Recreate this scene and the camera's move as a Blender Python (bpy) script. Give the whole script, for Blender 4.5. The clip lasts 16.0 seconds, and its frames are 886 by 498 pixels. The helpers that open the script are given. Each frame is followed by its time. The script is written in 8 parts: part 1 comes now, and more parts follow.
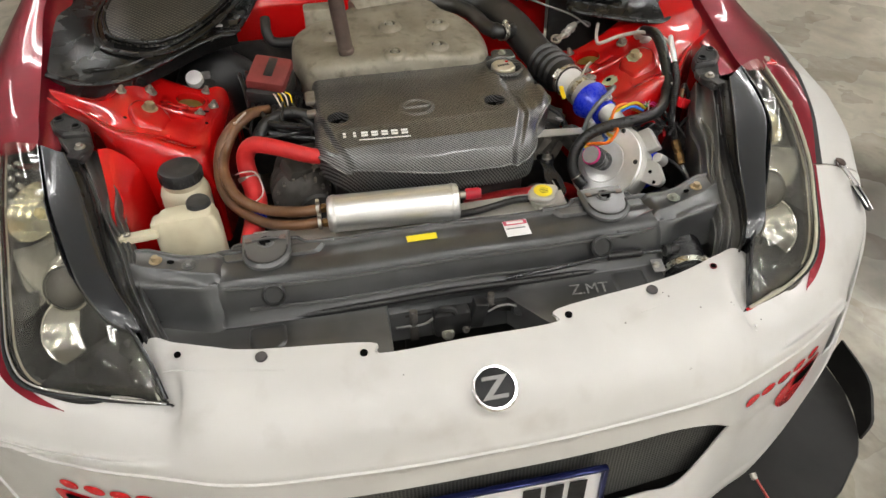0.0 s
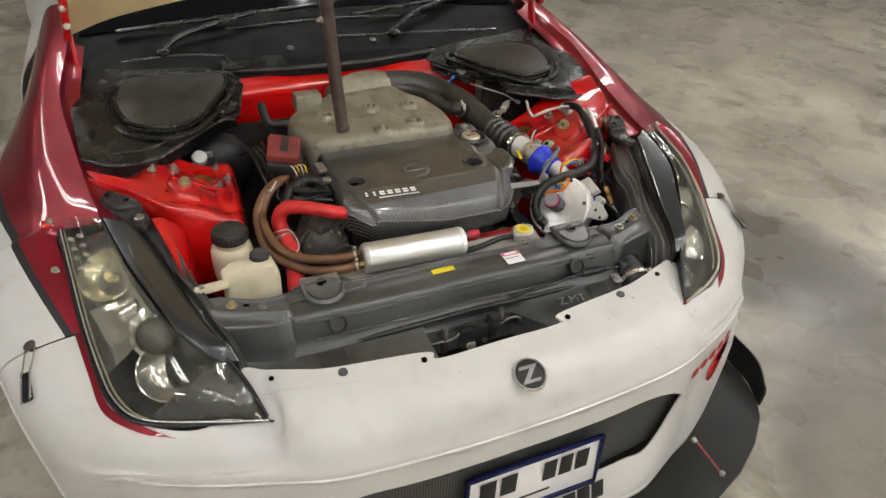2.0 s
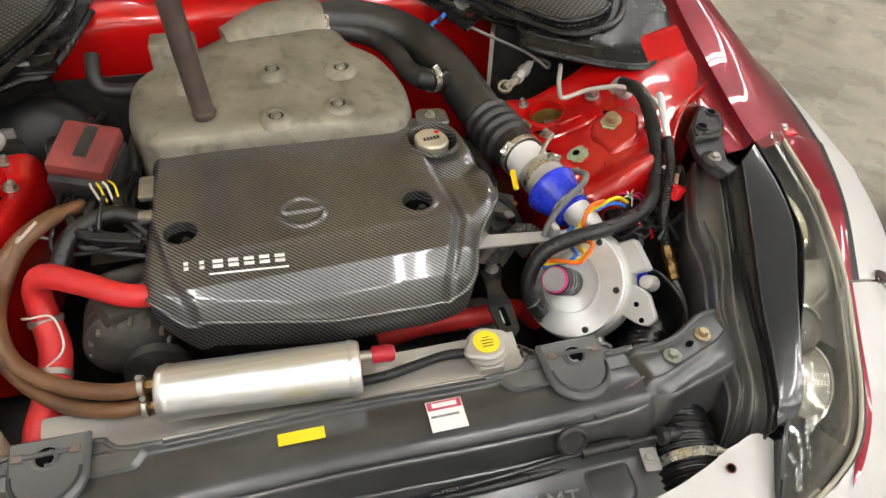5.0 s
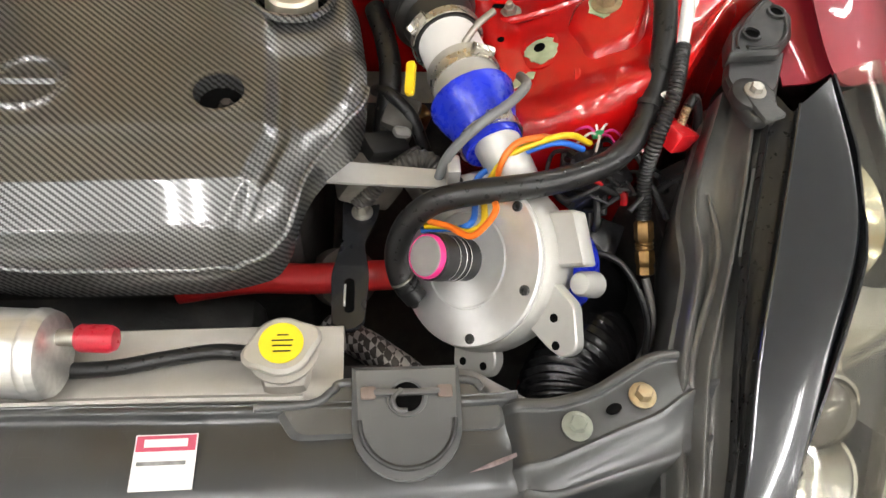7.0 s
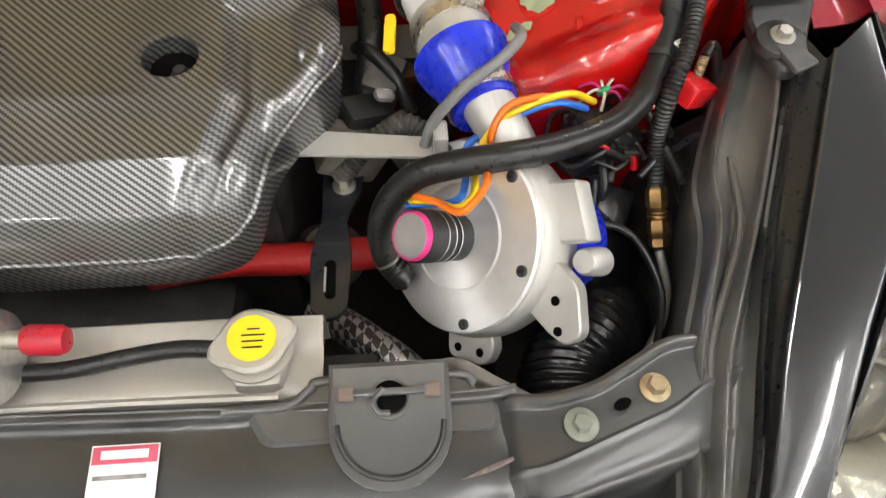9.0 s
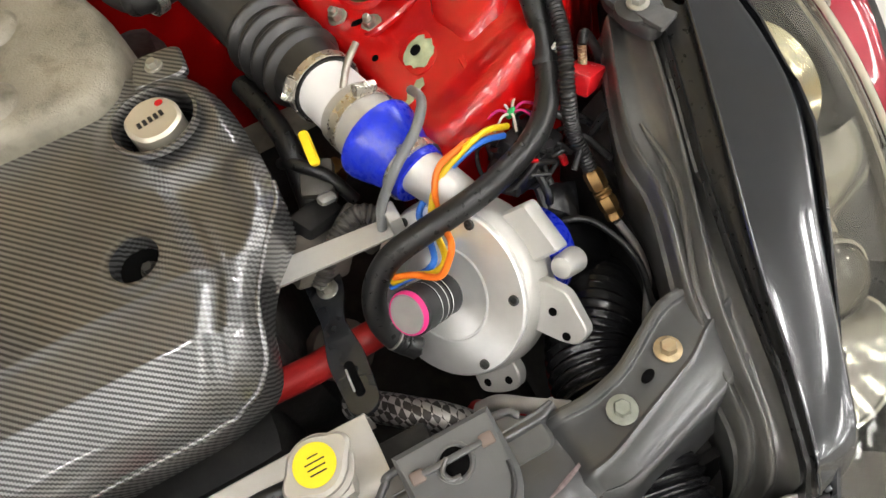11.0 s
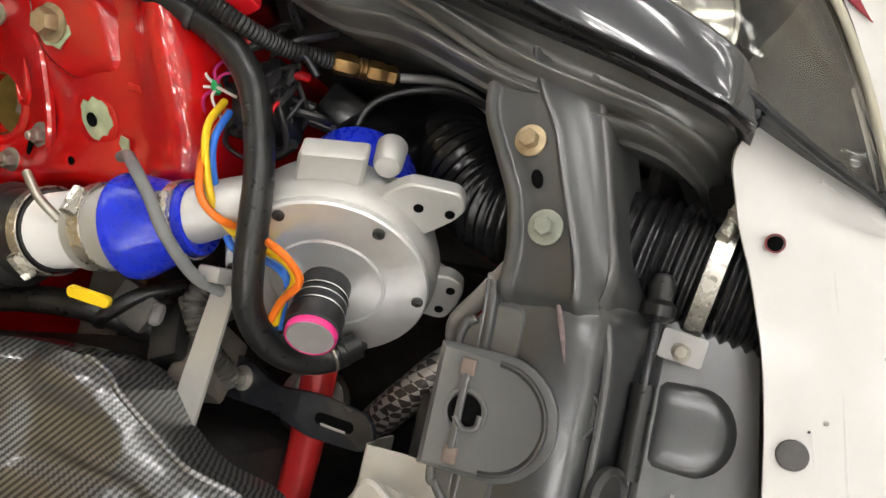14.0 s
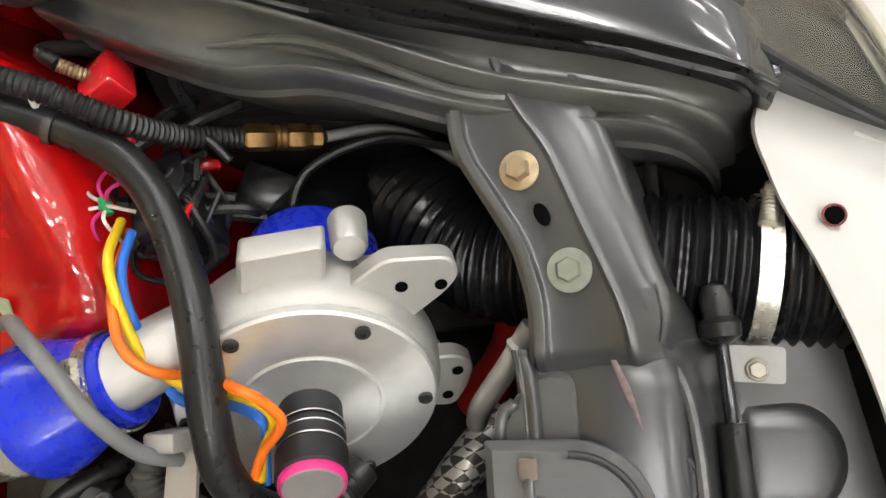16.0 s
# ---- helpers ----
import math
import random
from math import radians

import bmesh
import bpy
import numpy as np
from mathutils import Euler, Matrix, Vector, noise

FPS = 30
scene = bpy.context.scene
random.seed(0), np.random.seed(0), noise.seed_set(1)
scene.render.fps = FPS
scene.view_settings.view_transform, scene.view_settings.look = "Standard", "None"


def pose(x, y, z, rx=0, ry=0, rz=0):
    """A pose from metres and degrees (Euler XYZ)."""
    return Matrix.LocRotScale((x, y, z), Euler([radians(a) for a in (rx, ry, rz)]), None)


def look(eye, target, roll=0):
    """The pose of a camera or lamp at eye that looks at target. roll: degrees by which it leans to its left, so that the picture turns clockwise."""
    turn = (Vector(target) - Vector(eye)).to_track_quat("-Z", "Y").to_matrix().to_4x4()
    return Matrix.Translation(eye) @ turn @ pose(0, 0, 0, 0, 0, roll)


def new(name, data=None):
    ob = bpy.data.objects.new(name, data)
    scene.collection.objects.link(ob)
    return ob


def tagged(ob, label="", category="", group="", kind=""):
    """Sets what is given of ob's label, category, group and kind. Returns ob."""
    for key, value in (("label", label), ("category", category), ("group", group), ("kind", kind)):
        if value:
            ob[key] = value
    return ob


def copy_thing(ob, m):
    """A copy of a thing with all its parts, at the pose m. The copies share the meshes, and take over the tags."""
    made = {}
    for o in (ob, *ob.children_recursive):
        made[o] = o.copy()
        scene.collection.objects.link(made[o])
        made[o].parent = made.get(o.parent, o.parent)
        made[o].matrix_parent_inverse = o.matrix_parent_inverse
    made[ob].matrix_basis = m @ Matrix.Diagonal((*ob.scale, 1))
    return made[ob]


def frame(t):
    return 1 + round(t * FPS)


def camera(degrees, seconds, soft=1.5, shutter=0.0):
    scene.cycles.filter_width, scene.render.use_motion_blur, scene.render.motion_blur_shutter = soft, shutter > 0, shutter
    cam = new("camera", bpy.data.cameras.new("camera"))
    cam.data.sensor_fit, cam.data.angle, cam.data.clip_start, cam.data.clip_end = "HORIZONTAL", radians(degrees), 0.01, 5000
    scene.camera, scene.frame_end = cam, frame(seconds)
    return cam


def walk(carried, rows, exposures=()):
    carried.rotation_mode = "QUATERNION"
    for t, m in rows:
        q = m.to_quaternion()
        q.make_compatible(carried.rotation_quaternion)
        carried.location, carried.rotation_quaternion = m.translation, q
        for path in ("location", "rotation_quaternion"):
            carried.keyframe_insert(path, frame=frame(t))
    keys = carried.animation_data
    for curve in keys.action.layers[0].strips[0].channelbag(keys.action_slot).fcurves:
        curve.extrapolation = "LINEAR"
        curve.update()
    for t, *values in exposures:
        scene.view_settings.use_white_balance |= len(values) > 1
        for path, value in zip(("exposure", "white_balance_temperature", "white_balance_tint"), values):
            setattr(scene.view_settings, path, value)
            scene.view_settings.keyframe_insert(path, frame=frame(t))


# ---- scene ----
cam = camera(64.1, 16.0)
PATH = [
    (0, (-0.192, -0.701, 1.475), (0.094, 0.806, 0.192), -1.2),
    (0.5, (-0.374, -0.818, 1.501), (0.106, 0.634, 0.212), 1.2),
    (1, (-0.566, -0.844, 1.512), (0.053, 0.554, 0.222), 2.3),
    (1.5, (-0.613, -0.876, 1.556), (0.074, 0.56, 0.345), 2.7),
    (2, (-0.63, -0.894, 1.598), (0.103, 0.603, 0.493), 3.1),
    (2.5, (-0.623, -0.885, 1.596), (0.124, 0.644, 0.546), 3.0),
    (3, (-0.604, -0.864, 1.586), (0.121, 0.674, 0.534), 3.0),
    (3.5, (-0.497, -0.781, 1.545), (0.154, 0.754, 0.441), 3.4),
    (4, (-0.306, -0.652, 1.468), (0.192, 0.875, 0.276), 2.9),
    (4.5, (-0.149, -0.402, 1.426), (0.304, 1.056, 0.135), 2.5),
    (4.7, (-0.097, -0.306, 1.421), (0.349, 1.128, 0.1), 2.6),
    (6.8, (0.28, 0.083, 1.207), (0.477, 1.288, -0.377), 6.5),
    (7, (0.298, 0.097, 1.193), (0.485, 1.264, -0.421), 6.6),
    (7.5, (0.317, 0.132, 1.178), (0.501, 1.223, -0.488), 6.8),
    (8, (0.328, 0.148, 1.165), (0.493, 1.209, -0.523), 5.9),
    (8.2, (0.329, 0.149, 1.159), (0.48, 1.209, -0.53), 5.0),
    (10.3, (0.329, 0.15, 1.15), (0.492, 1.209, -0.539), -0.8),
    (10.5, (0.329, 0.154, 1.158), (0.495, 1.197, -0.54), -3.4),
    (11, (0.332, 0.169, 1.221), (0.536, 1.21, -0.474), -18.1),
    (11.5, (0.358, 0.171, 1.263), (0.551, 1.225, -0.426), -41.8),
    (12, (0.354, 0.177, 1.279), (0.502, 1.279, -0.383), -54.1),
    (12.5, (0.36, 0.187, 1.282), (0.497, 1.31, -0.368), -57.2),
    (13, (0.36, 0.191, 1.278), (0.504, 1.289, -0.388), -57.4),
    (13.5, (0.369, 0.179, 1.249), (0.503, 1.182, -0.477), -61.2),
    (14, (0.394, 0.158, 1.131), (0.518, 1.003, -0.677), -69.7),
    (14.5, (0.415, 0.149, 1.084), (0.538, 0.901, -0.766), -76.2),
    (15, (0.418, 0.155, 1.081), (0.551, 0.865, -0.784), -78.8),
    (15.5, (0.442, 0.182, 1.06), (0.605, 0.85, -0.818), -78.1),
    (16, (0.424, 0.243, 1.055), (0.659, 0.884, -0.824), -74.4),
]
walk(cam, [(t, look(eye, target, roll)) for t, eye, target, roll in PATH], exposures=[(0.0, -0.08), (1.0, -0.24), (3.5, -0.22), (4.5, 0.02), (6.8, 0.46), (12.5, 0.42), (14.0, 0.18), (15.5, 0.17), (16.0, 0.38)])

# ---- world and light ----
world = bpy.data.worlds.new("world")
scene.world = world
world.use_nodes = True
world.node_tree.nodes["Background"].inputs[0].default_value = (0.5, 0.55, 0.6, 1)
world.node_tree.nodes["Background"].inputs[1].default_value = 0.02
LIGHT = 35.5


# ---- materials ----
def mat(name, col, rough=0.5, metal=0.0, var=0.12, scale=12.0, fine=150.0, bump=0.0, bscale=300.0, coat=0.0,
        dirt=None, dirt_amount=0.0, dirt_scale=9.0, rvar=0.12, stretch=(1, 1, 1), spec=0.5, trans=0.0, ior=1.45, crough=0.06):
    m = bpy.data.materials.new(name)
    m.use_nodes = True
    nt = m.node_tree
    b = nt.nodes["Principled BSDF"]
    tc = nt.nodes.new("ShaderNodeTexCoord")
    mp = nt.nodes.new("ShaderNodeMapping")
    mp.inputs["Scale"].default_value = stretch
    nt.links.new(tc.outputs["Object"], mp.inputs[0])

    def noise_tex(sc, detail):
        n = nt.nodes.new("ShaderNodeTexNoise")
        n.inputs["Scale"].default_value, n.inputs["Detail"].default_value = sc, detail
        nt.links.new(mp.outputs[0], n.inputs["Vector"])
        return n.outputs["Fac"]

    def span(fac, a, b2, c, d):
        r = nt.nodes.new("ShaderNodeMapRange")
        r.inputs[1].default_value, r.inputs[2].default_value, r.inputs[3].default_value, r.inputs[4].default_value = a, b2, c, d
        nt.links.new(fac, r.inputs[0])
        return r.outputs[0]

    def mixc(fac, a, b2):
        x = nt.nodes.new("ShaderNodeMix")
        x.data_type = "RGBA"
        nt.links.new(fac, x.inputs[0])
        for sock, val in ((x.inputs[6], a), (x.inputs[7], b2)):
            if isinstance(val, tuple):
                sock.default_value = (*val, 1)
            else:
                nt.links.new(val, sock)
        return x.outputs[2]

    big, small = noise_tex(scale, 4), noise_tex(fine, 3)
    lo = tuple(max(0, c * (1 - var)) for c in col)
    hi = tuple(min(1, c * (1 + var)) for c in col)
    c = mixc(span(big, 0.3, 0.7, 0, 1), lo, hi)
    if dirt:
        grime = noise_tex(dirt_scale, 6)
        c = mixc(span(grime, 0.62 - 0.3 * dirt_amount, 0.85 - 0.2 * dirt_amount, 0, min(1.0, 0.35 + dirt_amount)), c, dirt)
    nt.links.new(c, b.inputs["Base Color"])
    nt.links.new(span(small, 0.3, 0.7, max(0.01, rough * (1 - rvar)), min(1, rough * (1 + rvar))), b.inputs["Roughness"])
    b.inputs["Metallic"].default_value = metal
    b.inputs["Coat Weight"].default_value = coat
    b.inputs["Coat Roughness"].default_value = crough
    b.inputs["Specular IOR Level"].default_value = spec
    b.inputs["Transmission Weight"].default_value = trans
    b.inputs["IOR"].default_value = ior
    if bump:
        bp = nt.nodes.new("ShaderNodeBump")
        bp.inputs["Strength"].default_value, bp.inputs["Distance"].default_value = min(1.0, bump), 0.001
        nt.links.new(noise_tex(bscale, 4), bp.inputs["Height"])
        nt.links.new(bp.outputs[0], b.inputs["Normal"])
    return m


WHITE = mat("white_paint", (0.615, 0.602, 0.575), 0.42, var=0.05, scale=5, coat=0.3, crough=0.1, dirt=(0.42, 0.39, 0.35), dirt_amount=0.13, dirt_scale=11)
RED = mat("red_paint", (0.51, 0.004, 0.004), 0.24, var=0.12, coat=1.0, crough=0.03, rvar=0.1, scale=3, bump=0.06, bscale=22)
CANDY = mat("candy_red_paint", (0.22, 0.003, 0.014), 0.34, metal=0.5, var=0.15, coat=0.7, crough=0.03, fine=900)
PAWRED = mat("red_vinyl", (0.6, 0.01, 0.015), 0.25, var=0.06, coat=0.5)
BLACKP = mat("black_plastic", (0.026, 0.026, 0.026), 0.38, var=0.4, scale=22, dirt=(0.15, 0.145, 0.13), dirt_amount=0.22, dirt_scale=11, bump=0.25, bscale=500)
GREYP = mat("dusty_black_plastic", (0.035, 0.036, 0.037), 0.29, spec=0.8, var=0.3, scale=9, fine=30, coat=0.45, crough=0.2, dirt=(0.11, 0.111, 0.111), dirt_amount=0.5, dirt_scale=4, rvar=0.05)
LINER = mat("dusty_liner_plastic", (0.05, 0.05, 0.048), 0.3, spec=1.0, var=0.25, scale=9, fine=30, coat=0.5, crough=0.24, dirt=(0.17, 0.163, 0.148), dirt_amount=0.45, dirt_scale=6, rvar=0.06)


def scuffed(m, amount, col):
    """Fine pale scratches in two directions over a material."""
    nt = m.node_tree
    b = nt.nodes["Principled BSDF"]
    tc = nt.nodes.new("ShaderNodeTexCoord")
    for rot, sc in ((0.5, (22, 900, 260)), (-0.9, (800, 26, 260))):
        mp, n, r, x = (nt.nodes.new("ShaderNode" + k) for k in ("Mapping", "TexNoise", "MapRange", "Mix"))
        mp.inputs["Scale"].default_value = sc
        mp.inputs["Rotation"].default_value = (0, 0, rot)
        n.inputs["Scale"].default_value, n.inputs["Detail"].default_value = 1.0, 3
        r.inputs[1].default_value, r.inputs[2].default_value, r.inputs[3].default_value, r.inputs[4].default_value = 0.66, 0.8, 0.0, amount
        x.data_type = "RGBA"
        nt.links.new(tc.outputs["Object"], mp.inputs[0])
        nt.links.new(mp.outputs[0], n.inputs["Vector"])
        nt.links.new(n.outputs["Fac"], r.inputs[0])
        nt.links.new(r.outputs[0], x.inputs[0])
        nt.links.new(b.inputs["Base Color"].links[0].from_socket, x.inputs[6])
        x.inputs[7].default_value = (*col, 1)
        nt.links.new(x.outputs[2], b.inputs["Base Color"])


def specked(m, col, sc, cut_at):
    """Sparse small specks of grime."""
    nt = m.node_tree
    b = nt.nodes["Principled BSDF"]
    tc, n, r, x = (nt.nodes.new("ShaderNode" + k) for k in ("TexCoord", "TexNoise", "MapRange", "Mix"))
    n.inputs["Scale"].default_value, n.inputs["Detail"].default_value = sc, 4
    r.inputs[1].default_value, r.inputs[2].default_value, r.inputs[3].default_value, r.inputs[4].default_value = cut_at, cut_at + 0.03, 0.0, 0.7
    x.data_type = "RGBA"
    nt.links.new(tc.outputs["Object"], n.inputs["Vector"])
    nt.links.new(n.outputs["Fac"], r.inputs[0])
    nt.links.new(r.outputs[0], x.inputs[0])
    nt.links.new(b.inputs["Base Color"].links[0].from_socket, x.inputs[6])
    x.inputs[7].default_value = (*col, 1)
    nt.links.new(x.outputs[2], b.inputs["Base Color"])


def edge_paled(m, col, amount):
    """Paler ridges: rubbed wear and edge highlights, both put into the colour."""
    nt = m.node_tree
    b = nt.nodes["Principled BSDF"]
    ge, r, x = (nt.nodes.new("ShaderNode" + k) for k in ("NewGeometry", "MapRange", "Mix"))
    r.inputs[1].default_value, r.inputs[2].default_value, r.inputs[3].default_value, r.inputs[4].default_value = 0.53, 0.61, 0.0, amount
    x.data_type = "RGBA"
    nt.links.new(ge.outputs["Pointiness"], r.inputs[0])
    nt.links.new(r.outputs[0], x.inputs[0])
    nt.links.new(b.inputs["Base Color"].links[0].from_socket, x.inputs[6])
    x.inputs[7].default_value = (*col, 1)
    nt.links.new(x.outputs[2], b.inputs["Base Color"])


specked(WHITE, (0.3, 0.27, 0.24), 60, 0.77)
scuffed(GREYP, 0.13, (0.2, 0.2, 0.198))
edge_paled(GREYP, (0.22, 0.22, 0.216), 0.45)
scuffed(LINER, 0.06, (0.26, 0.25, 0.23))
COWLP = mat("cowl_plastic", (0.009, 0.009, 0.0088), 0.24, var=0.5, scale=14, fine=20, rvar=0.4, dirt=(0.06, 0.056, 0.048), dirt_amount=0.2, dirt_scale=12, bump=0.2, bscale=400, spec=0.5)
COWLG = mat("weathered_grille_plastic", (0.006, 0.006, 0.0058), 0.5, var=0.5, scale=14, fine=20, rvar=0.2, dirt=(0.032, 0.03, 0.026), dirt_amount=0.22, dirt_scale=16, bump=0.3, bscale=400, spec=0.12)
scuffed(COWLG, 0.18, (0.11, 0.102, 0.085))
scuffed(COWLP, 0.22, (0.13, 0.122, 0.1))
GLOSSB = mat("gloss_black", (0.016, 0.017, 0.02), 0.24, var=0.2, coat=0.35, dirt=(0.05, 0.05, 0.05), dirt_amount=0.1, dirt_scale=30)
TRIMB = mat("gloss_black_trim", (0.015, 0.017, 0.021), 0.22, var=0.08, spec=0.8, coat=1.0, crough=0.045, fine=60, rvar=0.04)
RUBBER = mat("black_rubber", (0.014, 0.014, 0.014), 0.3, var=0.2, scale=25, bump=0.12, bscale=500, dirt=(0.06, 0.057, 0.053), dirt_amount=0.1, dirt_scale=16)
DUCT = mat("ribbed_duct_plastic", (0.009, 0.009, 0.01), 0.22, var=0.2, scale=30)
DARK = mat("grimy_black_metal", (0.02, 0.019, 0.018), 0.6, var=0.4, scale=30, dirt=(0.07, 0.06, 0.05), dirt_amount=0.3, dirt_scale=25, bump=0.4, bscale=200)
CAST = mat("cast_aluminium", (0.29, 0.265, 0.21), 0.5, metal=0.4, var=0.22, scale=16, bump=0.9, bscale=420, dirt=(0.07, 0.057, 0.038), dirt_amount=0.3, dirt_scale=42)
ALU = mat("bead_blasted_aluminium", (0.54, 0.53, 0.5), 0.5, metal=0.6, var=0.07, bump=0.2, bscale=1200)
TURNED = mat("turned_aluminium", (0.93, 0.93, 0.92), 0.42, metal=0.8, var=0.05, scale=40)
_p = TURNED.node_tree.nodes["Principled BSDF"]
_tan = TURNED.node_tree.nodes.new("ShaderNodeTangent")
_tan.direction_type, _tan.axis = "RADIAL", "Z"
TURNED.node_tree.links.new(_tan.outputs[0], _p.inputs["Tangent"])
_p.inputs["Anisotropic"].default_value = 0.8
BRUSHED = mat("brushed_aluminium", (0.86, 0.86, 0.84), 0.34, metal=0.88, var=0.1, scale=3, stretch=(3, 60, 60), bump=0.1, bscale=40)
RADALU = mat("weathered_radiator_aluminium", (0.5, 0.475, 0.43), 0.5, metal=0.55, var=0.12, scale=10, dirt=(0.3, 0.27, 0.22), dirt_amount=0.25)
CHROME = mat("chrome", (0.78, 0.78, 0.78), 0.12, metal=1.0, var=0.05)
STEEL = mat("zinc_steel", (0.42, 0.4, 0.35), 0.4, metal=0.8, var=0.2, scale=60, dirt=(0.3, 0.24, 0.12), dirt_amount=0.25, dirt_scale=60)
RUSTZ = mat("yellowed_zinc", (0.42, 0.33, 0.2), 0.42, metal=0.6, var=0.25, scale=90, dirt=(0.26, 0.13, 0.05), dirt_amount=0.3, dirt_scale=90)
GREYPIPE = mat("grey_coated_pipe", (0.3, 0.29, 0.28), 0.45, metal=0.3, var=0.1, scale=40)
BRASS = mat("tarnished_brass", (0.2, 0.115, 0.042), 0.36, metal=0.8, var=0.3, scale=80, dirt=(0.06, 0.04, 0.02), dirt_amount=0.3, dirt_scale=90)
RUST = mat("rusty_brown_steel", (0.085, 0.06, 0.05), 0.6, metal=0.3, var=0.25, scale=25, bump=0.5, bscale=300, dirt=(0.14, 0.11, 0.09), dirt_amount=0.25)
BROWN = mat("brown_rubber_hose", (0.13, 0.062, 0.028), 0.35, var=0.3, scale=20, dirt=(0.06, 0.03, 0.015), dirt_amount=0.3)
REDH = mat("red_silicone", (0.55, 0.025, 0.025), 0.4, var=0.12, scale=40, bump=0.1)
BLUE = mat("blue_silicone", (0.012, 0.03, 0.55), 0.28, var=0.1, scale=30, coat=0.3)
TANK = mat("aged_white_plastic", (0.66, 0.6, 0.44), 0.45, var=0.08, scale=9, dirt=(0.4, 0.32, 0.18), dirt_amount=0.2, dirt_scale=14)
YELLOW = mat("yellow_sticker", (0.75, 0.6, 0.02), 0.45, var=0.05)
PAPER = mat("white_sticker", (0.84, 0.83, 0.82), 0.4, var=0.05)
PINK = mat("pink_plastic", (0.65, 0.03, 0.2), 0.35)
ORANGE = mat("orange_wire", (0.75, 0.16, 0.012), 0.4)
YWIRE = mat("yellow_wire", (0.75, 0.5, 0.01), 0.4)
BWIRE = mat("blue_wire", (0.03, 0.16, 0.6), 0.4)
WWIRE = mat("pale_wire", (0.65, 0.55, 0.5), 0.45)
GREENW = mat("green_tape", (0.02, 0.35, 0.1), 0.45)
GREENP = mat("bare_primer", (0.36, 0.4, 0.25), 0.6, var=0.25, scale=60)
PAINTB = mat("overpainted_steel", (0.22, 0.23, 0.19), 0.5, var=0.2, scale=60)
TAN = mat("tan_hood_lining", (0.74, 0.59, 0.32), 0.7, var=0.12, scale=7, bump=0.3, bscale=120)
BOXRED = mat("faded_red_plastic", (0.2, 0.035, 0.032), 0.55, var=0.2, scale=20, dirt=(0.1, 0.04, 0.035), dirt_amount=0.3)
GREYHOSE = mat("grey_hose", (0.17, 0.175, 0.175), 0.5, var=0.1)
CHALK = mat("chalk", (0.22, 0.22, 0.215), 0.9, var=0.5, scale=90)
BLACKINK = mat("black_vinyl", (0.012, 0.012, 0.013), 0.45)
PLATEBLUE = mat("blue_foil_frame", (0.015, 0.02, 0.09), 0.18, metal=0.6, var=0.3, scale=20)
FRAMEP = mat("aged_lens_edge", (0.42, 0.39, 0.3), 0.45, var=0.15, scale=20)
REDROD = mat("worn_red_anodised", (0.32, 0.06, 0.05), 0.4, metal=0.5, var=0.3, scale=60)
SPLIT = mat("matt_black_splitter", (0.02, 0.019, 0.018), 0.42, var=0.3, scale=8, dirt=(0.06, 0.056, 0.05), dirt_amount=0.2, spec=0.3)
SCREEN = mat("dark_windscreen", (0.003, 0.004, 0.006), 0.05, var=0.1, spec=0.2)
WALLM = mat("painted_wall", (0.74, 0.73, 0.7), 0.8, var=0.1, scale=1.2, bump=0.2, bscale=60)
CEILM = mat("ceiling_paint", (0.55, 0.55, 0.54), 0.9, var=0.08, scale=1)
GRIMY = mat("grimy_casting", (0.075, 0.068, 0.06), 0.55, metal=0.3, var=0.35, scale=26, dirt=(0.03, 0.026, 0.02), dirt_amount=0.35, dirt_scale=30, bump=0.5, bscale=300)
SILVERD = mat("smoked_silver_reflector", (0.55, 0.55, 0.54), 0.18, metal=0.85, var=0.05, scale=12, fine=10, rvar=0.05)
CASTD = mat("dull_brown_casting", (0.2, 0.18, 0.155), 0.5, metal=0.3, var=0.3, scale=26, dirt=(0.06, 0.05, 0.04), dirt_amount=0.35, dirt_scale=24, bump=0.4, bscale=300)
LOOM = mat("dusty_brown_loom", (0.07, 0.065, 0.058), 0.5, var=0.3, scale=40, dirt=(0.16, 0.145, 0.12), dirt_amount=0.3, dirt_scale=30)
# near-black: the shade inside holes and wells, put into the colour
HOLE = mat("recess_shade", (0.004, 0.004, 0.004), 0.9, spec=0.0)
PIPEB = mat("dusty_rubber", (0.024, 0.023, 0.022), 0.34, var=0.3, scale=14, dirt=(0.12, 0.11, 0.095), dirt_amount=0.28, dirt_scale=9, spec=0.7)
CLAMPM = mat("stainless_band", (0.66, 0.63, 0.56), 0.28, metal=0.9, var=0.12, scale=50)
STAIN = mat("grime_on_paint", (0.27, 0.255, 0.235), 0.6, var=0.25, scale=300)
PLUG = mat("grey_rubber_plug", (0.07, 0.066, 0.064), 0.6, var=0.2, scale=60)
GOLDIN = mat("oily_gold_recess", (0.4, 0.27, 0.07), 0.35, metal=0.4, var=0.3, scale=40)


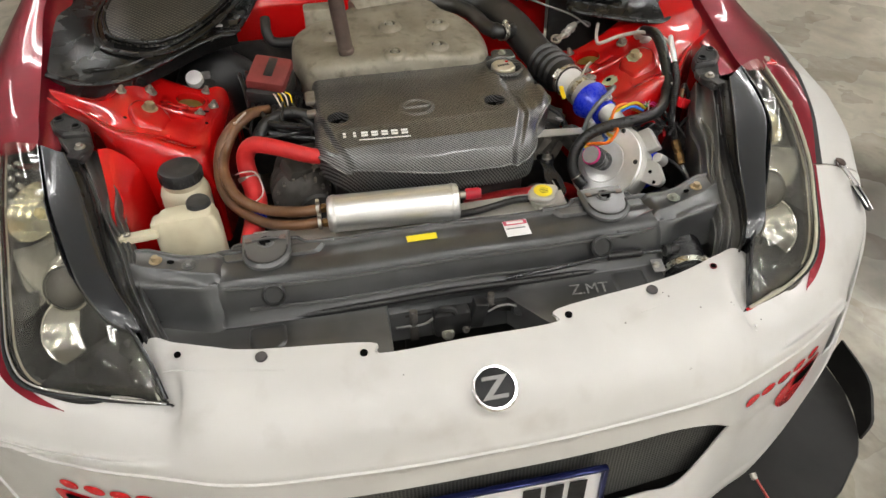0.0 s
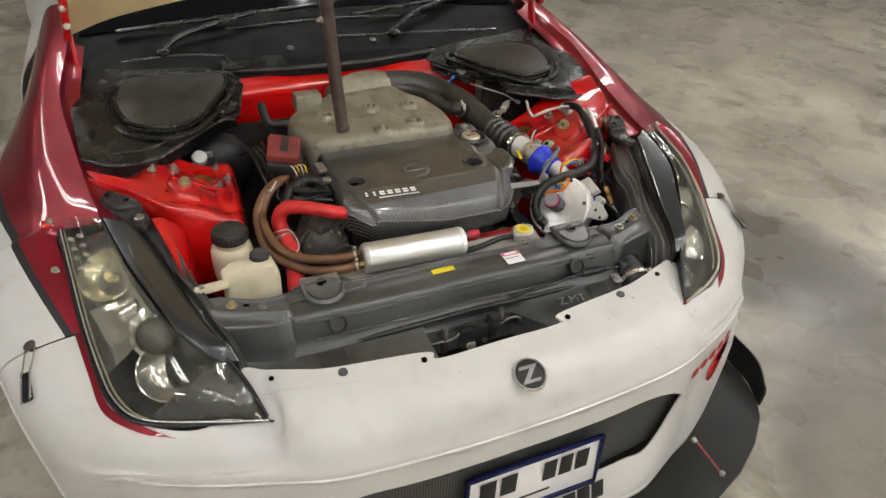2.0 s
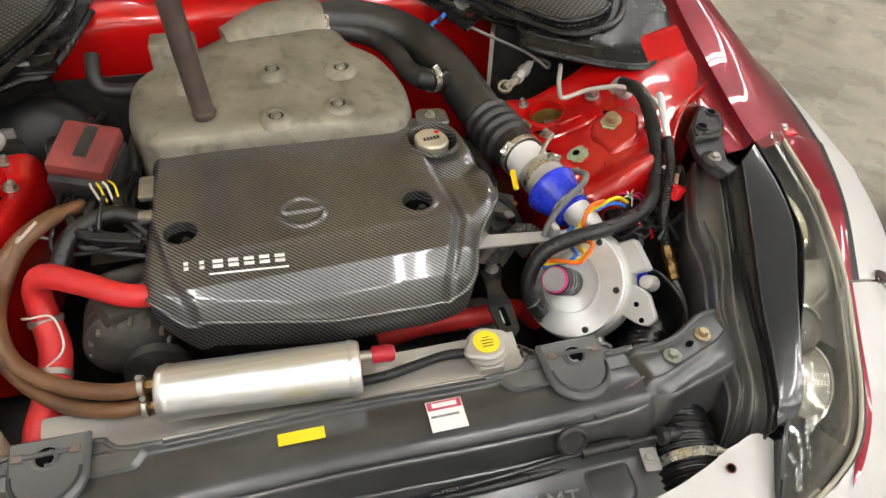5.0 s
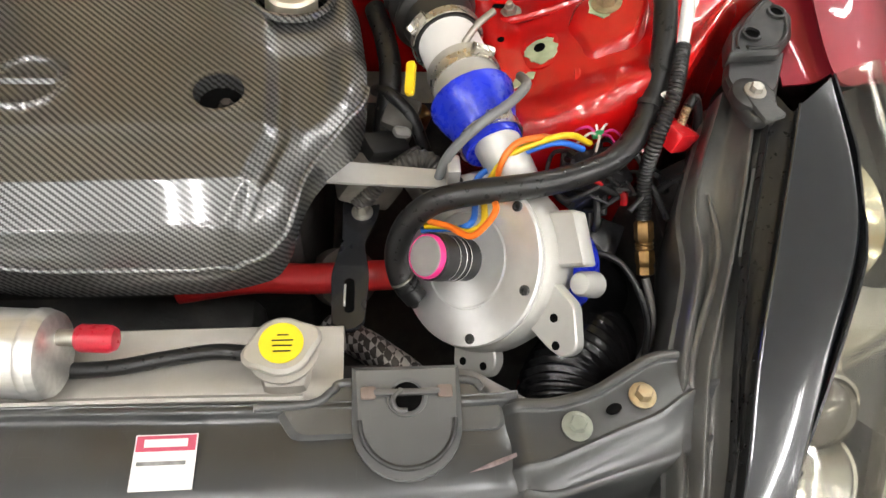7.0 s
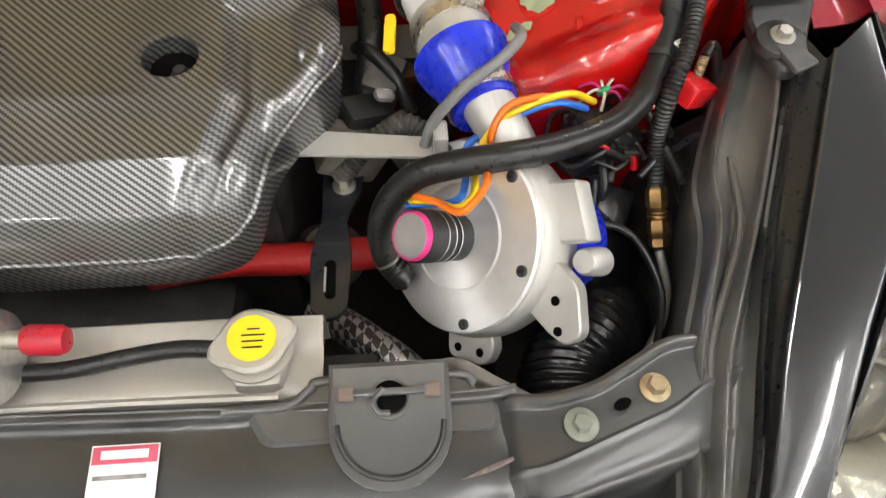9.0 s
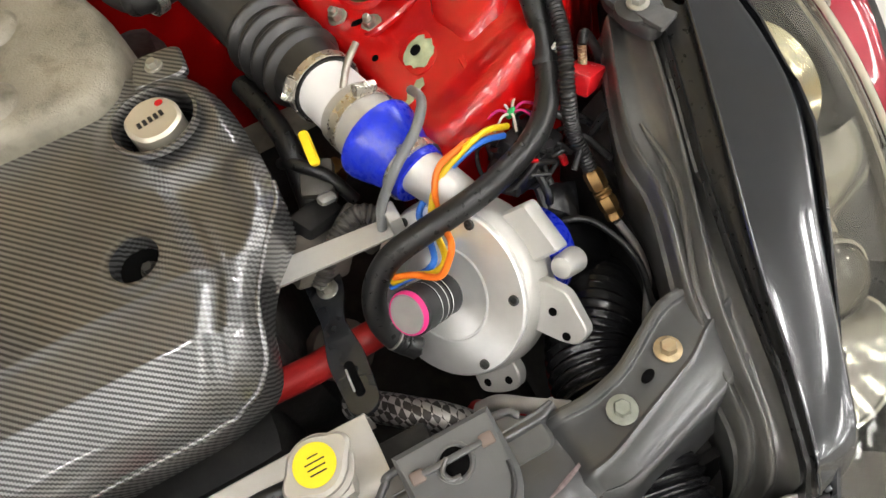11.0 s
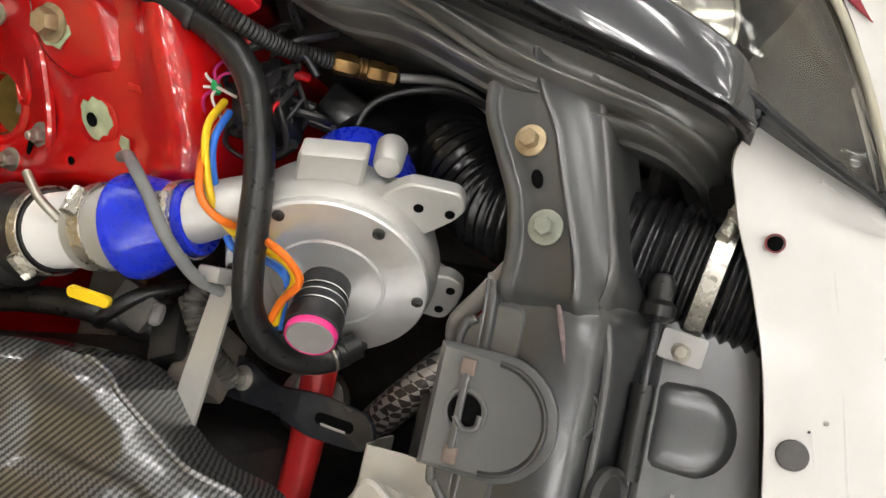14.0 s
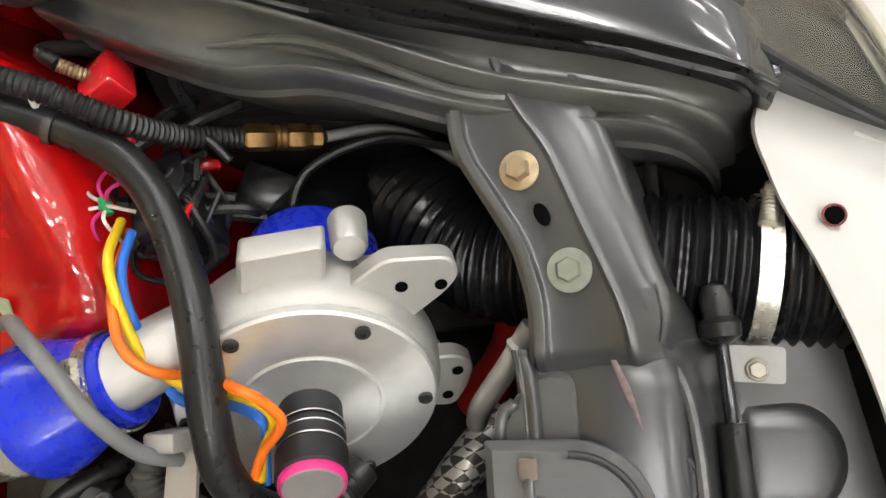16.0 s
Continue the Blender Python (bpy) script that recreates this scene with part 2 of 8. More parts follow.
def clear(name, tint, rough):
    m = bpy.data.materials.new(name)
    m.use_nodes = True
    nt = m.node_tree
    out = nt.nodes["Material Output"]
    nt.nodes.remove(nt.nodes["Principled BSDF"])
    tr, gl, mx, fr = (nt.nodes.new("ShaderNode" + k) for k in ("BsdfTransparent", "BsdfGlossy", "MixShader", "LayerWeight"))
    tr.inputs[0].default_value = (*tint, 1)
    gl.inputs["Roughness"].default_value = rough
    fr.inputs[0].default_value = 0.5
    pw, ml = nt.nodes.new("ShaderNodeMath"), nt.nodes.new("ShaderNodeMath")
    pw.operation, ml.operation = "POWER", "MULTIPLY_ADD"
    pw.inputs[1].default_value, ml.inputs[1].default_value, ml.inputs[2].default_value = 4.0, 0.6, 0.045
    nt.links.new(fr.outputs["Facing"], pw.inputs[0])
    nt.links.new(pw.outputs[0], ml.inputs[0])
    hz, df = nt.nodes.new("ShaderNodeMixShader"), nt.nodes.new("ShaderNodeBsdfDiffuse")
    hz.inputs[0].default_value = 0.008
    df.inputs[0].default_value = (0.7, 0.69, 0.64, 1)
    nt.links.new(tr.outputs[0], hz.inputs[1])
    nt.links.new(df.outputs[0], hz.inputs[2])
    nt.links.new(ml.outputs[0], mx.inputs[0])
    nt.links.new(hz.outputs[0], mx.inputs[1])
    nt.links.new(gl.outputs[0], mx.inputs[2])
    nt.links.new(mx.outputs[0], out.inputs[0])
    return m


LENS = clear("clear_lens", (0.93, 0.92, 0.88), 0.025)
PROJ = mat("projector_glass", (0.085, 0.083, 0.08), 0.1, var=0.1, coat=1.0, spec=0.8)
SILVER = mat("dull_silver_reflector", (0.74, 0.74, 0.72), 0.17, metal=0.85, var=0.04, scale=12, fine=10, rvar=0.05)
AMBER = mat("yellowed_bulb_reflector", (0.74, 0.71, 0.55), 0.18, metal=0.75, var=0.08, scale=12, fine=10, rvar=0.05)


def carbon():
    m = bpy.data.materials.new("carbon_fibre")
    m.use_nodes = True
    nt = m.node_tree
    b = nt.nodes["Principled BSDF"]
    tc = nt.nodes.new("ShaderNodeTexCoord")
    sp = nt.nodes.new("ShaderNodeSeparateXYZ")
    nt.links.new(tc.outputs["Object"], sp.inputs[0])

    def op(kind, a, b2=None, c2=None):
        n = nt.nodes.new("ShaderNodeMath")
        n.operation = kind
        for sock, val in zip(n.inputs, (a, b2, c2)):
            if val is None:
                continue
            if isinstance(val, (int, float)):
                sock.default_value = val
            else:
                nt.links.new(val, sock)
        return n.outputs[0]

    zz = op("MULTIPLY", sp.outputs[2], 0.4)
    u = op("MULTIPLY", op("ADD", sp.outputs[0], zz), 1 / 0.0017)
    v = op("MULTIPLY", op("ADD", sp.outputs[1], zz), 1 / 0.0017)
    k = op("FLOORED_MODULO", op("ADD", op("FLOOR", u), op("FLOOR", v)), 4.0)
    mask = op("LESS_THAN", k, 1.5)
    nz = nt.nodes.new("ShaderNodeTexNoise")
    nz.inputs["Scale"].default_value = 9
    nt.links.new(tc.outputs["Object"], nz.inputs["Vector"])
    mx = nt.nodes.new("ShaderNodeMix")
    mx.data_type = "RGBA"
    mx.inputs[6].default_value, mx.inputs[7].default_value = (0.045, 0.045, 0.045, 1), (0.26, 0.26, 0.258, 1)
    nt.links.new(op("MULTIPLY", mask, op("ADD", op("MULTIPLY", nz.outputs["Fac"], 1.0), 0.25)), mx.inputs[0])
    nt.links.new(mx.outputs[2], b.inputs["Base Color"])
    nt.links.new(op("ADD", op("MULTIPLY", mask, -0.08), 0.44), b.inputs["Roughness"])
    b.inputs["Metallic"].default_value = 0.75
    b.inputs["Coat Weight"].default_value = 1.0
    b.inputs["Coat Roughness"].default_value = 0.03
    return m


CARBON = carbon()


def perforated(name, base, hole, pitch, flat=(1, 1, 1), turn=(0, 0, 0), size=0.36):
    m = mat(name, base, 0.45, var=0.2, dirt=(0.12, 0.11, 0.1), dirt_amount=0.25)
    nt = m.node_tree
    b = nt.nodes["Principled BSDF"]
    tc = nt.nodes.new("ShaderNodeTexCoord")
    vo = nt.nodes.new("ShaderNodeTexVoronoi")
    vo.inputs["Scale"].default_value, vo.inputs["Randomness"].default_value = 1 / pitch, 0.0
    mp = nt.nodes.new("ShaderNodeMapping")
    mp.inputs["Scale"].default_value = flat
    mp.inputs["Rotation"].default_value = turn
    nt.links.new(tc.outputs["Object"], mp.inputs[0])
    nt.links.new(mp.outputs[0], vo.inputs["Vector"])
    lt = nt.nodes.new("ShaderNodeMath")
    lt.operation = "LESS_THAN"
    lt.inputs[1].default_value = size
    nt.links.new(vo.outputs["Distance"], lt.inputs[0])
    mx = nt.nodes.new("ShaderNodeMix")
    mx.data_type = "RGBA"
    old = b.inputs["Base Color"].links[0].from_socket
    nt.links.new(lt.outputs[0], mx.inputs[0])
    nt.links.new(old, mx.inputs[6])
    mx.inputs[7].default_value = (*hole, 1)
    nt.links.new(mx.outputs[2], b.inputs["Base Color"])
    return m


GRILLE = perforated("black_grille_mesh", (0.085, 0.085, 0.08), (0.006, 0.006, 0.006), 0.0068, (1, 0, 1))
COWLMESH = perforated("perforated_cowl_panel", (0.008, 0.008, 0.0078), (0.11, 0.103, 0.086), 0.0085, (1, 1, 0), (0, 0, 0.785), 0.33)


def braided():
    m = mat("braided_sleeve", (0.05, 0.045, 0.042), 0.35, var=0.2)
    nt = m.node_tree
    b = nt.nodes["Principled BSDF"]
    tc, mp, ck, mx = (nt.nodes.new("ShaderNode" + k) for k in ("TexCoord", "Mapping", "TexChecker", "Mix"))
    mp.inputs["Rotation"].default_value = (0.6, 0.5, 0.75)
    mp.inputs["Scale"].default_value = (1.0, 0.55, 1.0)
    ck.inputs["Scale"].default_value = 170
    mx.data_type = "RGBA"
    nt.links.new(tc.outputs["Object"], mp.inputs[0])
    nt.links.new(mp.outputs[0], ck.inputs["Vector"])
    nt.links.new(ck.outputs["Fac"], mx.inputs[0])
    nt.links.new(b.inputs["Base Color"].links[0].from_socket, mx.inputs[6])
    mx.inputs[7].default_value = (0.42, 0.4, 0.38, 1)
    nt.links.new(mx.outputs[2], b.inputs["Base Color"])
    b.inputs["Metallic"].default_value = 0.6
    return m


BRAID = braided()


def concrete():
    m = mat("stained_concrete", (0.45, 0.412, 0.335), 0.3, var=0.35, scale=0.7, fine=3, rvar=0.45, bump=0.35, bscale=30,
            dirt=(0.22, 0.198, 0.157), dirt_amount=0.26, dirt_scale=1.7)
    nt = m.node_tree
    b = nt.nodes["Principled BSDF"]
    tc = nt.nodes.new("ShaderNodeTexCoord")
    for sc, det, dist, lo, hi, col, amount in ((2.1, 9, 1.6, 0.46, 0.66, (0.14, 0.118, 0.08), 0.6), (6.0, 9, 2.6, 0.52, 0.72, (0.5, 0.46, 0.37), 0.6), (0.6, 6, 1.0, 0.5, 0.7, (0.45, 0.41, 0.32), 0.5), (24.0, 7, 0.8, 0.5, 0.78, (0.16, 0.14, 0.11), 0.35)):
        n = nt.nodes.new("ShaderNodeTexNoise")
        n.inputs["Scale"].default_value, n.inputs["Detail"].default_value, n.inputs["Distortion"].default_value = sc, det, dist
        mp = nt.nodes.new("ShaderNodeMapping")
        mp.inputs["Scale"].default_value = (1, 0.8, 1)
        mp.inputs["Rotation"].default_value = (0, 0, 0.5)
        nt.links.new(tc.outputs["Object"], mp.inputs[0])
        nt.links.new(mp.outputs[0], n.inputs["Vector"])
        r = nt.nodes.new("ShaderNodeMapRange")
        r.inputs[1].default_value, r.inputs[2].default_value, r.inputs[3].default_value, r.inputs[4].default_value = lo, hi, 0.0, amount
        nt.links.new(n.outputs["Fac"], r.inputs[0])
        x = nt.nodes.new("ShaderNodeMix")
        x.data_type = "RGBA"
        nt.links.new(r.outputs[0], x.inputs[0])
        nt.links.new(b.inputs["Base Color"].links[0].from_socket, x.inputs[6])
        x.inputs[7].default_value = (*col, 1)
        nt.links.new(x.outputs[2], b.inputs["Base Color"])
    # dark patches with ragged edges, each an ellipse: centre, half axes, turn
    for cx, cy, ax, ay, turn, amount in ((1.72, 0.66, 0.36, 0.55, 0.0, 0.85), (1.3, -0.15, 0.6, 0.4, 0.6, 0.7), (-1.15, -0.2, 0.4, 0.3, 0.3, 0.5)):
        mp, nz, ad, ln, r, x = (nt.nodes.new("ShaderNode" + k) for k in ("Mapping", "TexNoise", "VectorMath", "VectorMath", "MapRange", "Mix"))
        mp.vector_type = "TEXTURE"
        cx, cy = cx + 0.45 * (ax * math.cos(turn) - ay * math.sin(turn)), cy + 0.45 * (ax * math.sin(turn) + ay * math.cos(turn))
        mp.inputs["Location"].default_value, mp.inputs["Rotation"].default_value, mp.inputs["Scale"].default_value = (cx, cy, 0), (0, 0, turn), (ax, ay, 50)
        nz.inputs["Scale"].default_value, nz.inputs["Detail"].default_value = 3.0, 8
        ad.operation, ln.operation = "MULTIPLY_ADD", "LENGTH"
        ad.inputs[1].default_value = (0.9, 0.9, 0)
        nt.links.new(tc.outputs["Object"], mp.inputs[0])
        nt.links.new(tc.outputs["Object"], nz.inputs["Vector"])
        nt.links.new(nz.outputs["Color"], ad.inputs[0])
        nt.links.new(mp.outputs[0], ad.inputs[2])
        nt.links.new(ad.outputs[0], ln.inputs[0])
        r.inputs[1].default_value, r.inputs[2].default_value, r.inputs[3].default_value, r.inputs[4].default_value = 0.75, 1.25, amount, 0.0
        nt.links.new(ln.outputs["Value"], r.inputs[0])
        x.data_type = "RGBA"
        nt.links.new(r.outputs[0], x.inputs[0])
        nt.links.new(b.inputs["Base Color"].links[0].from_socket, x.inputs[6])
        x.inputs[7].default_value = (0.085, 0.075, 0.062, 1)
        nt.links.new(x.outputs[2], b.inputs["Base Color"])
    return m


CONCRETE = concrete()


# ---- geometry helpers ----
class Geo:
    def __init__(self):
        self.v, self.f = [], []

    def add(self, verts, faces):
        n = len(self.v)
        self.v += [tuple(p) for p in verts]
        self.f += [tuple(i + n for i in f) for f in faces]
        return self


def part(name, g, material, parent=None, label="", sharp=38):
    if isinstance(g, bmesh.types.BMesh):
        bm = g
    else:
        me0 = bpy.data.meshes.new(name)
        me0.from_pydata(g.v, [], g.f)
        bm = bmesh.new()
        bm.from_mesh(me0)
        bpy.data.meshes.remove(me0)
        bmesh.ops.recalc_face_normals(bm, faces=bm.faces)
    me = bpy.data.meshes.new(name)
    bm.to_mesh(me)
    bm.free()
    me.materials.append(material)
    me.polygons.foreach_set("use_smooth", [True] * len(me.polygons))
    me.set_sharp_from_angle(angle=radians(sharp))
    ob = new(name, me)
    if parent:
        ob.parent = parent
        top = parent
        shift = Matrix.Identity(4)
        while top:
            shift = (top.matrix_parent_inverse @ top.matrix_basis).inverted() if top == parent and not top.parent else shift
            top = top.parent
        ob.matrix_parent_inverse = shift
    if label:
        ob["label"] = label
    return ob


def thing(name, label, category, at=(0, 0, 0), group=""):
    e = new(name)
    e.location = at
    e.empty_display_size = 0.05
    e.matrix_basis = Matrix.Translation(at)
    return tagged(e, label, category, group)


def cr(pts, n):
    """n samples of a smooth curve through pts."""
    p = [Vector(q) for q in pts]
    if len(p) == 2:
        return [p[0].lerp(p[1], i / (n - 1)) for i in range(n)]
    p = [2 * p[0] - p[1]] + p + [2 * p[-1] - p[-2]]
    m = len(p) - 3
    out = []
    for i in range(n):
        s = i / (n - 1) * m
        k = min(int(s), m - 1)
        t = s - k
        a, b, c, d = p[k : k + 4]
        out.append(0.5 * (2 * b + (c - a) * t + (2 * a - 5 * b + 4 * c - d) * t * t + (3 * b - a - 3 * c + d) * t**3))
    return out


def quads(nr, nc, cu=False, cv=False, flip=False):
    out = []
    for i in range(nr if cu else nr - 1):
        for j in range(nc if cv else nc - 1):
            a, b, c, d = i * nc + j, i * nc + (j + 1) % nc, ((i + 1) % nr) * nc + (j + 1) % nc, ((i + 1) % nr) * nc + j
            out.append((d, c, b, a) if flip else (a, b, c, d))
    return out


def patch(ctrl, nu, nv):
    rows = [cr(r, nv) for r in ctrl]
    cols = [cr([r[j] for r in rows], nu) for j in range(nv)]
    return [[cols[j][i] for j in range(nv)] for i in range(nu)]


def sheet(g, rows, th, down=None):
    """A sheet with thickness th away from its outer side; down: a fixed direction of that thickness."""
    nr, nc = len(rows), len(rows[0])
    front = [Vector(p) for r in rows for p in r]
    back = []
    for i in range(nr):
        for j in range(nc):
            if down:
                n = Vector(down)
            else:
                du = Vector(rows[min(i + 1, nr - 1)][j]) - Vector(rows[max(i - 1, 0)][j])
                dv = Vector(rows[i][min(j + 1, nc - 1)]) - Vector(rows[i][max(j - 1, 0)])
                n = du.cross(dv)
                n = n.normalized() if n.length > 1e-9 else Vector((0, 0, -1))
                if n.z > 0.05 or (abs(n.z) <= 0.05 and n.y < 0):
                    n = -n
            back.append(front[i * nc + j] + n * th)
    k = nr * nc
    f = quads(nr, nc) + [tuple(q + k for q in reversed(x)) for x in quads(nr, nc)]
    rim = [j for j in range(nc)] + [i * nc + nc - 1 for i in range(1, nr)] + [(nr - 1) * nc + j for j in range(nc - 2, -1, -1)] + [i * nc for i in range(nr - 2, 0, -1)]
    f += [(rim[i], rim[i - 1], rim[i - 1] + k, rim[i] + k) for i in range(len(rim))]
    return g.add(front + back, f)


def tube(g, pts, r, seg=14, n=None, rib=None, cap=True, flat=1.0):
    """A round tube along pts; r: a radius or one for each point; rib: (pitch, height) of rings."""
    pts = [Vector(p) for p in pts]
    rough = cr(pts, 40 * len(pts)) if len(pts) > 2 else cr(pts, 40)
    length = sum((a - b).length for a, b in zip(rough, rough[1:]))
    n = n or (max(8, int(length / rib[0] * 6)) if rib else max(6, 7 * (len(pts) - 1)) if len(pts) > 2 else 2)
    c = cr(pts, n)
    rs = [x.x for x in cr([(q, 0, 0) for q in r], n)] if isinstance(r, (list, tuple)) else [r] * n
    t0 = (c[1] - c[0]).normalized()
    up = Vector((0, 0, 1)) if abs(t0.z) < 0.9 else Vector((0, 1, 0))
    a = t0.cross(up).normalized()
    verts, s = [], 0.0
    for i in range(n):
        t = (c[min(i + 1, n - 1)] - c[max(i - 1, 0)]).normalized()
        a = (a - t * a.dot(t)).normalized()
        b = t.cross(a)
        if i:
            s += (c[i] - c[i - 1]).length
        rad = rs[i] + (rib[1] * (0.5 + 0.5 * math.cos(2 * math.pi * s / rib[0])) if rib else 0)
        for k in range(seg):
            w = 2 * math.pi * k / seg
            verts.append(c[i] + rad * (a * math.cos(w) + b * math.sin(w) * flat))
    f = quads(n, seg, cv=True)
    if cap:
        f += [tuple(range(seg - 1, -1, -1)), tuple((n - 1) * seg + k for k in range(seg))]
    return g.add(verts, f)


def axes(axis, side=None):
    z = Vector(axis).normalized()
    x = Vector(side) if side else (Vector((0, 0, 1)) if abs(z.z) < 0.9 else Vector((1, 0, 0)))
    x = (x - z * x.dot(z)).normalized()
    return x, z.cross(x), z


def lathe(g, prof, at, axis=(0, 0, 1), seg=28, close=False):
    """prof: (radius, height) along axis from at."""
    x, y, z = axes(axis)
    o = Vector(at)
    verts = [o + z * h + r * (x * math.cos(2 * math.pi * k / seg) + y * math.sin(2 * math.pi * k / seg)) for r, h in prof for k in range(seg)]
    f = quads(len(prof), seg, cv=True, cu=close)
    if not close:
        f += [tuple(range(seg - 1, -1, -1)), tuple((len(prof) - 1) * seg + k for k in range(seg))]
    return g.add(verts, f)


def rounded(poly, r, k=4):
    """A polygon with its corners rounded by r."""
    out, n = [], len(poly)
    for i in range(n):
        p, a, b = Vector((*poly[i], 0)), Vector((*poly[i - 1], 0)), Vector((*poly[(i + 1) % n], 0))
        da, db = (a - p), (b - p)
        d = min(r, da.length * 0.45, db.length * 0.45)
        p0, p1 = p + da.normalized() * d, p + db.normalized() * d
        for j in range(k + 1):
            t = j / k
            q = p0 * (1 - t) ** 2 + 2 * p * t * (1 - t) + p1 * t * t
            out.append((q.x, q.y))
    return out


def slab(g, poly, th, at=(0, 0, 0), axis=(0, 0, 1), side=(1, 0, 0), bev=0.0, holes=()):
    """A flat plate of the outline poly in the plane across axis, from at upwards by th; side: the way of the outline's x. holes: (x, y, r)."""
    x, y, z = axes(axis, side)
    o = Vector(at)
    bm = bmesh.new()
    loops = [poly] + [[(hx + r * math.cos(-2 * math.pi * k / 12), hy + r * math.sin(-2 * math.pi * k / 12)) for k in range(12)] for hx, hy, r in holes]
    edges = []
    for lp in loops:
        vs = [bm.verts.new((p[0], p[1], 0)) for p in lp]
        edges += [bm.edges.new((vs[i - 1], vs[i])) for i in range(len(vs))]
    bmesh.ops.triangle_fill(bm, use_beauty=True, use_dissolve=False, edges=edges)
    bm.verts.index_update()
    vs = [v.co.copy() for v in bm.verts]
    fs = [tuple(v.index for v in f.verts) for f in bm.faces]
    bm.free()
    k = len(vs)
    cen = sum(vs[: len(poly)], Vector()) / len(poly)
    pts = [o + x * p.x + y * p.y for p in vs] + [o + x * p.x + y * p.y + z * th for p in vs]
    if bev:
        for i in range(len(poly)):
            d = cen - vs[i]
            d = d.normalized() * bev if d.length else d
            pts[k + i] = pts[k + i] + x * d.x + y * d.y
    faces = [tuple(reversed(f)) for f in fs] + [tuple(i + k for i in f) for f in fs]
    s = 0
    low = []
    for lp in loops:
        m = len(lp)
        if bev and s == 0:
            low = [len(pts) + i for i in range(m)]
            pts += [o + x * p[0] + y * p[1] + z * max(th - bev, th * 0.3) for p in lp]
            faces += [(s + i, s + (i + 1) % m, low[(i + 1) % m], low[i]) for i in range(m)]
            faces += [(low[i], low[(i + 1) % m], s + (i + 1) % m + k, s + i + k) for i in range(m)]
        else:
            faces += [(s + i, s + (i + 1) % m, s + (i + 1) % m + k, s + i + k) for i in range(m)]
        s += m
    return g.add(pts, faces)


def box(g, cen, size, bev=0.004, m=None, seg=2):
    bm = bmesh.new()
    bmesh.ops.create_cube(bm, size=1)
    bmesh.ops.scale(bm, vec=size, verts=bm.verts)
    if bev:
        bmesh.ops.bevel(bm, geom=bm.edges, offset=bev, segments=seg, profile=0.5, affect="EDGES")
    mm = Matrix.Translation(cen) @ (m or Matrix.Identity(4))
    bm.verts.index_update()
    g.add([mm @ v.co for v in bm.verts], [tuple(v.index for v in f.verts) for f in bm.faces])
    bm.free()
    return g


def hexbolt(g, at, axis, r=0.0065, h=0.006, washer=0.0105):
    lathe(g, [(washer, 0), (washer, 0.0018), (washer * 0.9, 0.0025)], at, axis, 20)
    x, y, z = axes(axis)
    o = Vector(at) + z * 0.002
    lathe(g, [(r, 0), (r, h * 0.8), (r * 0.86, h)], o, axis, 6)
    return g


def capscrew(g, at, axis, r=0.0045, h=0.003):
    lathe(g, [(r, 0), (r, h), (r * 0.88, h + 0.0006), (r * 0.5, h + 0.0006), (r * 0.45, h - 0.0015)], at, axis, 14)
    return g


def dome(g, outline, prof, cen, zfun=None, rings=None):
    """A raised form: the outline, scaled about cen by each (k, z) of prof."""
    m = len(outline)
    pts = []
    for k, z in prof:
        for x, y in outline:
            px, py = cen[0] + (x - cen[0]) * k, cen[1] + (y - cen[1]) * k
            pts.append((px, py, z + (zfun(px, py) if zfun else 0)))
    return g.add(pts, quads(len(prof), m, cv=True) + [tuple((len(prof) - 1) * m + i for i in range(m)), tuple(range(m - 1, -1, -1))])


def mir(p, s):
    return (p[0] * s, p[1], p[2])


def ramp(v, a, b):
    t = min(1.0, max(0.0, (v - a) / (b - a)))
    return t * t * (3 - 2 * t)


def lampside(p, s):
    """Mirrors a point of the lamp corner; the driver's side corner reaches a little nearer to the middle."""
    x, y, z = p
    if s > 0:  # the other corner sits a little narrower at its nose and wider behind
        shift = float(np.interp(y, (0.095, 0.127, 0.168, 0.228, 0.315, 0.41, 0.52, 0.62), (0.0, -0.008, -0.028, -0.024, 0.0, 0.022, 0.02, 0.0)))
        return (x + shift * ramp(x, 0.58, 0.7) * (1.0 if shift < 0 else 1 - ramp(x, 0.84, 0.93)), y, z)
    pull = 0.024 * ramp(0.32 - y, 0.0, 0.2) * ramp(0.7 - x, 0.0, 0.14) * ramp(x, 0.3, 0.5) if s < 0 else 0.0
    if z > 0.6065:  # its lip ends further forward
        y -= 0.012 * ramp(x, 0.1, 0.2) * ramp(0.56 - x, 0.0, 0.06)
    return ((x - pull) * s, y, z)


def geo(fn, *a, **k):
    g = Geo()
    fn(g, *a, **k)
    return g


# ---- setting: garage ----
def plane_box(name, lo, hi, material, label, cat):
    ob = part(name, geo(box, [(a + b) / 2 for a, b in zip(lo, hi)], [b - a for a, b in zip(lo, hi)], 0), material, None, "")
    return tagged(ob, label, cat, kind="structure")


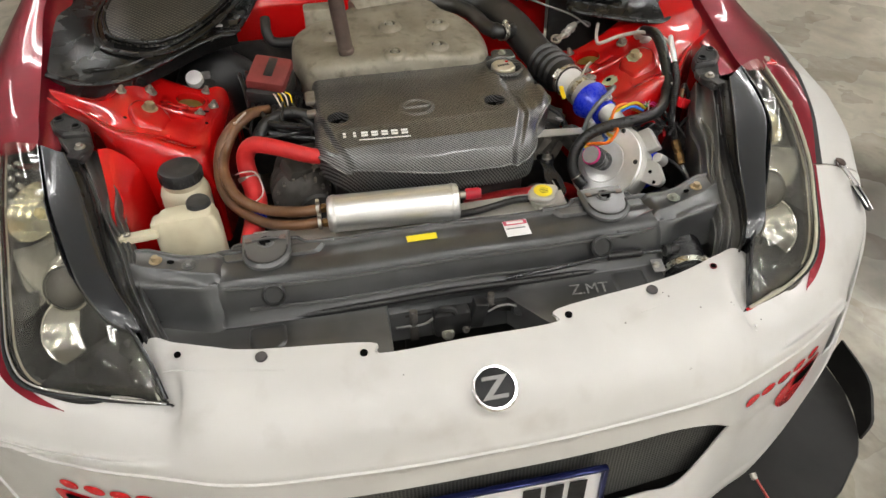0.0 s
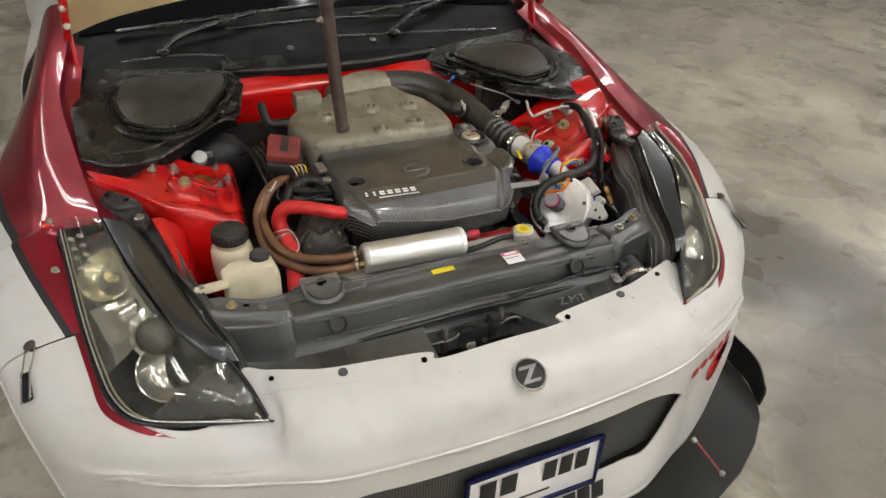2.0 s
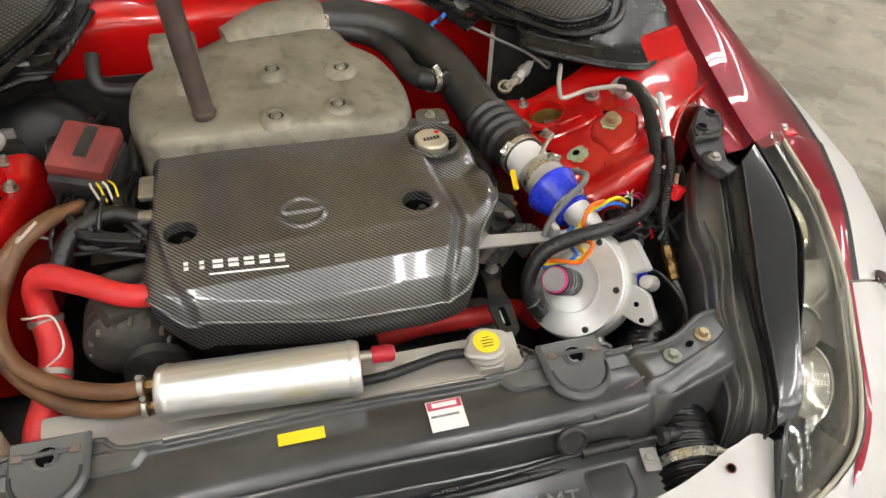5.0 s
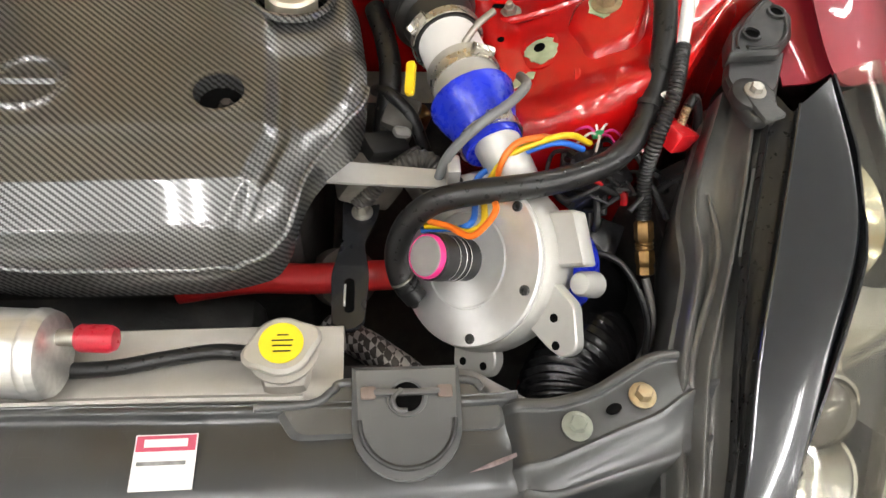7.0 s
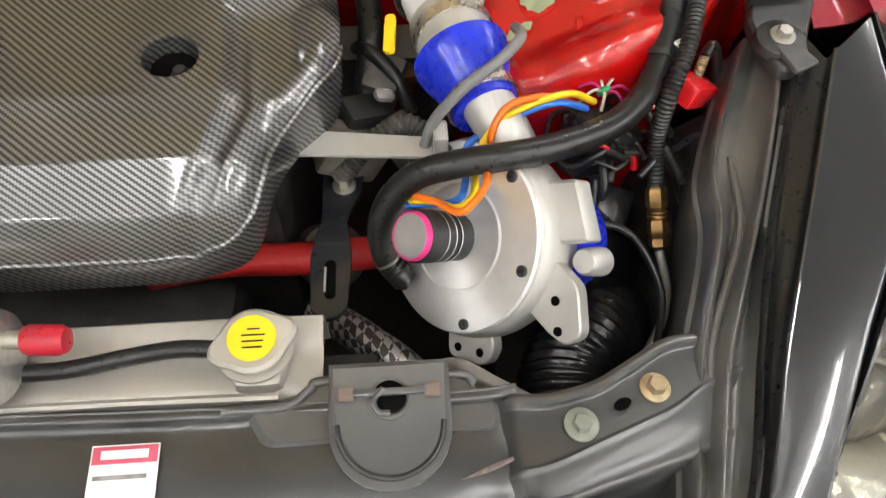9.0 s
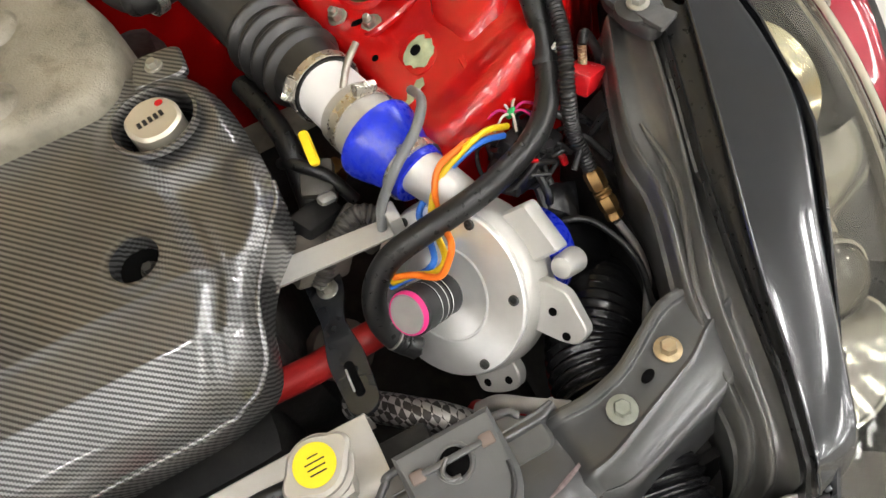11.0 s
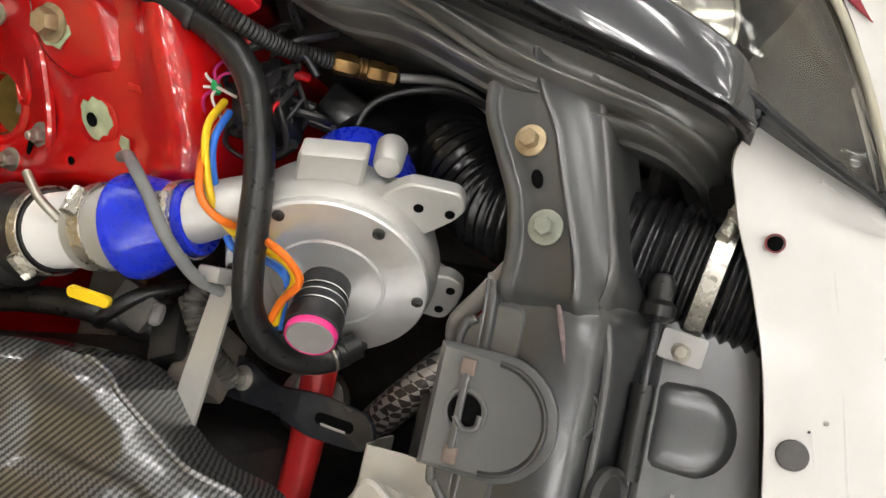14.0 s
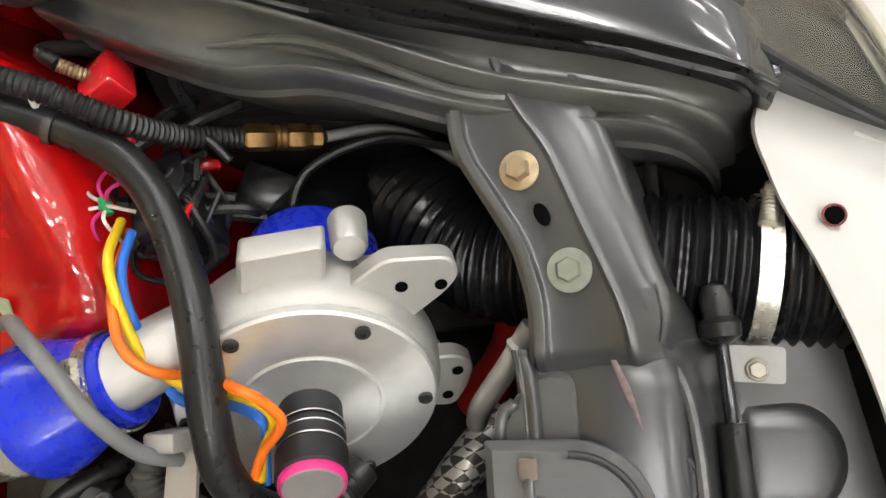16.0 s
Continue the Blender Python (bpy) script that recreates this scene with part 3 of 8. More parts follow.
plane_box("floor", (-8, -7, -0.12), (12, 13, 0), CONCRETE, "stained and polished grey concrete garage floor", "floor")
plane_box("ceiling", (-8, -7, 3.7), (12, 13, 3.85), CEILM, "plain light grey garage ceiling", "ceiling")
plane_box("wall_north", (-8, 13, 0), (12, 13.2, 3.7), WALLM, "plain grey painted garage wall", "wall")
plane_box("wall_south", (-8, -7.2, 0), (12, -7, 3.7), WALLM, "plain grey painted garage wall", "wall")
plane_box("wall_west", (-8.2, -7.2, 0), (-8, 13.2, 3.7), WALLM, "plain grey painted garage wall", "wall")
plane_box("wall_east", (12, -7.2, 0), (12.2, 13.2, 3.7), WALLM, "plain grey painted garage wall", "wall")

EMIT = bpy.data.materials.new("lamp_diffuser")
EMIT.use_nodes = True
_b = EMIT.node_tree.nodes["Principled BSDF"]
_b.inputs["Base Color"].default_value = (0.8, 0.8, 0.8, 1)
_b.inputs["Emission Color"].default_value = (1.0, 0.985, 0.965, 1)
_b.inputs["Emission Strength"].default_value = LIGHT
HOUSING = mat("lamp_housing", (0.7, 0.7, 0.7), 0.5, var=0.03)


def ceiling_light(at):
    lamp = thing("ceiling_light", "long white twin-tube batten light fixed to the ceiling", "ceiling light", at, "ceiling lights")
    part("housing", geo(box, (at[0], at[1], at[2] - 0.03), (0.3, 1.3, 0.06), 0.008), HOUSING, lamp)
    for dx in (-0.07, 0.07):
        part("tube", geo(box, (at[0] + dx, at[1], at[2] - 0.085), (0.036, 1.22, 0.036), 0.012), EMIT, lamp, "glowing fluorescent tube")
    return lamp


ROWS = (-5.6, -3.2, -0.8, 3.0)
first_lamp = ceiling_light((-3.3, ROWS[0], 3.7))
for ix in range(9):
    for iy in range(4):
        if ix or iy:
            copy_thing(first_lamp, Matrix.Translation((-3.3 + 1.35 * ix, ROWS[iy], 3.7)))

# ---- car: bumper ----
car = thing("car", "white and candy red sports coupe with its hood propped open", "car", (0, 1.2, 0))

UP = [  # half of the upper bumper, from the centre outwards; each from the lip down
    [(0, 0.085, 0.607), (0, 0.06, 0.601), (0, 0.0, 0.579), (0, -0.03, 0.545), (0, -0.045, 0.496), (0, -0.05, 0.478), (0.0, -0.039, 0.456), (0, -0.046, 0.404)],
    [(0.15, 0.088, 0.607), (0.13, 0.0635, 0.601), (0.12, 0.0025, 0.579), (0.12, -0.028, 0.545), (0.12, -0.0438, 0.496), (0.12, -0.0488, 0.478), (0.12, -0.0378, 0.456), (0.12, -0.0455, 0.404)],
    [(0.165, 0.118, 0.607), (0.2, 0.076, 0.6), (0.24, 0.0155, 0.578), (0.24, -0.0195, 0.543), (0.24, -0.0375, 0.496), (0.24, -0.0425, 0.478), (0.24, -0.0325, 0.456), (0.24, -0.041, 0.404)],
    [(0.36, 0.147, 0.607), (0.36, 0.1, 0.598), (0.362, 0.037, 0.575), (0.365, -0.005, 0.54), (0.368, -0.027, 0.496), (0.368, -0.032, 0.478), (0.369, -0.023, 0.456), (0.35, -0.035, 0.409)],
    [(0.44, 0.168, 0.607), (0.44, 0.108, 0.596), (0.445, 0.045, 0.572), (0.448, 0.005, 0.535), (0.45, -0.014, 0.496), (0.45, -0.019, 0.478), (0.451, -0.01, 0.456), (0.432, -0.025, 0.389)],
    [(0.5, 0.19, 0.607), (0.492, 0.11, 0.588), (0.494, 0.055, 0.56), (0.496, 0.02, 0.525), (0.498, 0.001, 0.496), (0.498, -0.004, 0.478), (0.499, 0.006, 0.456), (0.484, -0.014, 0.357)],
    [(0.55, 0.192, 0.607), (0.514, 0.092, 0.551), (0.53, 0.055, 0.53), (0.54, 0.03, 0.505), (0.548, 0.019, 0.496), (0.548, 0.014, 0.478), (0.55, 0.024, 0.456), (0.552, 0.016, 0.325)],
    [(0.62, 0.126, 0.549), (0.624, 0.106, 0.536), (0.63, 0.086, 0.515), (0.636, 0.068, 0.485), (0.64, 0.057, 0.496), (0.64, 0.052, 0.478), (0.642, 0.062, 0.456), (0.645, 0.054, 0.325)],
    [(0.72, 0.166, 0.556), (0.732, 0.15, 0.541), (0.746, 0.135, 0.515), (0.756, 0.125, 0.485), (0.764, 0.119, 0.488), (0.764, 0.12, 0.47), (0.765, 0.121, 0.448), (0.766, 0.117, 0.325)],
    [(0.77, 0.225, 0.567), (0.801, 0.212, 0.552), (0.832, 0.2, 0.522), (0.85, 0.195, 0.49), (0.858, 0.192, 0.47), (0.862, 0.191, 0.45), (0.864, 0.19, 0.4), (0.866, 0.189, 0.3)],
    [(0.79, 0.31, 0.59), (0.842, 0.305, 0.58), (0.885, 0.3, 0.563), (0.908, 0.296, 0.547), (0.92, 0.294, 0.533), (0.926, 0.293, 0.52), (0.93, 0.292, 0.505), (0.932, 0.291, 0.48)],
    [(0.803, 0.4, 0.625), (0.862, 0.4, 0.616), (0.915, 0.4, 0.603), (0.942, 0.4, 0.592), (0.955, 0.4, 0.583), (0.962, 0.4, 0.574), (0.966, 0.399, 0.565), (0.968, 0.398, 0.552)],
]
for _c in UP[:8]:  # the crease above the grille is shallow
    _c[6] = (_c[6][0], _c[6][1] - 0.007, _c[6][2])
HOLE_EDGE = {0: (0, 0.213), 1: (0.12, 0.213), 2: (0.23, 0.213), 3: (0.32, 0.213), 4: (0.402, 0.214), 5: (0.484, 0.352)}


def bumper():
    g = Geo()
    full = [[lampside(p, -1) for p in c] for c in reversed(UP[1:])] + [[lampside(p, 1) for p in c] for c in UP]
    rows = patch([[c[k] for c in full] for k in range(8)], 36, 140)
    sheet(g, rows, 0.004)
    low = []
    for k, c in enumerate(UP):
        x, y, z = c[7]
        x, z0 = HOLE_EDGE.get(k, (x, z + 0.008))
        y = y if k < 5 else y + 0.004
        tuck = 0.0 if k < 9 else 0.02
        zb = {8: 0.12, 9: 0.265, 10: 0.47, 11: 0.545}.get(k, 0.085)
        dz = z0 - zb
        lean = 0.03 if k < 5 else 0.012 if k < 8 else 0.0
        low.append([(x, y, z0), (x, y - 0.004 - 0.4 * lean, zb + 0.62 * dz), (x * 0.997, y - 0.005 - 0.8 * lean, zb + 0.25 * dz), (x * 0.99, y + 0.004 - lean + 0.5 * tuck, zb)])
    full = [[mir(p, -1) for p in c] for c in reversed(low[1:])] + low
    sheet(g, patch([[c[k] for c in full] for k in range(4)], 12, 140), 0.004)
    return g


bump = part("front_bumper", bumper(), WHITE, car, "glossy white front bumper with small stains")


def grille():
    g = Geo()
    rows = []
    for i in range(9):
        z = 0.2 + 0.22 * i / 8
        rows.append([(x, -0.026 + 0.16 * x * x, z) for x in [-0.53 + 1.06 * j / 40 for j in range(41)]])
    return sheet(g, rows, 0.003)


part("grille", grille(), GRILLE, bump, "dark honeycomb mesh grille behind the opening")


_full = [[lampside(p, -1) for p in c] for c in reversed(UP[1:])] + [[lampside(p, 1) for p in c] for c in UP]
SKIN = [p for r in patch([[c[k] for c in _full] for k in range(8)], 60, 240) for p in r]


SKX = np.array([tuple(p) for p in SKIN])


def skin(x, z, lift=0.002):
    """The place on the bumper's face at (x, z), and the outward normal."""
    d2 = (SKX[:, 0] - x) ** 2 + (SKX[:, 2] - z) ** 2
    near = SKX[np.argsort(d2)[:24]]
    a = np.c_[near[:, 0] - x, near[:, 2] - z, np.ones(len(near))]
    kx, kz, y = np.linalg.lstsq(a, near[:, 1], rcond=None)[0]
    n = Vector((kx, -1.0, kz)).normalized()
    return Vector((x, y, z)) + n * lift, n


def on_skin(g, outline, th=0.002, lift=0.0015):
    """A thin decal of an outline in (x, z) that follows the bumper."""
    c = [sum(p[0] for p in outline) / len(outline), sum(p[1] for p in outline) / len(outline)]
    rings = []
    for k in (1.0, 0.66, 0.33, 0.02):
        rings.append([skin(c[0] + (x - c[0]) * k, c[1] + (z - c[1]) * k, lift + th * (1 if k < 1 else 0.3))[0] for x, z in outline])
    m = len(outline)
    g.add([p for r in rings for p in r], quads(4, m, cv=True) + [tuple(3 * m + i for i in range(m))])
    return g


# bolt holes in the lip
for hx, hy, r in ((0.477, 0.161, 0.0045), (0.342, 0.127, 0.0085), (0.177, 0.1, 0.0055)):
    for s in (-1, 1):
        plug = r > 0.008
        part("rubber_plug" if plug else "bolt_hole", geo(lathe, [(r * 1.2, -0.002), (r * 1.15, 0.0012), (r * 0.9, 0.0016), (0.001, 0.0014)], (hx * s, hy if s > 0 else hy - 0.01, 0.6075 if s > 0 else 0.606), (0, -0.12, 1), 20), PLUG if plug else HOLE, bump, "grey rubber plug in the lip" if plug else "black disc for the shade in a lip bolt hole")

part("hole_ring", geo(lathe, [(0.0068, 0), (0.0066, 0.0014), (0.0056, 0.0014), (0.0054, 0)], (0.477, 0.161, 0.6078), (0, -0.12, 1), 20, close=True), BOXRED, bump, "chipped red ring round a bolt hole")

# creases, chips and grime on the lip
for pts in ([(0.53, 0.14, 0.5785), (0.516, 0.109, 0.5605), (0.503, 0.08, 0.5525)], [(0.503, 0.134, 0.5875), (0.473, 0.125, 0.5965), (0.443, 0.117, 0.5975), (0.415, 0.111, 0.5975), (0.383, 0.104, 0.5975), (0.358, 0.099, 0.5975), (0.305, 0.088, 0.5975)], [(0.36, 0.119, 0.6025), (0.329, 0.112, 0.6015), (0.304, 0.108, 0.6015)]):
    for s in (-1, 1):
        part("crease", geo(tube, [mir(Vector(p) - Vector((0, 0, 0.0008)), s) for p in pts], 0.0019, 8, 40, flat=0.7), WHITE, bump)
for p, r, m_ in (((0.546, 0.079, 0.535), 0.0014, BLACKINK), ((0.479, 0.088, 0.584), 0.0018, STAIN), ((0.482, 0.084, 0.581), 0.0013, STAIN), ((0.359, 0.12, 0.603), 0.001, BLACKINK), ((0.367, 0.111, 0.601), 0.0018, STAIN), ((0.416, 0.083, 0.59), 0.002, STAIN), ((0.27, 0.07, 0.596), 0.0014, STAIN), ((-0.33, 0.08, 0.592), 0.0016, STAIN), ((-0.12, 0.04, 0.594), 0.0012, BLACKINK)):
    part("speck", geo(lathe, [(r, -0.001), (r * 0.9, 0.0004), (r * 0.3, 0.0006)], p, (0.1, -0.3, 0.95), 9), m_, bump)
for p, q, r in (((0.53, 0.068, 0.536), (0.526, 0.064, 0.536), 0.0022), ((0.5245, 0.057, 0.5345), (0.5235, 0.056, 0.5345), 0.0016)):
    part("paint_chip", geo(tube, [p, q], r, 8, 4, flat=0.4), PAPER, bump, "bright chip in the paint")
part("paint_chip", geo(tube, [(0.537, 0.0965, 0.556), (0.528, 0.093, 0.5545), (0.519, 0.0905, 0.5545)], 0.0032, 8, 10, flat=0.7), PAWRED, bump, "red chipped edge by the lamp's tip")

# red spots and air holes
for s in (-1, 1):
    for i, x in enumerate((0.699, 0.655, 0.611, 0.568, 0.526)):
        out = [(s * x + 0.0185 * math.cos(w) * (0.9 if i == 0 else 1), 0.405 + 0.0135 * math.sin(w) - 0.002 * i) for w in [2 * math.pi * k / 20 for k in range(20)]]
        part("spot", geo(on_skin, out), PAWRED, bump, "small red oval spot")
    eye = rounded([(s * 0.742, 0.388), (s * 0.64, 0.375), (s * 0.606, 0.345), (s * 0.625, 0.30), (s * 0.675, 0.263), (s * 0.715, 0.31)], 0.03)
    part("air_hole", geo(on_skin, eye, 0.003, 0.0015), PAWRED, bump, "red pad-shaped panel")
    inner = rounded([(s * 0.715, 0.382), (s * 0.655, 0.376), (s * 0.645, 0.352), (s * 0.68, 0.343), (s * 0.708, 0.355)], 0.02)
    part("air_hole_opening", geo(on_skin, inner, 0.002, 0.0055), HOLE, bump, "black patch for the shade in the red panel's opening")

# emblem
ep, en = skin(0.019, 0.575, 0.003)
en = Vector((0, -0.42, 0.9)).normalized()
emblem = part("emblem", geo(lathe, [(0.034, 0), (0.034, 0.003), (0.031, 0.005), (0.001, 0.006)], ep, en, 40), BLACKINK, car, "round black badge with a chrome rim")
part("rim", geo(lathe, [(0.037, 0), (0.0385, 0.004), (0.036, 0.0085), (0.0325, 0.0085), (0.0315, 0.004), (0.032, 0)], ep, en, 40, close=True), CHROME, emblem, "chrome rim")
ez = axes(en, (1, 0, 0))[2]


def badge_bar(poly):
    return geo(slab, poly, 0.004, ep + ez * 0.005, en, (1, 0, 0))


part("badge_stroke", badge_bar([(-0.024, -0.0185), (-0.012, -0.0185), (0.024, 0.0185), (0.012, 0.0185)]), GREYPIPE, emblem)
part("badge_stroke", badge_bar([(-0.02, 0.0125), (0.01, 0.0125), (0.0145, 0.0185), (-0.018, 0.0185)]), GREYPIPE, emblem)
part("badge_stroke", badge_bar([(-0.014, -0.0185), (0.018, -0.0185), (0.02, -0.0125), (-0.01, -0.0125)]), GREYPIPE, emblem)

# number plate
plate = part("number_plate", geo(box, (0.047, -0.046, 0.28), (0.34, 0.004, 0.15), 0.0015, pose(0, 0, 0, -3)), PAPER, car, "white number plate in a dark blue foil frame")
fr = Geo()
for cx, cz, w, h in ((0.047, 0.356, 0.356, 0.009), (0.047, 0.202, 0.356, 0.018), (-0.127, 0.28, 0.01, 0.158), (0.221, 0.28, 0.01, 0.158)):
    box(fr, (cx, -0.049, cz), (w, 0.014, h), 0.004)
part("plate_frame", fr, PLATEBLUE, plate, "glossy dark blue plate frame")
for cx, w in ((-0.075, 0.04), (-0.022, 0.04), (0.085, 0.034), (0.128, 0.034), (0.172, 0.034)):
    part("plate_mark", geo(box, (cx, -0.0497, 0.3), (w, 0.0016, 0.062), 0.0006), BLACKINK, plate, "plain dark bar")
part("plate_mark", geo(box, (0.05, -0.0497, 0.231), (0.085, 0.0016, 0.018), 0.0006), BLACKINK, plate, "plain dark bar")

# lettering under the plate, as plain bars
for i in range(11):
    x = -0.19 + 0.0425 * i
    part("lettering_bar", geo(box, (x, -0.0665 + 0.15 * x * x, 0.168), (0.035, 0.004, 0.046 if i else 0.056), 0.001, pose(0, 0, 0, -14, 0, 17 * x)), BLACKINK, bump, "plain black bar of lettering")

# splitter with rods
SP = [(0, -0.152), (0.2, -0.156), (0.38, -0.157), (0.577, -0.143), (0.7, -0.1), (0.81, -0.04), (0.9, 0.03), (0.945, 0.09), (0.985, 0.2), (0.99, 0.3), (0.9, 0.36), (0.6, 0.36), (0, 0.36)]
outline = SP + [(-0.6, 0.36), (-0.8, 0.36), (-0.84, 0.27), (-0.8, 0.19), (-0.72, 0.13), (-0.6, 0.06), (-0.5, 0.0), (-0.4, -0.06), (-0.25, -0.12), (-0.12, -0.148)]
splitter = part("splitter", geo(slab, outline, 0.012, (0, 0, 0.055), bev=0.004), SPLIT, car, "matt black flat front splitter, scuffed")
for s in (1,):
    rows = patch([[(s * 0.93, 0.07, 0.066), (s * 0.975, 0.17, 0.066), (s * 0.99, 0.29, 0.066)], [(s * 0.945, 0.075, 0.10), (s * 0.99, 0.17, 0.12), (s * 1.0, 0.29, 0.13)], [(s * 0.953, 0.085, 0.115), (s * 0.995, 0.17, 0.14), (s * 1.005, 0.29, 0.15)]], 6, 10)
    part("end_plate", geo(sheet, rows, 0.006), SPLIT, splitter)
    rod = part("support_rod", geo(tube, [(s * 0.607, 0.005, 0.125), (s * 0.639, -0.09, 0.069)], 0.003, 10), REDROD, splitter, "thin red splitter rod")
    part("rod_end", geo(lathe, [(0.007, 0), (0.007, 0.012), (0.004, 0.014)], (s * 0.607, 0.008, 0.123), (0, -0.9, -0.3), 12), STEEL, rod)
    part("rod_end", geo(lathe, [(0.007, 0), (0.007, 0.01), (0.004, 0.012)], (s * 0.639, -0.09, 0.067), (0, 0, 1), 12), STEEL, rod)

# ---- fenders ----
FEND = [
    [(0.803, 0.404, 0.627), (0.862, 0.404, 0.618), (0.915, 0.404, 0.605), (0.95, 0.404, 0.589), (0.965, 0.404, 0.57), (0.969, 0.402, 0.553)],
    [(0.812, 0.52, 0.69), (0.872, 0.52, 0.682), (0.935, 0.52, 0.655), (0.977, 0.52, 0.631), (1.0, 0.52, 0.613), (1.011, 0.52, 0.6)],
    [(0.822, 0.622, 0.737), (0.877, 0.625, 0.73), (0.94, 0.63, 0.7), (0.983, 0.63, 0.67), (1.012, 0.63, 0.648), (1.027, 0.63, 0.633)],
    [(0.738, 0.6, 0.766), (0.83, 0.65, 0.752), (0.9, 0.656, 0.728), (0.965, 0.652, 0.69), (1.01, 0.65, 0.656), (1.03, 0.65, 0.634)],
    [(0.75, 0.72, 0.785), (0.835, 0.74, 0.775), (0.915, 0.76, 0.738), (0.985, 0.77, 0.696), (1.022, 0.78, 0.664), (1.039, 0.78, 0.645)],
    [(0.77, 0.9, 0.82), (0.85, 0.9, 0.815), (0.925, 0.9, 0.757), (0.992, 0.9, 0.7), (1.028, 0.9, 0.66), (1.049, 0.9, 0.63)],
    [(0.785, 1.1, 0.873), (0.845, 1.1, 0.865), (0.92, 1.1, 0.775), (0.987, 1.1, 0.688), (1.025, 1.1, 0.626), (1.044, 1.1, 0.58)],
    [(0.745, 1.35, 0.94), (0.812, 1.35, 0.93), (0.9, 1.35, 0.772), (0.962, 1.35, 0.632), (0.995, 1.35, 0.527), (1.004, 1.35, 0.45)],
    [(0.74, 1.6, 0.97), (0.802, 1.6, 0.955), (0.88, 1.6, 0.778), (0.942, 1.6, 0.623), (0.97, 1.6, 0.506), (0.979, 1.6, 0.42)],
]
SPLITS = [0.3, 0.9, 1.35, 2.0, 2.15, 2.3, 2.5, 2.7, 2.9]
for s in (-1, 1):
    fender = None
    for k, (name, material, lab) in enumerate((("fender", CANDY, "candy red fender with a white wide-body flare"), ("stripe", BLACKINK, "thin black dividing stripe"), ("flare", WHITE, "white wide-body flare"))):
        ctrl = []
        for row, b in zip(FEND, SPLITS):
            fine = cr(row, 101)
            a0, a1 = ((0, b), (b, b + 0.27), (b + 0.27, 5))[k]
            ctrl.append([lampside(fine[int(round((a0 + (a1 - a0) * q / 6) * 20))], s) for q in range(7)])
        ob = part(name, geo(sheet, patch(ctrl, 90, 16), 0.003), material, fender or car, lab)
        fender = fender or ob
    # folded inner flange with bolts
    fl = [[mir(p, s) for p in q] for q in (
        [(0.738, 0.61, 0.767), (0.749, 0.722, 0.785), (0.769, 0.9, 0.82), (0.784, 1.1, 0.873), (0.744, 1.35, 0.94)],
        [(0.728, 0.612, 0.752), (0.738, 0.722, 0.768), (0.756, 0.9, 0.803), (0.77, 1.1, 0.855), (0.732, 1.35, 0.922)],
        [(0.7, 0.614, 0.746), (0.712, 0.722, 0.756), (0.73, 0.9, 0.79), (0.742, 1.1, 0.842), (0.71, 1.35, 0.915)])]
    part("flange", geo(sheet, patch(fl, 8, 30), 0.002), CANDY, fender, "candy red folded flange")
    tab = part("headlight_tab", geo(box, mir((0.838, 0.656, 0.747), s), (0.03, 0.04, 0.006), 0.003), RED, fender)
    part("bolt", geo(hexbolt, mir((0.834, 0.656, 0.75), s), (0, 0, 1), 0.006, 0.005, 0.009), STEEL, fender)
    part("bolt", geo(hexbolt, mir((0.836, 0.54, 0.697), s), (-0.2 * s, -0.2, 1), 0.006, 0.005, 0.009), STEEL, fender)
    # red sliver on the bumper below the lamp
    rows = [[], [], []]
    for st, w in ((11, 0.15), (10, 0.16), (9, 0.32), (8, 0.4)):
        fine = cr(UP[st], 101)
        for q, row in enumerate(rows):
            p = fine[int(w * q / 2 * 20)] + Vector((0.002, -0.001, 0.0025))
            row.append(lampside(p, s))
    for row in rows:
        row.append(lampside((0.672, 0.125, 0.543), s))
    part("red_sliver", geo(sheet, patch(rows, 6, 30), 0.0015), CANDY, bump, "candy red tapering sliver")
    # draw latch between fender and bumper
    latch = part("draw_latch", geo(slab, rounded([(-0.009, -0.034), (0.009, -0.034), (0.01, 0.03), (-0.01, 0.03)], 0.003), 0.005, mir((0.914, 0.33, 0.574), s), (0.42 * s, -0.3, 0.86), (s, 0.1, -0.45), bev=0.001), GLOSSB, bump, "dark draw latch with a chrome wire loop")
    part("latch_edge", geo(tube, [mir(p, s) for p in ((0.905, 0.363, 0.597), (0.907, 0.33, 0.586), (0.91, 0.3, 0.572))], 0.0022, 8, 12), CHROME, latch)
    part("latch_edge", geo(tube, [mir(p, s) for p in ((0.922, 0.363, 0.589), (0.924, 0.33, 0.577), (0.926, 0.3, 0.563))], 0.0022, 8, 12), CHROME, latch)
    part("latch_wire", geo(tube, [mir(p, s) for p in ((0.904, 0.35, 0.598), (0.895, 0.38, 0.613), (0.893, 0.4, 0.619), (0.902, 0.407, 0.617), (0.91, 0.398, 0.611), (0.92, 0.35, 0.591))], 0.0018, 8, 30), CHROME, latch)
    part("latch_hook", geo(lathe, [(0.007, -0.012), (0.007, 0.0), (0.012, 0.002), (0.0125, 0.005), (0.006, 0.009), (0.001, 0.0095)], mir((0.9, 0.404, 0.617), s), (0.35 * s, -0.1, 0.93), 18), RUST, latch)

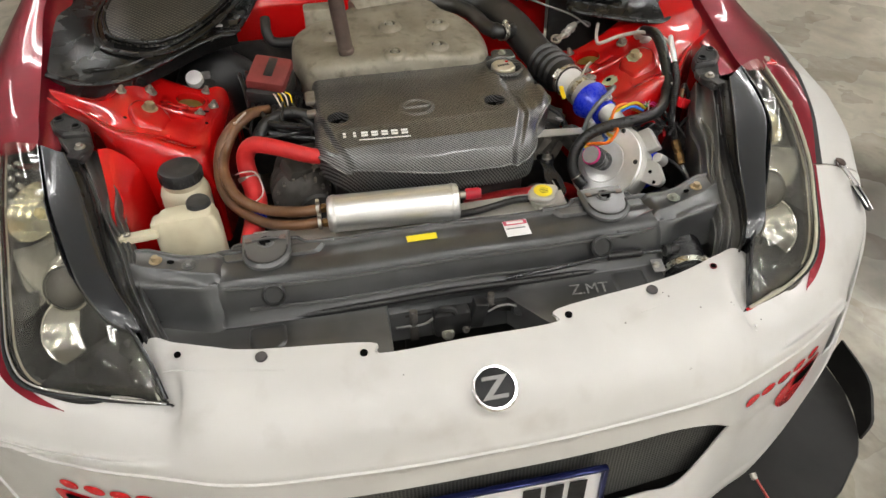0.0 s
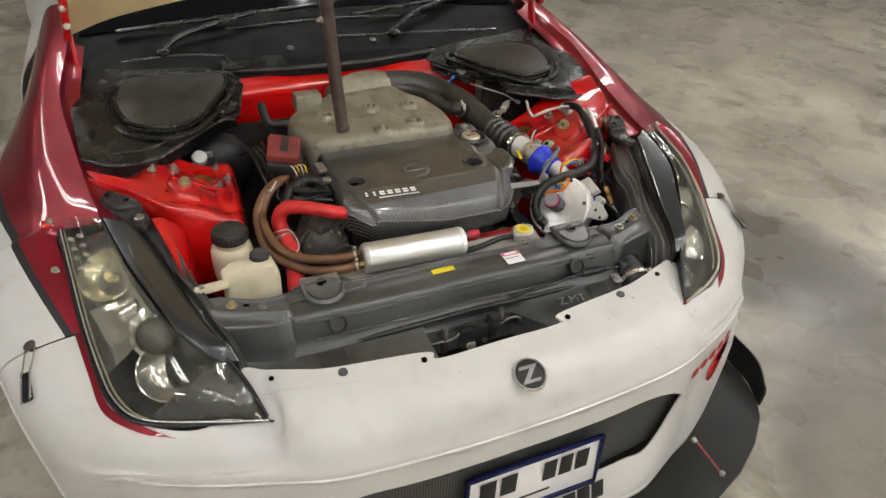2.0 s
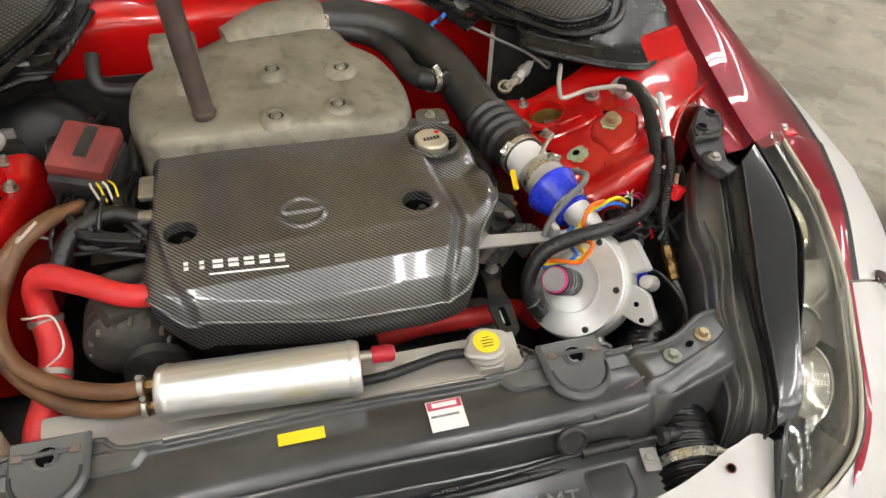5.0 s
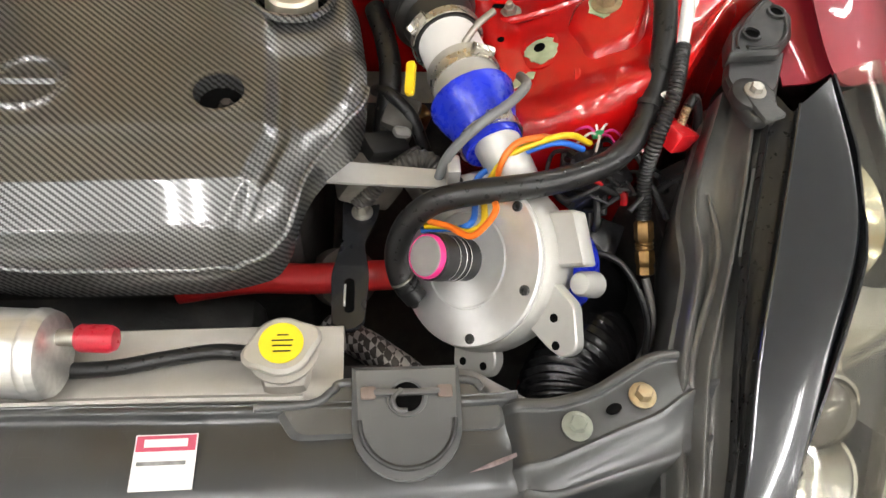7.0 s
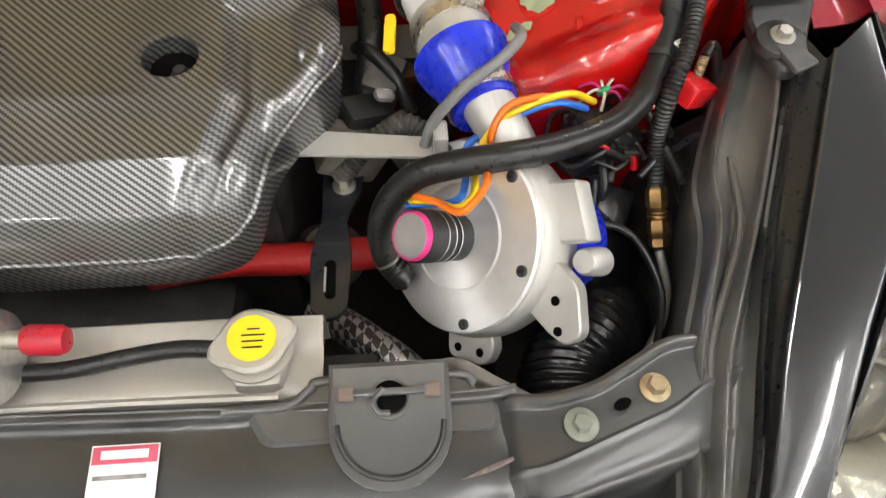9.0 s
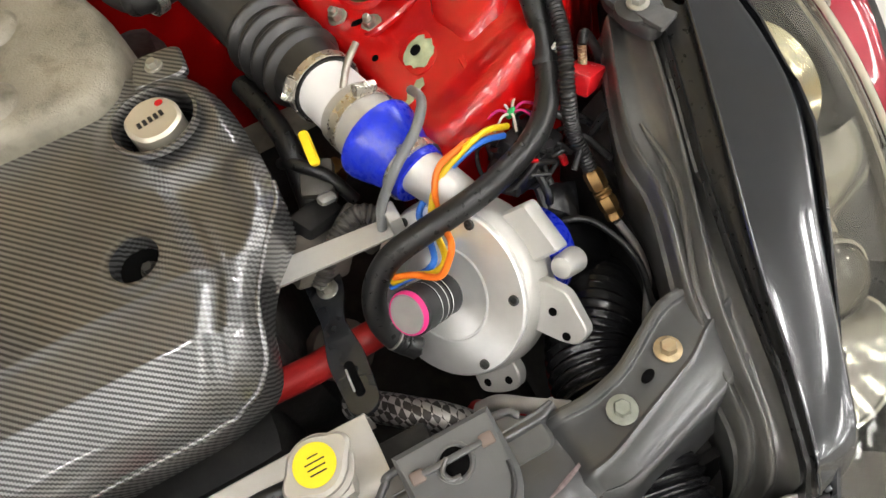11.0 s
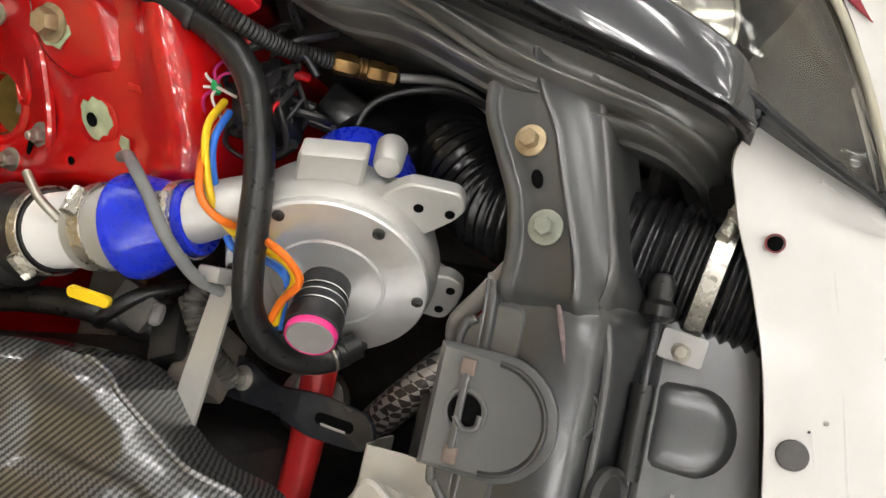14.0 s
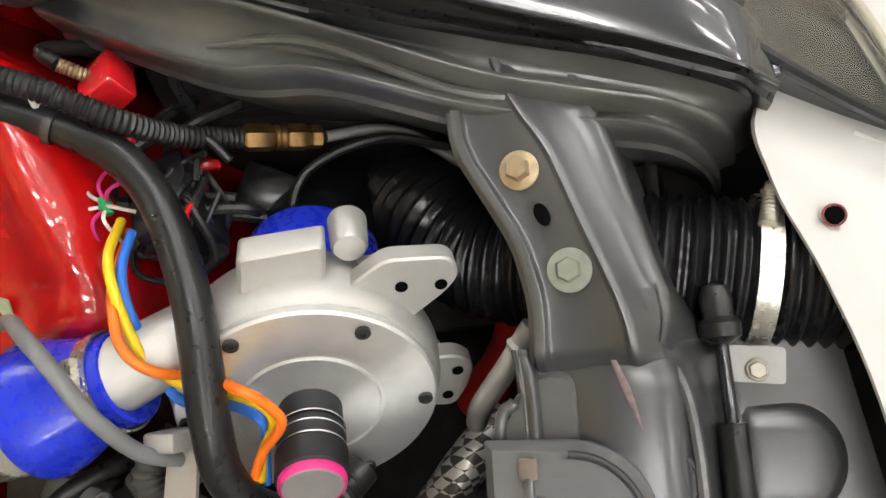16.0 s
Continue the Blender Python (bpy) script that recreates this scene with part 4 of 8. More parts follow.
# ---- headlights ----
OUT = [(0.82, 0.65, 0.747), (0.81, 0.52, 0.695), (0.801, 0.41, 0.635), (0.788, 0.315, 0.598), (0.768, 0.228, 0.575), (0.722, 0.168, 0.563), (0.62, 0.127, 0.555), (0.522, 0.095, 0.555)]
INN = [(0.733, 0.602, 0.772), (0.7115, 0.505, 0.751), (0.692, 0.43, 0.735), (0.659, 0.335, 0.7085), (0.63, 0.262, 0.683), (0.602, 0.21, 0.66), (0.58, 0.19, 0.644), (0.553, 0.187, 0.641)]
GLASS = INN[:4] + [(0.622, 0.258, 0.674), (0.572, 0.202, 0.65), (0.547, 0.155, 0.612), (0.5245, 0.098, 0.56)]
TRI = [(0.68, 0.565, 0.766), (0.6526, 0.5, 0.7471), (0.63, 0.43, 0.729), (0.6, 0.335, 0.7025), (0.578, 0.265, 0.682), (0.5577, 0.21, 0.6638), (0.5525, 0.197, 0.652), (0.549, 0.186, 0.64)]
SEAL = [(0.67, 0.592, 0.76), (0.633, 0.5, 0.735), (0.612, 0.43, 0.715), (0.588, 0.335, 0.688), (0.57, 0.265, 0.668), (0.55, 0.206, 0.643), (0.547, 0.197, 0.606), (0.542, 0.192, 0.56)]
FOLD = [(0.66, 0.595, 0.752), (0.625, 0.5, 0.727), (0.603, 0.43, 0.706), (0.57, 0.345, 0.683), (0.557, 0.295, 0.668), (0.544, 0.24, 0.65), (0.537, 0.212, 0.61), (0.53, 0.205, 0.56)]
CHA = [(0.638, 0.61, 0.74), (0.592, 0.505, 0.712), (0.583, 0.44, 0.7), (0.556, 0.36, 0.676), (0.543, 0.3, 0.655), (0.534, 0.25, 0.642), (0.527, 0.225, 0.595), (0.518, 0.215, 0.55)]


def between(a, b, n, bulge, drop=0.0):
    rows = []
    for p, q in zip(a, b):
        p, q = Vector(p), Vector(q)
        rows.append([p.lerp(q, k / (n - 1)) + Vector((0.35, -0.35, 0.87)) * (bulge * math.sin(math.pi * k / (n - 1))) - Vector((0, -0.2, 1)) * drop for k in range(n)])
    return rows


for s in (-1, 1):
    M = lambda rows: [[lampside(p, s) for p in r] for r in rows]
    skirt = [[Vector(p) - Vector((0, -0.2, 1)) * d for p in OUT + GLASS[::-1]] for d in (0.0, 0.03, 0.065)]
    body = part("headlight", geo(sheet, patch(M(between(OUT, GLASS, 5, -0.03, 0.06)), 36, 16), 0.004), GLOSSB, car, "headlight with clear lens, projector and yellowed reflectors")
    lens = part("lens", geo(sheet, patch(M(between(OUT, GLASS, 5, 0.016)), 40, 18), 0.003), LENS, body, "clear curved plastic lens")
    lens.visible_shadow = False
    part("lens_edge", geo(tube, [lampside(Vector(p) + Vector((0.001, -0.001, 0.001)), s) for p in OUT], 0.0042, 10, 60), GLOSSB, body, "black seal round the lens")
    part("lens_rim", geo(tube, [lampside(Vector(p).lerp(Vector(q), 0.06) + Vector((0.002, -0.004, 0.003)), s) for p, q in zip(OUT, GLASS)], 0.0034 if s > 0 else 0.0022, 10, 60), FRAMEP if s > 0 else SILVER, body, "pale inner rim of the lens")
    part("lens_edge", geo(tube, [lampside(Vector(p) + Vector((0, 0, 0.001)), s) for p in GLASS[4:]], 0.004, 8, 40), GLOSSB, body)
    up = Vector((0.30 * s, -0.45, 0.84)).normalized()
    part("housing_wall", geo(sheet, [[lampside(p, s) for p in cr(r, 70)] for r in skirt], 0.002), GLOSSB, body)
    # upper reflector
    c = Vector((0.735 * s, 0.5, 0.68))
    part("indicator_reflector", geo(lathe, [(0.012, -0.026), (0.038, -0.016), (0.055, 0.004), (0.062, 0.016), (0.06, 0.017), (0.052, 0.006), (0.034, -0.01), (0.01, -0.017)], c, up, 36), AMBER, body, "yellowed round reflector bowl")
    part("bulb", geo(lathe, [(0.004, -0.018), (0.009, -0.012), (0.011, 0.0), (0.008, 0.011), (0.001, 0.014)], c, up, 18), mat("amber_bulb", (0.72, 0.64, 0.36), 0.2) if s < 0 else bpy.data.materials["amber_bulb"], body)
    # projector in its bright shroud
    c = Vector((0.666 * s, 0.318, 0.642))
    fwd = Vector((0.06 * s, -0.84, 0.5)).normalized()
    part("projector_ring", geo(lathe, [(0.043, -0.075), (0.0435, 0.0), (0.0425, 0.006), (0.0395, 0.007), (0.039, 0.0), (0.039, -0.02)], c, fwd, 40), SILVER, body, "bright projector shroud")
    part("shroud_flange", geo(lathe, [(0.044, -0.04), (0.056, -0.043), (0.058, -0.04), (0.056, -0.036), (0.044, -0.034)], c, fwd, 40, close=True), CHROME, body, "chrome ring behind the projector")
    part("projector_lens", geo(lathe, [(0.039, -0.004), (0.0385, 0.006), (0.034, 0.016), (0.024, 0.024), (0.011, 0.028), (0.001, 0.0285)], c, fwd, 40), PROJ, body, "dark domed projector lens")
    # lower reflector
    c = Vector((0.656 * s, 0.272, 0.582))
    low_n = Vector((0.12 * s, -0.7, 0.7))
    part("lower_reflector", geo(lathe, [(0.01, -0.026), (0.038, -0.018), (0.057, 0.004), (0.061, 0.012), (0.057, 0.009), (0.034, -0.011), (0.01, -0.016)], c, low_n, 36), SILVERD, body, "chrome lower reflector bowl")
    part("bowl_rim", geo(lathe, [(0.0595, 0.009), (0.063, 0.012), (0.0625, 0.0148), (0.0595, 0.0135)], c, low_n, 40, close=True), CHROME, body, "bright rim of the lower bowl")
    part("tip_panel", geo(sheet, patch(M(between(OUT[4:], GLASS[4:], 5, 0.004, 0.009)[1:]), 16, 14), 0.002), GLOSSB, body, "black inner panel of the lamp's tip")
    # chrome back wall of the upper chamber
    wall = M(between(OUT[:4], INN[:4], 5, -0.012, 0.04))
    part("chrome_panel", geo(sheet, patch(wall, 24, 14), 0.002), SILVER, body, "dull chrome inner panel")
    part("reflector_step", geo(sheet, patch(M([[(0.785, 0.44, 0.648), (0.745, 0.43, 0.66), (0.7, 0.43, 0.675)], [(0.772, 0.4, 0.632), (0.735, 0.395, 0.652), (0.695, 0.4, 0.675)], [(0.76, 0.37, 0.6), (0.725, 0.365, 0.61), (0.69, 0.37, 0.64)]]), 8, 12), 0.002), SILVER, body, "stepped bright baffle")
    for k in range(4 if s < 0 else 0):
        for q in range(2):
            p = lampside((0.797 - 0.018 * q - 0.003 * k, 0.6 - 0.024 * k, 0.728 - 0.011 * k + 0.007 * q), s)
            part("rib", geo(box, p, (0.013, 0.009, 0.01), 0.003, pose(0, 0, 0, 30, 0, 25 * s)), SILVER, body)
    part("inner_rim", geo(tube, [lampside(Vector(p).lerp(Vector(q), 0.1) - Vector((0, -0.2, 1)) * 0.012, s) for p, q in zip(OUT, GLASS)], 0.002, 8, 60), FRAMEP, body, "thin pale rim inside the lens")
    # gloss trim and its liner
    rows = between(INN, TRI, 9, 0.0)
    for r in rows:
        w = (r[0] - r[-1]).length
        for k, h in enumerate((-0.008, 0.0, 0.0012, 0.0018, 0.002, 0.002, 0.0018, 0.0014, 0.0006)):
            r[k] = r[k] + Vector((0.15, -0.2, 0.97)) * h * min(1.0, w / 0.04)
    trim = part("headlight_trim", geo(sheet, patch(M(rows), 44, 26), 0.003), TRIMB, body, "gloss black sickle-shaped filler strip beside the lens")
    part("trim_edge", geo(tube, [lampside(r[-1] + Vector((-0.001, 0, 0.0005)), s) for r in rows], 0.0017, 8, 60), TRIMB, trim, "crisp bright-lit edge of the strip")
    strip = []
    for a, b in zip(TRI, SEAL):
        a, b = Vector(a), Vector(b)
        strip.append([a + Vector((-0.001, 0, -0.001)), a + Vector((-0.003, 0, -0.009)), a.lerp(b, 0.5) + Vector((0, 0, -0.006)), b + Vector((0.004, 0, -0.004)), b + Vector((0.001, 0, 0.001)), b + Vector((-0.002, 0, -0.006))])
    part("weather_strip", geo(sheet, patch(M(strip), 40, 16), 0.003), RUBBER, body, "flat black rubber strip along the filler")
    lin = []
    for a, c, b in zip(SEAL, FOLD, CHA):
        a, b, c = Vector(a), Vector(b), Vector(c)
        wob = 0.003 * math.sin(37 * a.y + 1.0) + 0.002 * math.sin(71 * a.y)
        lin.append([a + Vector((-0.002, 0, -0.007)), a.lerp(c, 0.35) + Vector((0, 0, -0.02 + wob)), a.lerp(c, 0.75) + Vector((0, 0, -0.016)), c + Vector((0.002, 0, -0.001)), c + Vector((-0.0015, 0, 0.001)), c + Vector((-0.005, 0, -0.008)), c.lerp(b, 0.5) + Vector((0, 0, -0.012 + wob)), b + Vector((0.004, 0, -0.003)), b, b + Vector((-0.004, 0, -0.01)), b + Vector((-0.006, 0, -0.04)), b + Vector((0.006, 0, -0.14))])
    liner = part("headlight_liner", geo(sheet, patch(M(lin), 44, 44), 0.003), LINER, car, "dusty black folded plastic liner beside the headlight")
    part("liner_fold", geo(tube, [lampside(Vector(b) + Vector((0.012 + 0.004 * math.sin(31 * b[1]), 0, -0.004)), s) for b in CHA[1:6]], [0.002, 0.004, 0.003, 0.004, 0.002], 8, 50), LINER, liner)
    # bracket at the liner's rear end
    low = rounded([(0.651, 0.65), (0.637, 0.614), (0.638, 0.578), (0.647, 0.553), (0.67, 0.556), (0.682, 0.593), (0.712, 0.654)], 0.006)
    brk = part("liner_bracket", geo(slab, [(x * s, y) for x, y in low], 0.012, (0, 0, 0.745), bev=0.003), BLACKP, car, "angular black plastic bracket with bolt holes")
    top = rounded([(0.712, 0.732), (0.68, 0.7), (0.653, 0.668), (0.643, 0.634), (0.696, 0.638), (0.72, 0.667), (0.732, 0.7)], 0.005)
    head = part("bracket_head", geo(slab, [(x * s, y) for x, y in top], 0.02, (0, 0, 0.748), bev=0.004), BLACKP, brk, "raised boxy head of the bracket")
    for pts in (((0.708, 0.722), (0.683, 0.694), (0.661, 0.664), (0.653, 0.642)), ((0.663, 0.643), (0.694, 0.646), (0.713, 0.669), (0.722, 0.698))):
        part("head_rib", geo(tube, [(x * s, y, 0.7685) for x, y in pts], 0.0022, 8, 24), BLACKP, head)
    for bx, by in ((0.713, 0.7), (0.674, 0.663)):
        b = part("bolt_boss", geo(lathe, [(0.0105, -0.002), (0.01, 0.0035), (0.0075, 0.004), (0.007, 0.001)], (bx * s, by, 0.768), (0, -0.05, 1), 20), BLACKP, head)
        part("bolt_hole", geo(lathe, [(0.0071, 0.0), (0.0071, 0.0015), (0.001, 0.0015)], (bx * s, by, 0.768), (0, -0.05, 1), 16), HOLE, b)
    lug = part("bracket_lug", geo(lathe, [(0.021, -0.004), (0.0205, 0.004), (0.0185, 0.0055), (0.001, 0.006)], (0.654 * s, 0.586, 0.757), (0, -0.05, 1), 28), BLACKP, brk, "round bolted lug")
    foot = rounded([(0.643, 0.584), (0.666, 0.578), (0.676, 0.555), (0.652, 0.545)], 0.004)
    part("bracket_foot", geo(slab, [(x * s, y) for x, y in foot], 0.004, (0, 0, 0.759), bev=0.0015), BLACKP, brk)
    part("bolt", geo(hexbolt, (0.654 * s, 0.586, 0.763), (0, -0.1, 1), 0.0066, 0.006, 0.0105), STEEL, lug)

# ---- radiator support ----
SUP = []
for x, dy, dz in ((-0.412, -0.008, -0.004), (-0.375, -0.012, 0.0), (-0.2, -0.012, -0.006), (0, -0.008, -0.006), (0.2, -0.012, -0.006), (0.375, -0.012, 0.0), (0.412, -0.008, -0.004)):
    SUP.append([(x, 0.348 + dy, 0.61 + dz), (x, 0.3475 + dy, 0.658 + dz), (x, 0.345 + dy, 0.6625 + dz), (x, 0.34 + dy, 0.6625 + dz), (x, 0.336 + dy, 0.656 + dz), (x, 0.325 + dy, 0.6555 + dz), (x, 0.30 + dy, 0.659 + dz), (x, 0.272 + dy, 0.655 + dz), (x, 0.262 + dy, 0.644 + dz), (x, 0.255 + dy, 0.628 + dz), (x, 0.245 + dy, 0.6 + dz), (x, 0.232 + dy, 0.578)])
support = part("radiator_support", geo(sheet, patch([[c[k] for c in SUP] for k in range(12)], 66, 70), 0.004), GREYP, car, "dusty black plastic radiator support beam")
part("beam_fold", geo(tube, [(-0.41, 0.259, 0.642), (-0.36, 0.246, 0.643), (-0.2, 0.246, 0.638), (0, 0.25, 0.638), (0.2, 0.246, 0.638), (0.36, 0.246, 0.643), (0.41, 0.259, 0.642)], 0.0034, 8, 60), GREYP, support)
part("raised_boss", geo(dome, [(0.336 + 0.017 * math.cos(w), 0.2545 + 0.0095 * math.sin(w)) for w in [2 * math.pi * k / 28 for k in range(28)]], [(1.1, -0.006), (1.0, 0.003), (0.92, 0.0048), (0.8, 0.005), (0.72, 0.0032), (0.3, 0.0028), (0.02, 0.0028)], (0.336, 0.2545), lambda x, y: 0.644 + 0.6 * (y - 0.2545)), BLACKP, support, "black oval grommet", 80)
part("chalk_mark", geo(tube, [(0.405, 0.2848, 0.6602), (0.386, 0.278, 0.6602), (0.367, 0.2725, 0.659)], [0.0015, 0.002, 0.0003], 8, 12, flat=0.3), mat("pink_chalk", (0.17, 0.125, 0.125), 0.8, var=0.4, scale=200), support, "faded pink chalk mark")
part("beam_fold", geo(tube, [(-0.36, 0.232, 0.606), (-0.2, 0.232, 0.599), (0, 0.237, 0.599), (0.2, 0.232, 0.599), (0.36, 0.232, 0.606)], 0.003, 8, 60), GREYP, support)
ARM_TOP = ((0.385, 0.326), (0.401, 0.323), (0.436, 0.321), (0.472, 0.329), (0.503, 0.346), (0.53, 0.361), (0.585, 0.365))
ARM_LOW = ((0.385, 0.272), (0.416, 0.273), (0.434, 0.277), (0.474, 0.292), (0.527, 0.311), (0.549, 0.326), (0.585, 0.34))
ARM_OUT = ((0.385, 0.236), (0.408, 0.245), (0.448, 0.258), (0.49, 0.269), (0.531, 0.28), (0.585, 0.3))


def along(x, pts):
    return float(np.interp(x, [p[0] for p in pts], [p[1] for p in pts]))


def arm_rows(s):
    rows = []
    for i in range(48):
        x = 0.392 + 0.193 * i / 47
        t, b, o = (sum(along(x + d, q) for d in (-0.008, 0, 0.008)) / 3 for q in (ARM_TOP, ARM_LOW, ARM_OUT))
        sec = [(t + 0.004, 0.6), (t + 0.004, 0.664), (t + 0.003, 0.6685), (t, 0.6695), (t - 0.003, 0.6688), (t - 0.0045, 0.6655), (t - 0.006, 0.665), (0.6 * t + 0.4 * b, 0.665), (b + 0.0045, 0.665), (b + 0.003, 0.6655), (b + 0.001, 0.6675), (b - 0.002, 0.667), (b - 0.004, 0.664), (0.5 * (b + o), 0.657), (o + 0.004, 0.6515), (o + 0.002, 0.652), (o - 0.001, 0.6505), (o - 0.003, 0.644), (o - (0.006 if s > 0 else 0.016), 0.6), (o - (0.01 if s > 0 else 0.034), 0.565)]
        w = ramp(x, 0.392, 0.412)
        beam = [(p[1], p[2]) for p in reversed(SUP[-1])]
        front = [(p[2], p[1]) for p in reversed(SUP[-1][7:])]
        wide = ramp(x, 0.392, 0.45)  # the front face swings out from the beam's own front
        row = []
        for k, (y, z) in enumerate(sec):
            if k > 13:
                y = wide * y + (1 - wide) * along(z, front)
            row.append((x * s, y, z if k > 16 else w * z + (1 - w) * (along(y, beam) - 0.001)))
        rows.append(row)
    return rows


for s in (-1, 1):
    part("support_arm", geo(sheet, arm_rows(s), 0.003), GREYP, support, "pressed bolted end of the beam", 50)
    neck = [(0.215, 0.33), (0.245, 0.336), (0.262, 0.347), (0.275, 0.3535), (0.366, 0.3535), (0.383, 0.344), (0.402, 0.327), (0.4, 0.305), (0.23, 0.305)]
    part("beam_neck", geo(slab, rounded([(x * s, y) for x, y in neck], 0.008), 0.05, (0, 0, 0.6085), bev=0.006), GREYP, support)
    part("neck_bead", geo(tube, [mir((x, y - 0.003, 0.6585), s) for x, y in [(0.2, 0.334)] + neck[1:6]], 0.0036, 10, 60), GREYP, support)
    part("bolt", geo(hexbolt, mir((0.513, 0.327, 0.666), s), (0, 0, 1), 0.0072, 0.008, 0.0115), RUSTZ, support, "rusty zinc bolt on its washer")
    part("bolt", geo(hexbolt, mir((0.454, 0.303, 0.666), s), (0, 0, 1), 0.0072, 0.006, 0.0125), GREYP if s < 0 else PAINTB, support, "painted bolt")
    part("slot_hole", geo(slab, [(0.007 * math.cos(2 * math.pi * k / 16), 0.0042 * math.sin(2 * math.pi * k / 16)) for k in range(16)], 0.0012, mir((0.486, 0.3155, 0.6682), s), side=(1, 0.4 * s, 0)), HOLE, support)
    # D-shaped mount cover
    d = [(-0.043, 0.045), (0.043, 0.045)] + [(0.043 * math.cos(w), -0.002 + 0.043 * math.sin(w)) for w in [-math.pi * k / 14 for k in range(15)]]
    capm = part("mount_cover", geo(slab, d, 0.013, (0.32 * s, 0.312, 0.662), (0, -0.1, 1), bev=0.006), GREYP, support, "raised black D-shaped mount cover")
    part("mount_rim", geo(tube, [Vector((0.32 * s + x * 0.86, 0.312 + y * 0.86, 0.6755 + 0.1 * y)) for x, y in d[2:]], 0.0022, 8, 40), BLACKP, capm)
    part("mount_hole", geo(lathe, [(0.0118, 0), (0.0118, 0.0012), (0.001, 0.0012)], (0.32 * s, 0.328, 0.6768), (0, -0.1, 1), 24), HOLE, capm)
    part("mount_well", geo(lathe, [(0.0165, -0.001), (0.016, 0.0018), (0.0135, 0.0018), (0.012, 0.0005)], (0.32 * s, 0.328, 0.6766), (0, -0.1, 1), 30, close=True), GREYP, capm)
    part("mount_pin", geo(box, (0.32 * s, 0.331, 0.6795), (0.054, 0.0055, 0.004), 0.0015), GREYP, capm)
    part("pin_hook", geo(tube, [(0.316 * s, 0.333, 0.6805), (0.309 * s, 0.325, 0.6802), (0.312 * s, 0.317, 0.679), (0.32 * s, 0.316, 0.6785)], 0.0022, 8, 16), GREYP, capm)
    for q in (-1, 1):
        part("mount_clip", geo(box, (0.32 * s + q * 0.03, 0.331, 0.6795), (0.012, 0.011, 0.004), 0.002), mat("brown_rubber", (0.16, 0.12, 0.1), 0.7) if s < 0 and q < 0 else bpy.data.materials["brown_rubber"], capm)
    part("front_cap", geo(lathe, [(0.02, 0), (0.021, 0.006), (0.017, 0.009), (0.015, 0.005), (0.001, 0.005)], (0.285 if s > 0 else -0.315, 0.236, 0.63), (0, -0.9, 0.4), 24), BLACKP, support)
part("yellow_label", geo(box, (-0.041, 0.302, 0.6565), (0.056, 0.016, 0.001), 0.0, pose(0, 0, 0, 3, 0, 0)), YELLOW, support, "plain yellow sticker")
lab = part("warning_label", geo(box, (0.137, 0.291, 0.6565), (0.046, 0.042, 0.001), 0.0, pose(0, 0, 0, 4)), PAPER, support, "white and red sticker")
part("label_band", geo(box, (0.137, 0.305, 0.6578), (0.044, 0.012, 0.001), 0.0, pose(0, 0, 0, 4)), mat("label_red", (0.5, 0.08, 0.13), 0.45), lab)
part("label_bar", geo(box, (0.137, 0.305, 0.6588), (0.032, 0.006, 0.0006), 0.0, pose(0, 0, 0, 4)), PAPER, lab)
part("label_bar", geo(box, (0.135, 0.29, 0.6568), (0.036, 0.003, 0.0006), 0.0, pose(0, 0, 0, 4)), CHALK, lab)

# lower panel in front of the support, with the latch opening in its middle
low = []
for x, y0, y1 in ((-0.55, 0.26, 0.19), (-0.45, 0.245, 0.17), (-0.3, 0.235, 0.15), (-0.125, 0.228, 0.13), (-0.121, 0.228, 0.222), (0.1, 0.228, 0.222), (0.165, 0.228, 0.13), (0.3, 0.235, 0.15), (0.42, 0.24, 0.17)):
    low.append([(x, y0, 0.58), (x, y0 - 0.3 * (y0 - y1), 0.571), (x, y0 - 0.6 * (y0 - y1), 0.566), (x, y1 - 0.01, 0.56), (x, y1 - 0.02, 0.5)])
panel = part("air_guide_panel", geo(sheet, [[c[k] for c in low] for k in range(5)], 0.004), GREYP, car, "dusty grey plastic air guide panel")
for s in (-1, 1):
    tab = [(0.335 * s + 0.03 * math.cos(w), 0.19 + 0.026 * math.sin(w)) for w in [math.pi + math.pi * k / 14 for k in range(15)]] + [(0.335 * s + 0.03, 0.214), (0.335 * s + 0.026, 0.218), (0.335 * s - 0.026, 0.218), (0.335 * s - 0.03, 0.214)]
    part("embossed_tab", geo(dome, tab, [(1.2, -0.004), (1.12, 0.0005), (1.04, 0.003), (0.95, 0.0052), (0.86, 0.006), (0.5, 0.0062), (0.02, 0.0062)], (0.335 * s, 0.195), lambda x, y: 0.5665 + 0.16 * (y - 0.198)), GREYP, panel, "embossed rounded tab", 80)
part("seal_strip", geo(tube, [(-0.53, 0.262, 0.585), (-0.4, 0.236, 0.581), (-0.3, 0.228, 0.577), (-0.16, 0.222, 0.583), (0, 0.222, 0.587), (0.16, 0.222, 0.583), (0.3, 0.229, 0.578), (0.42, 0.243, 0.582)], 0.0065, 10, 60), RUBBER, panel, "black rubber seal strip")
cv = bpy.data.curves.new("chalk_writing", "FONT")
cv.body, cv.size, cv.extrude = "Z.MT", 0.033, 0.0002
tmp = new("chalk_writing", cv)
me = bpy.data.meshes.new_from_object(tmp.evaluated_get(bpy.context.evaluated_depsgraph_get()))
bpy.data.objects.remove(tmp)
me.materials.append(CHALK)
wr = new("chalk_writing", me)
wr.parent = panel
wr.matrix_basis = pose(0.214, 0.18, 0.5712, 9, 0, -4)
wr["label"] = "faint hand-chalked letters"

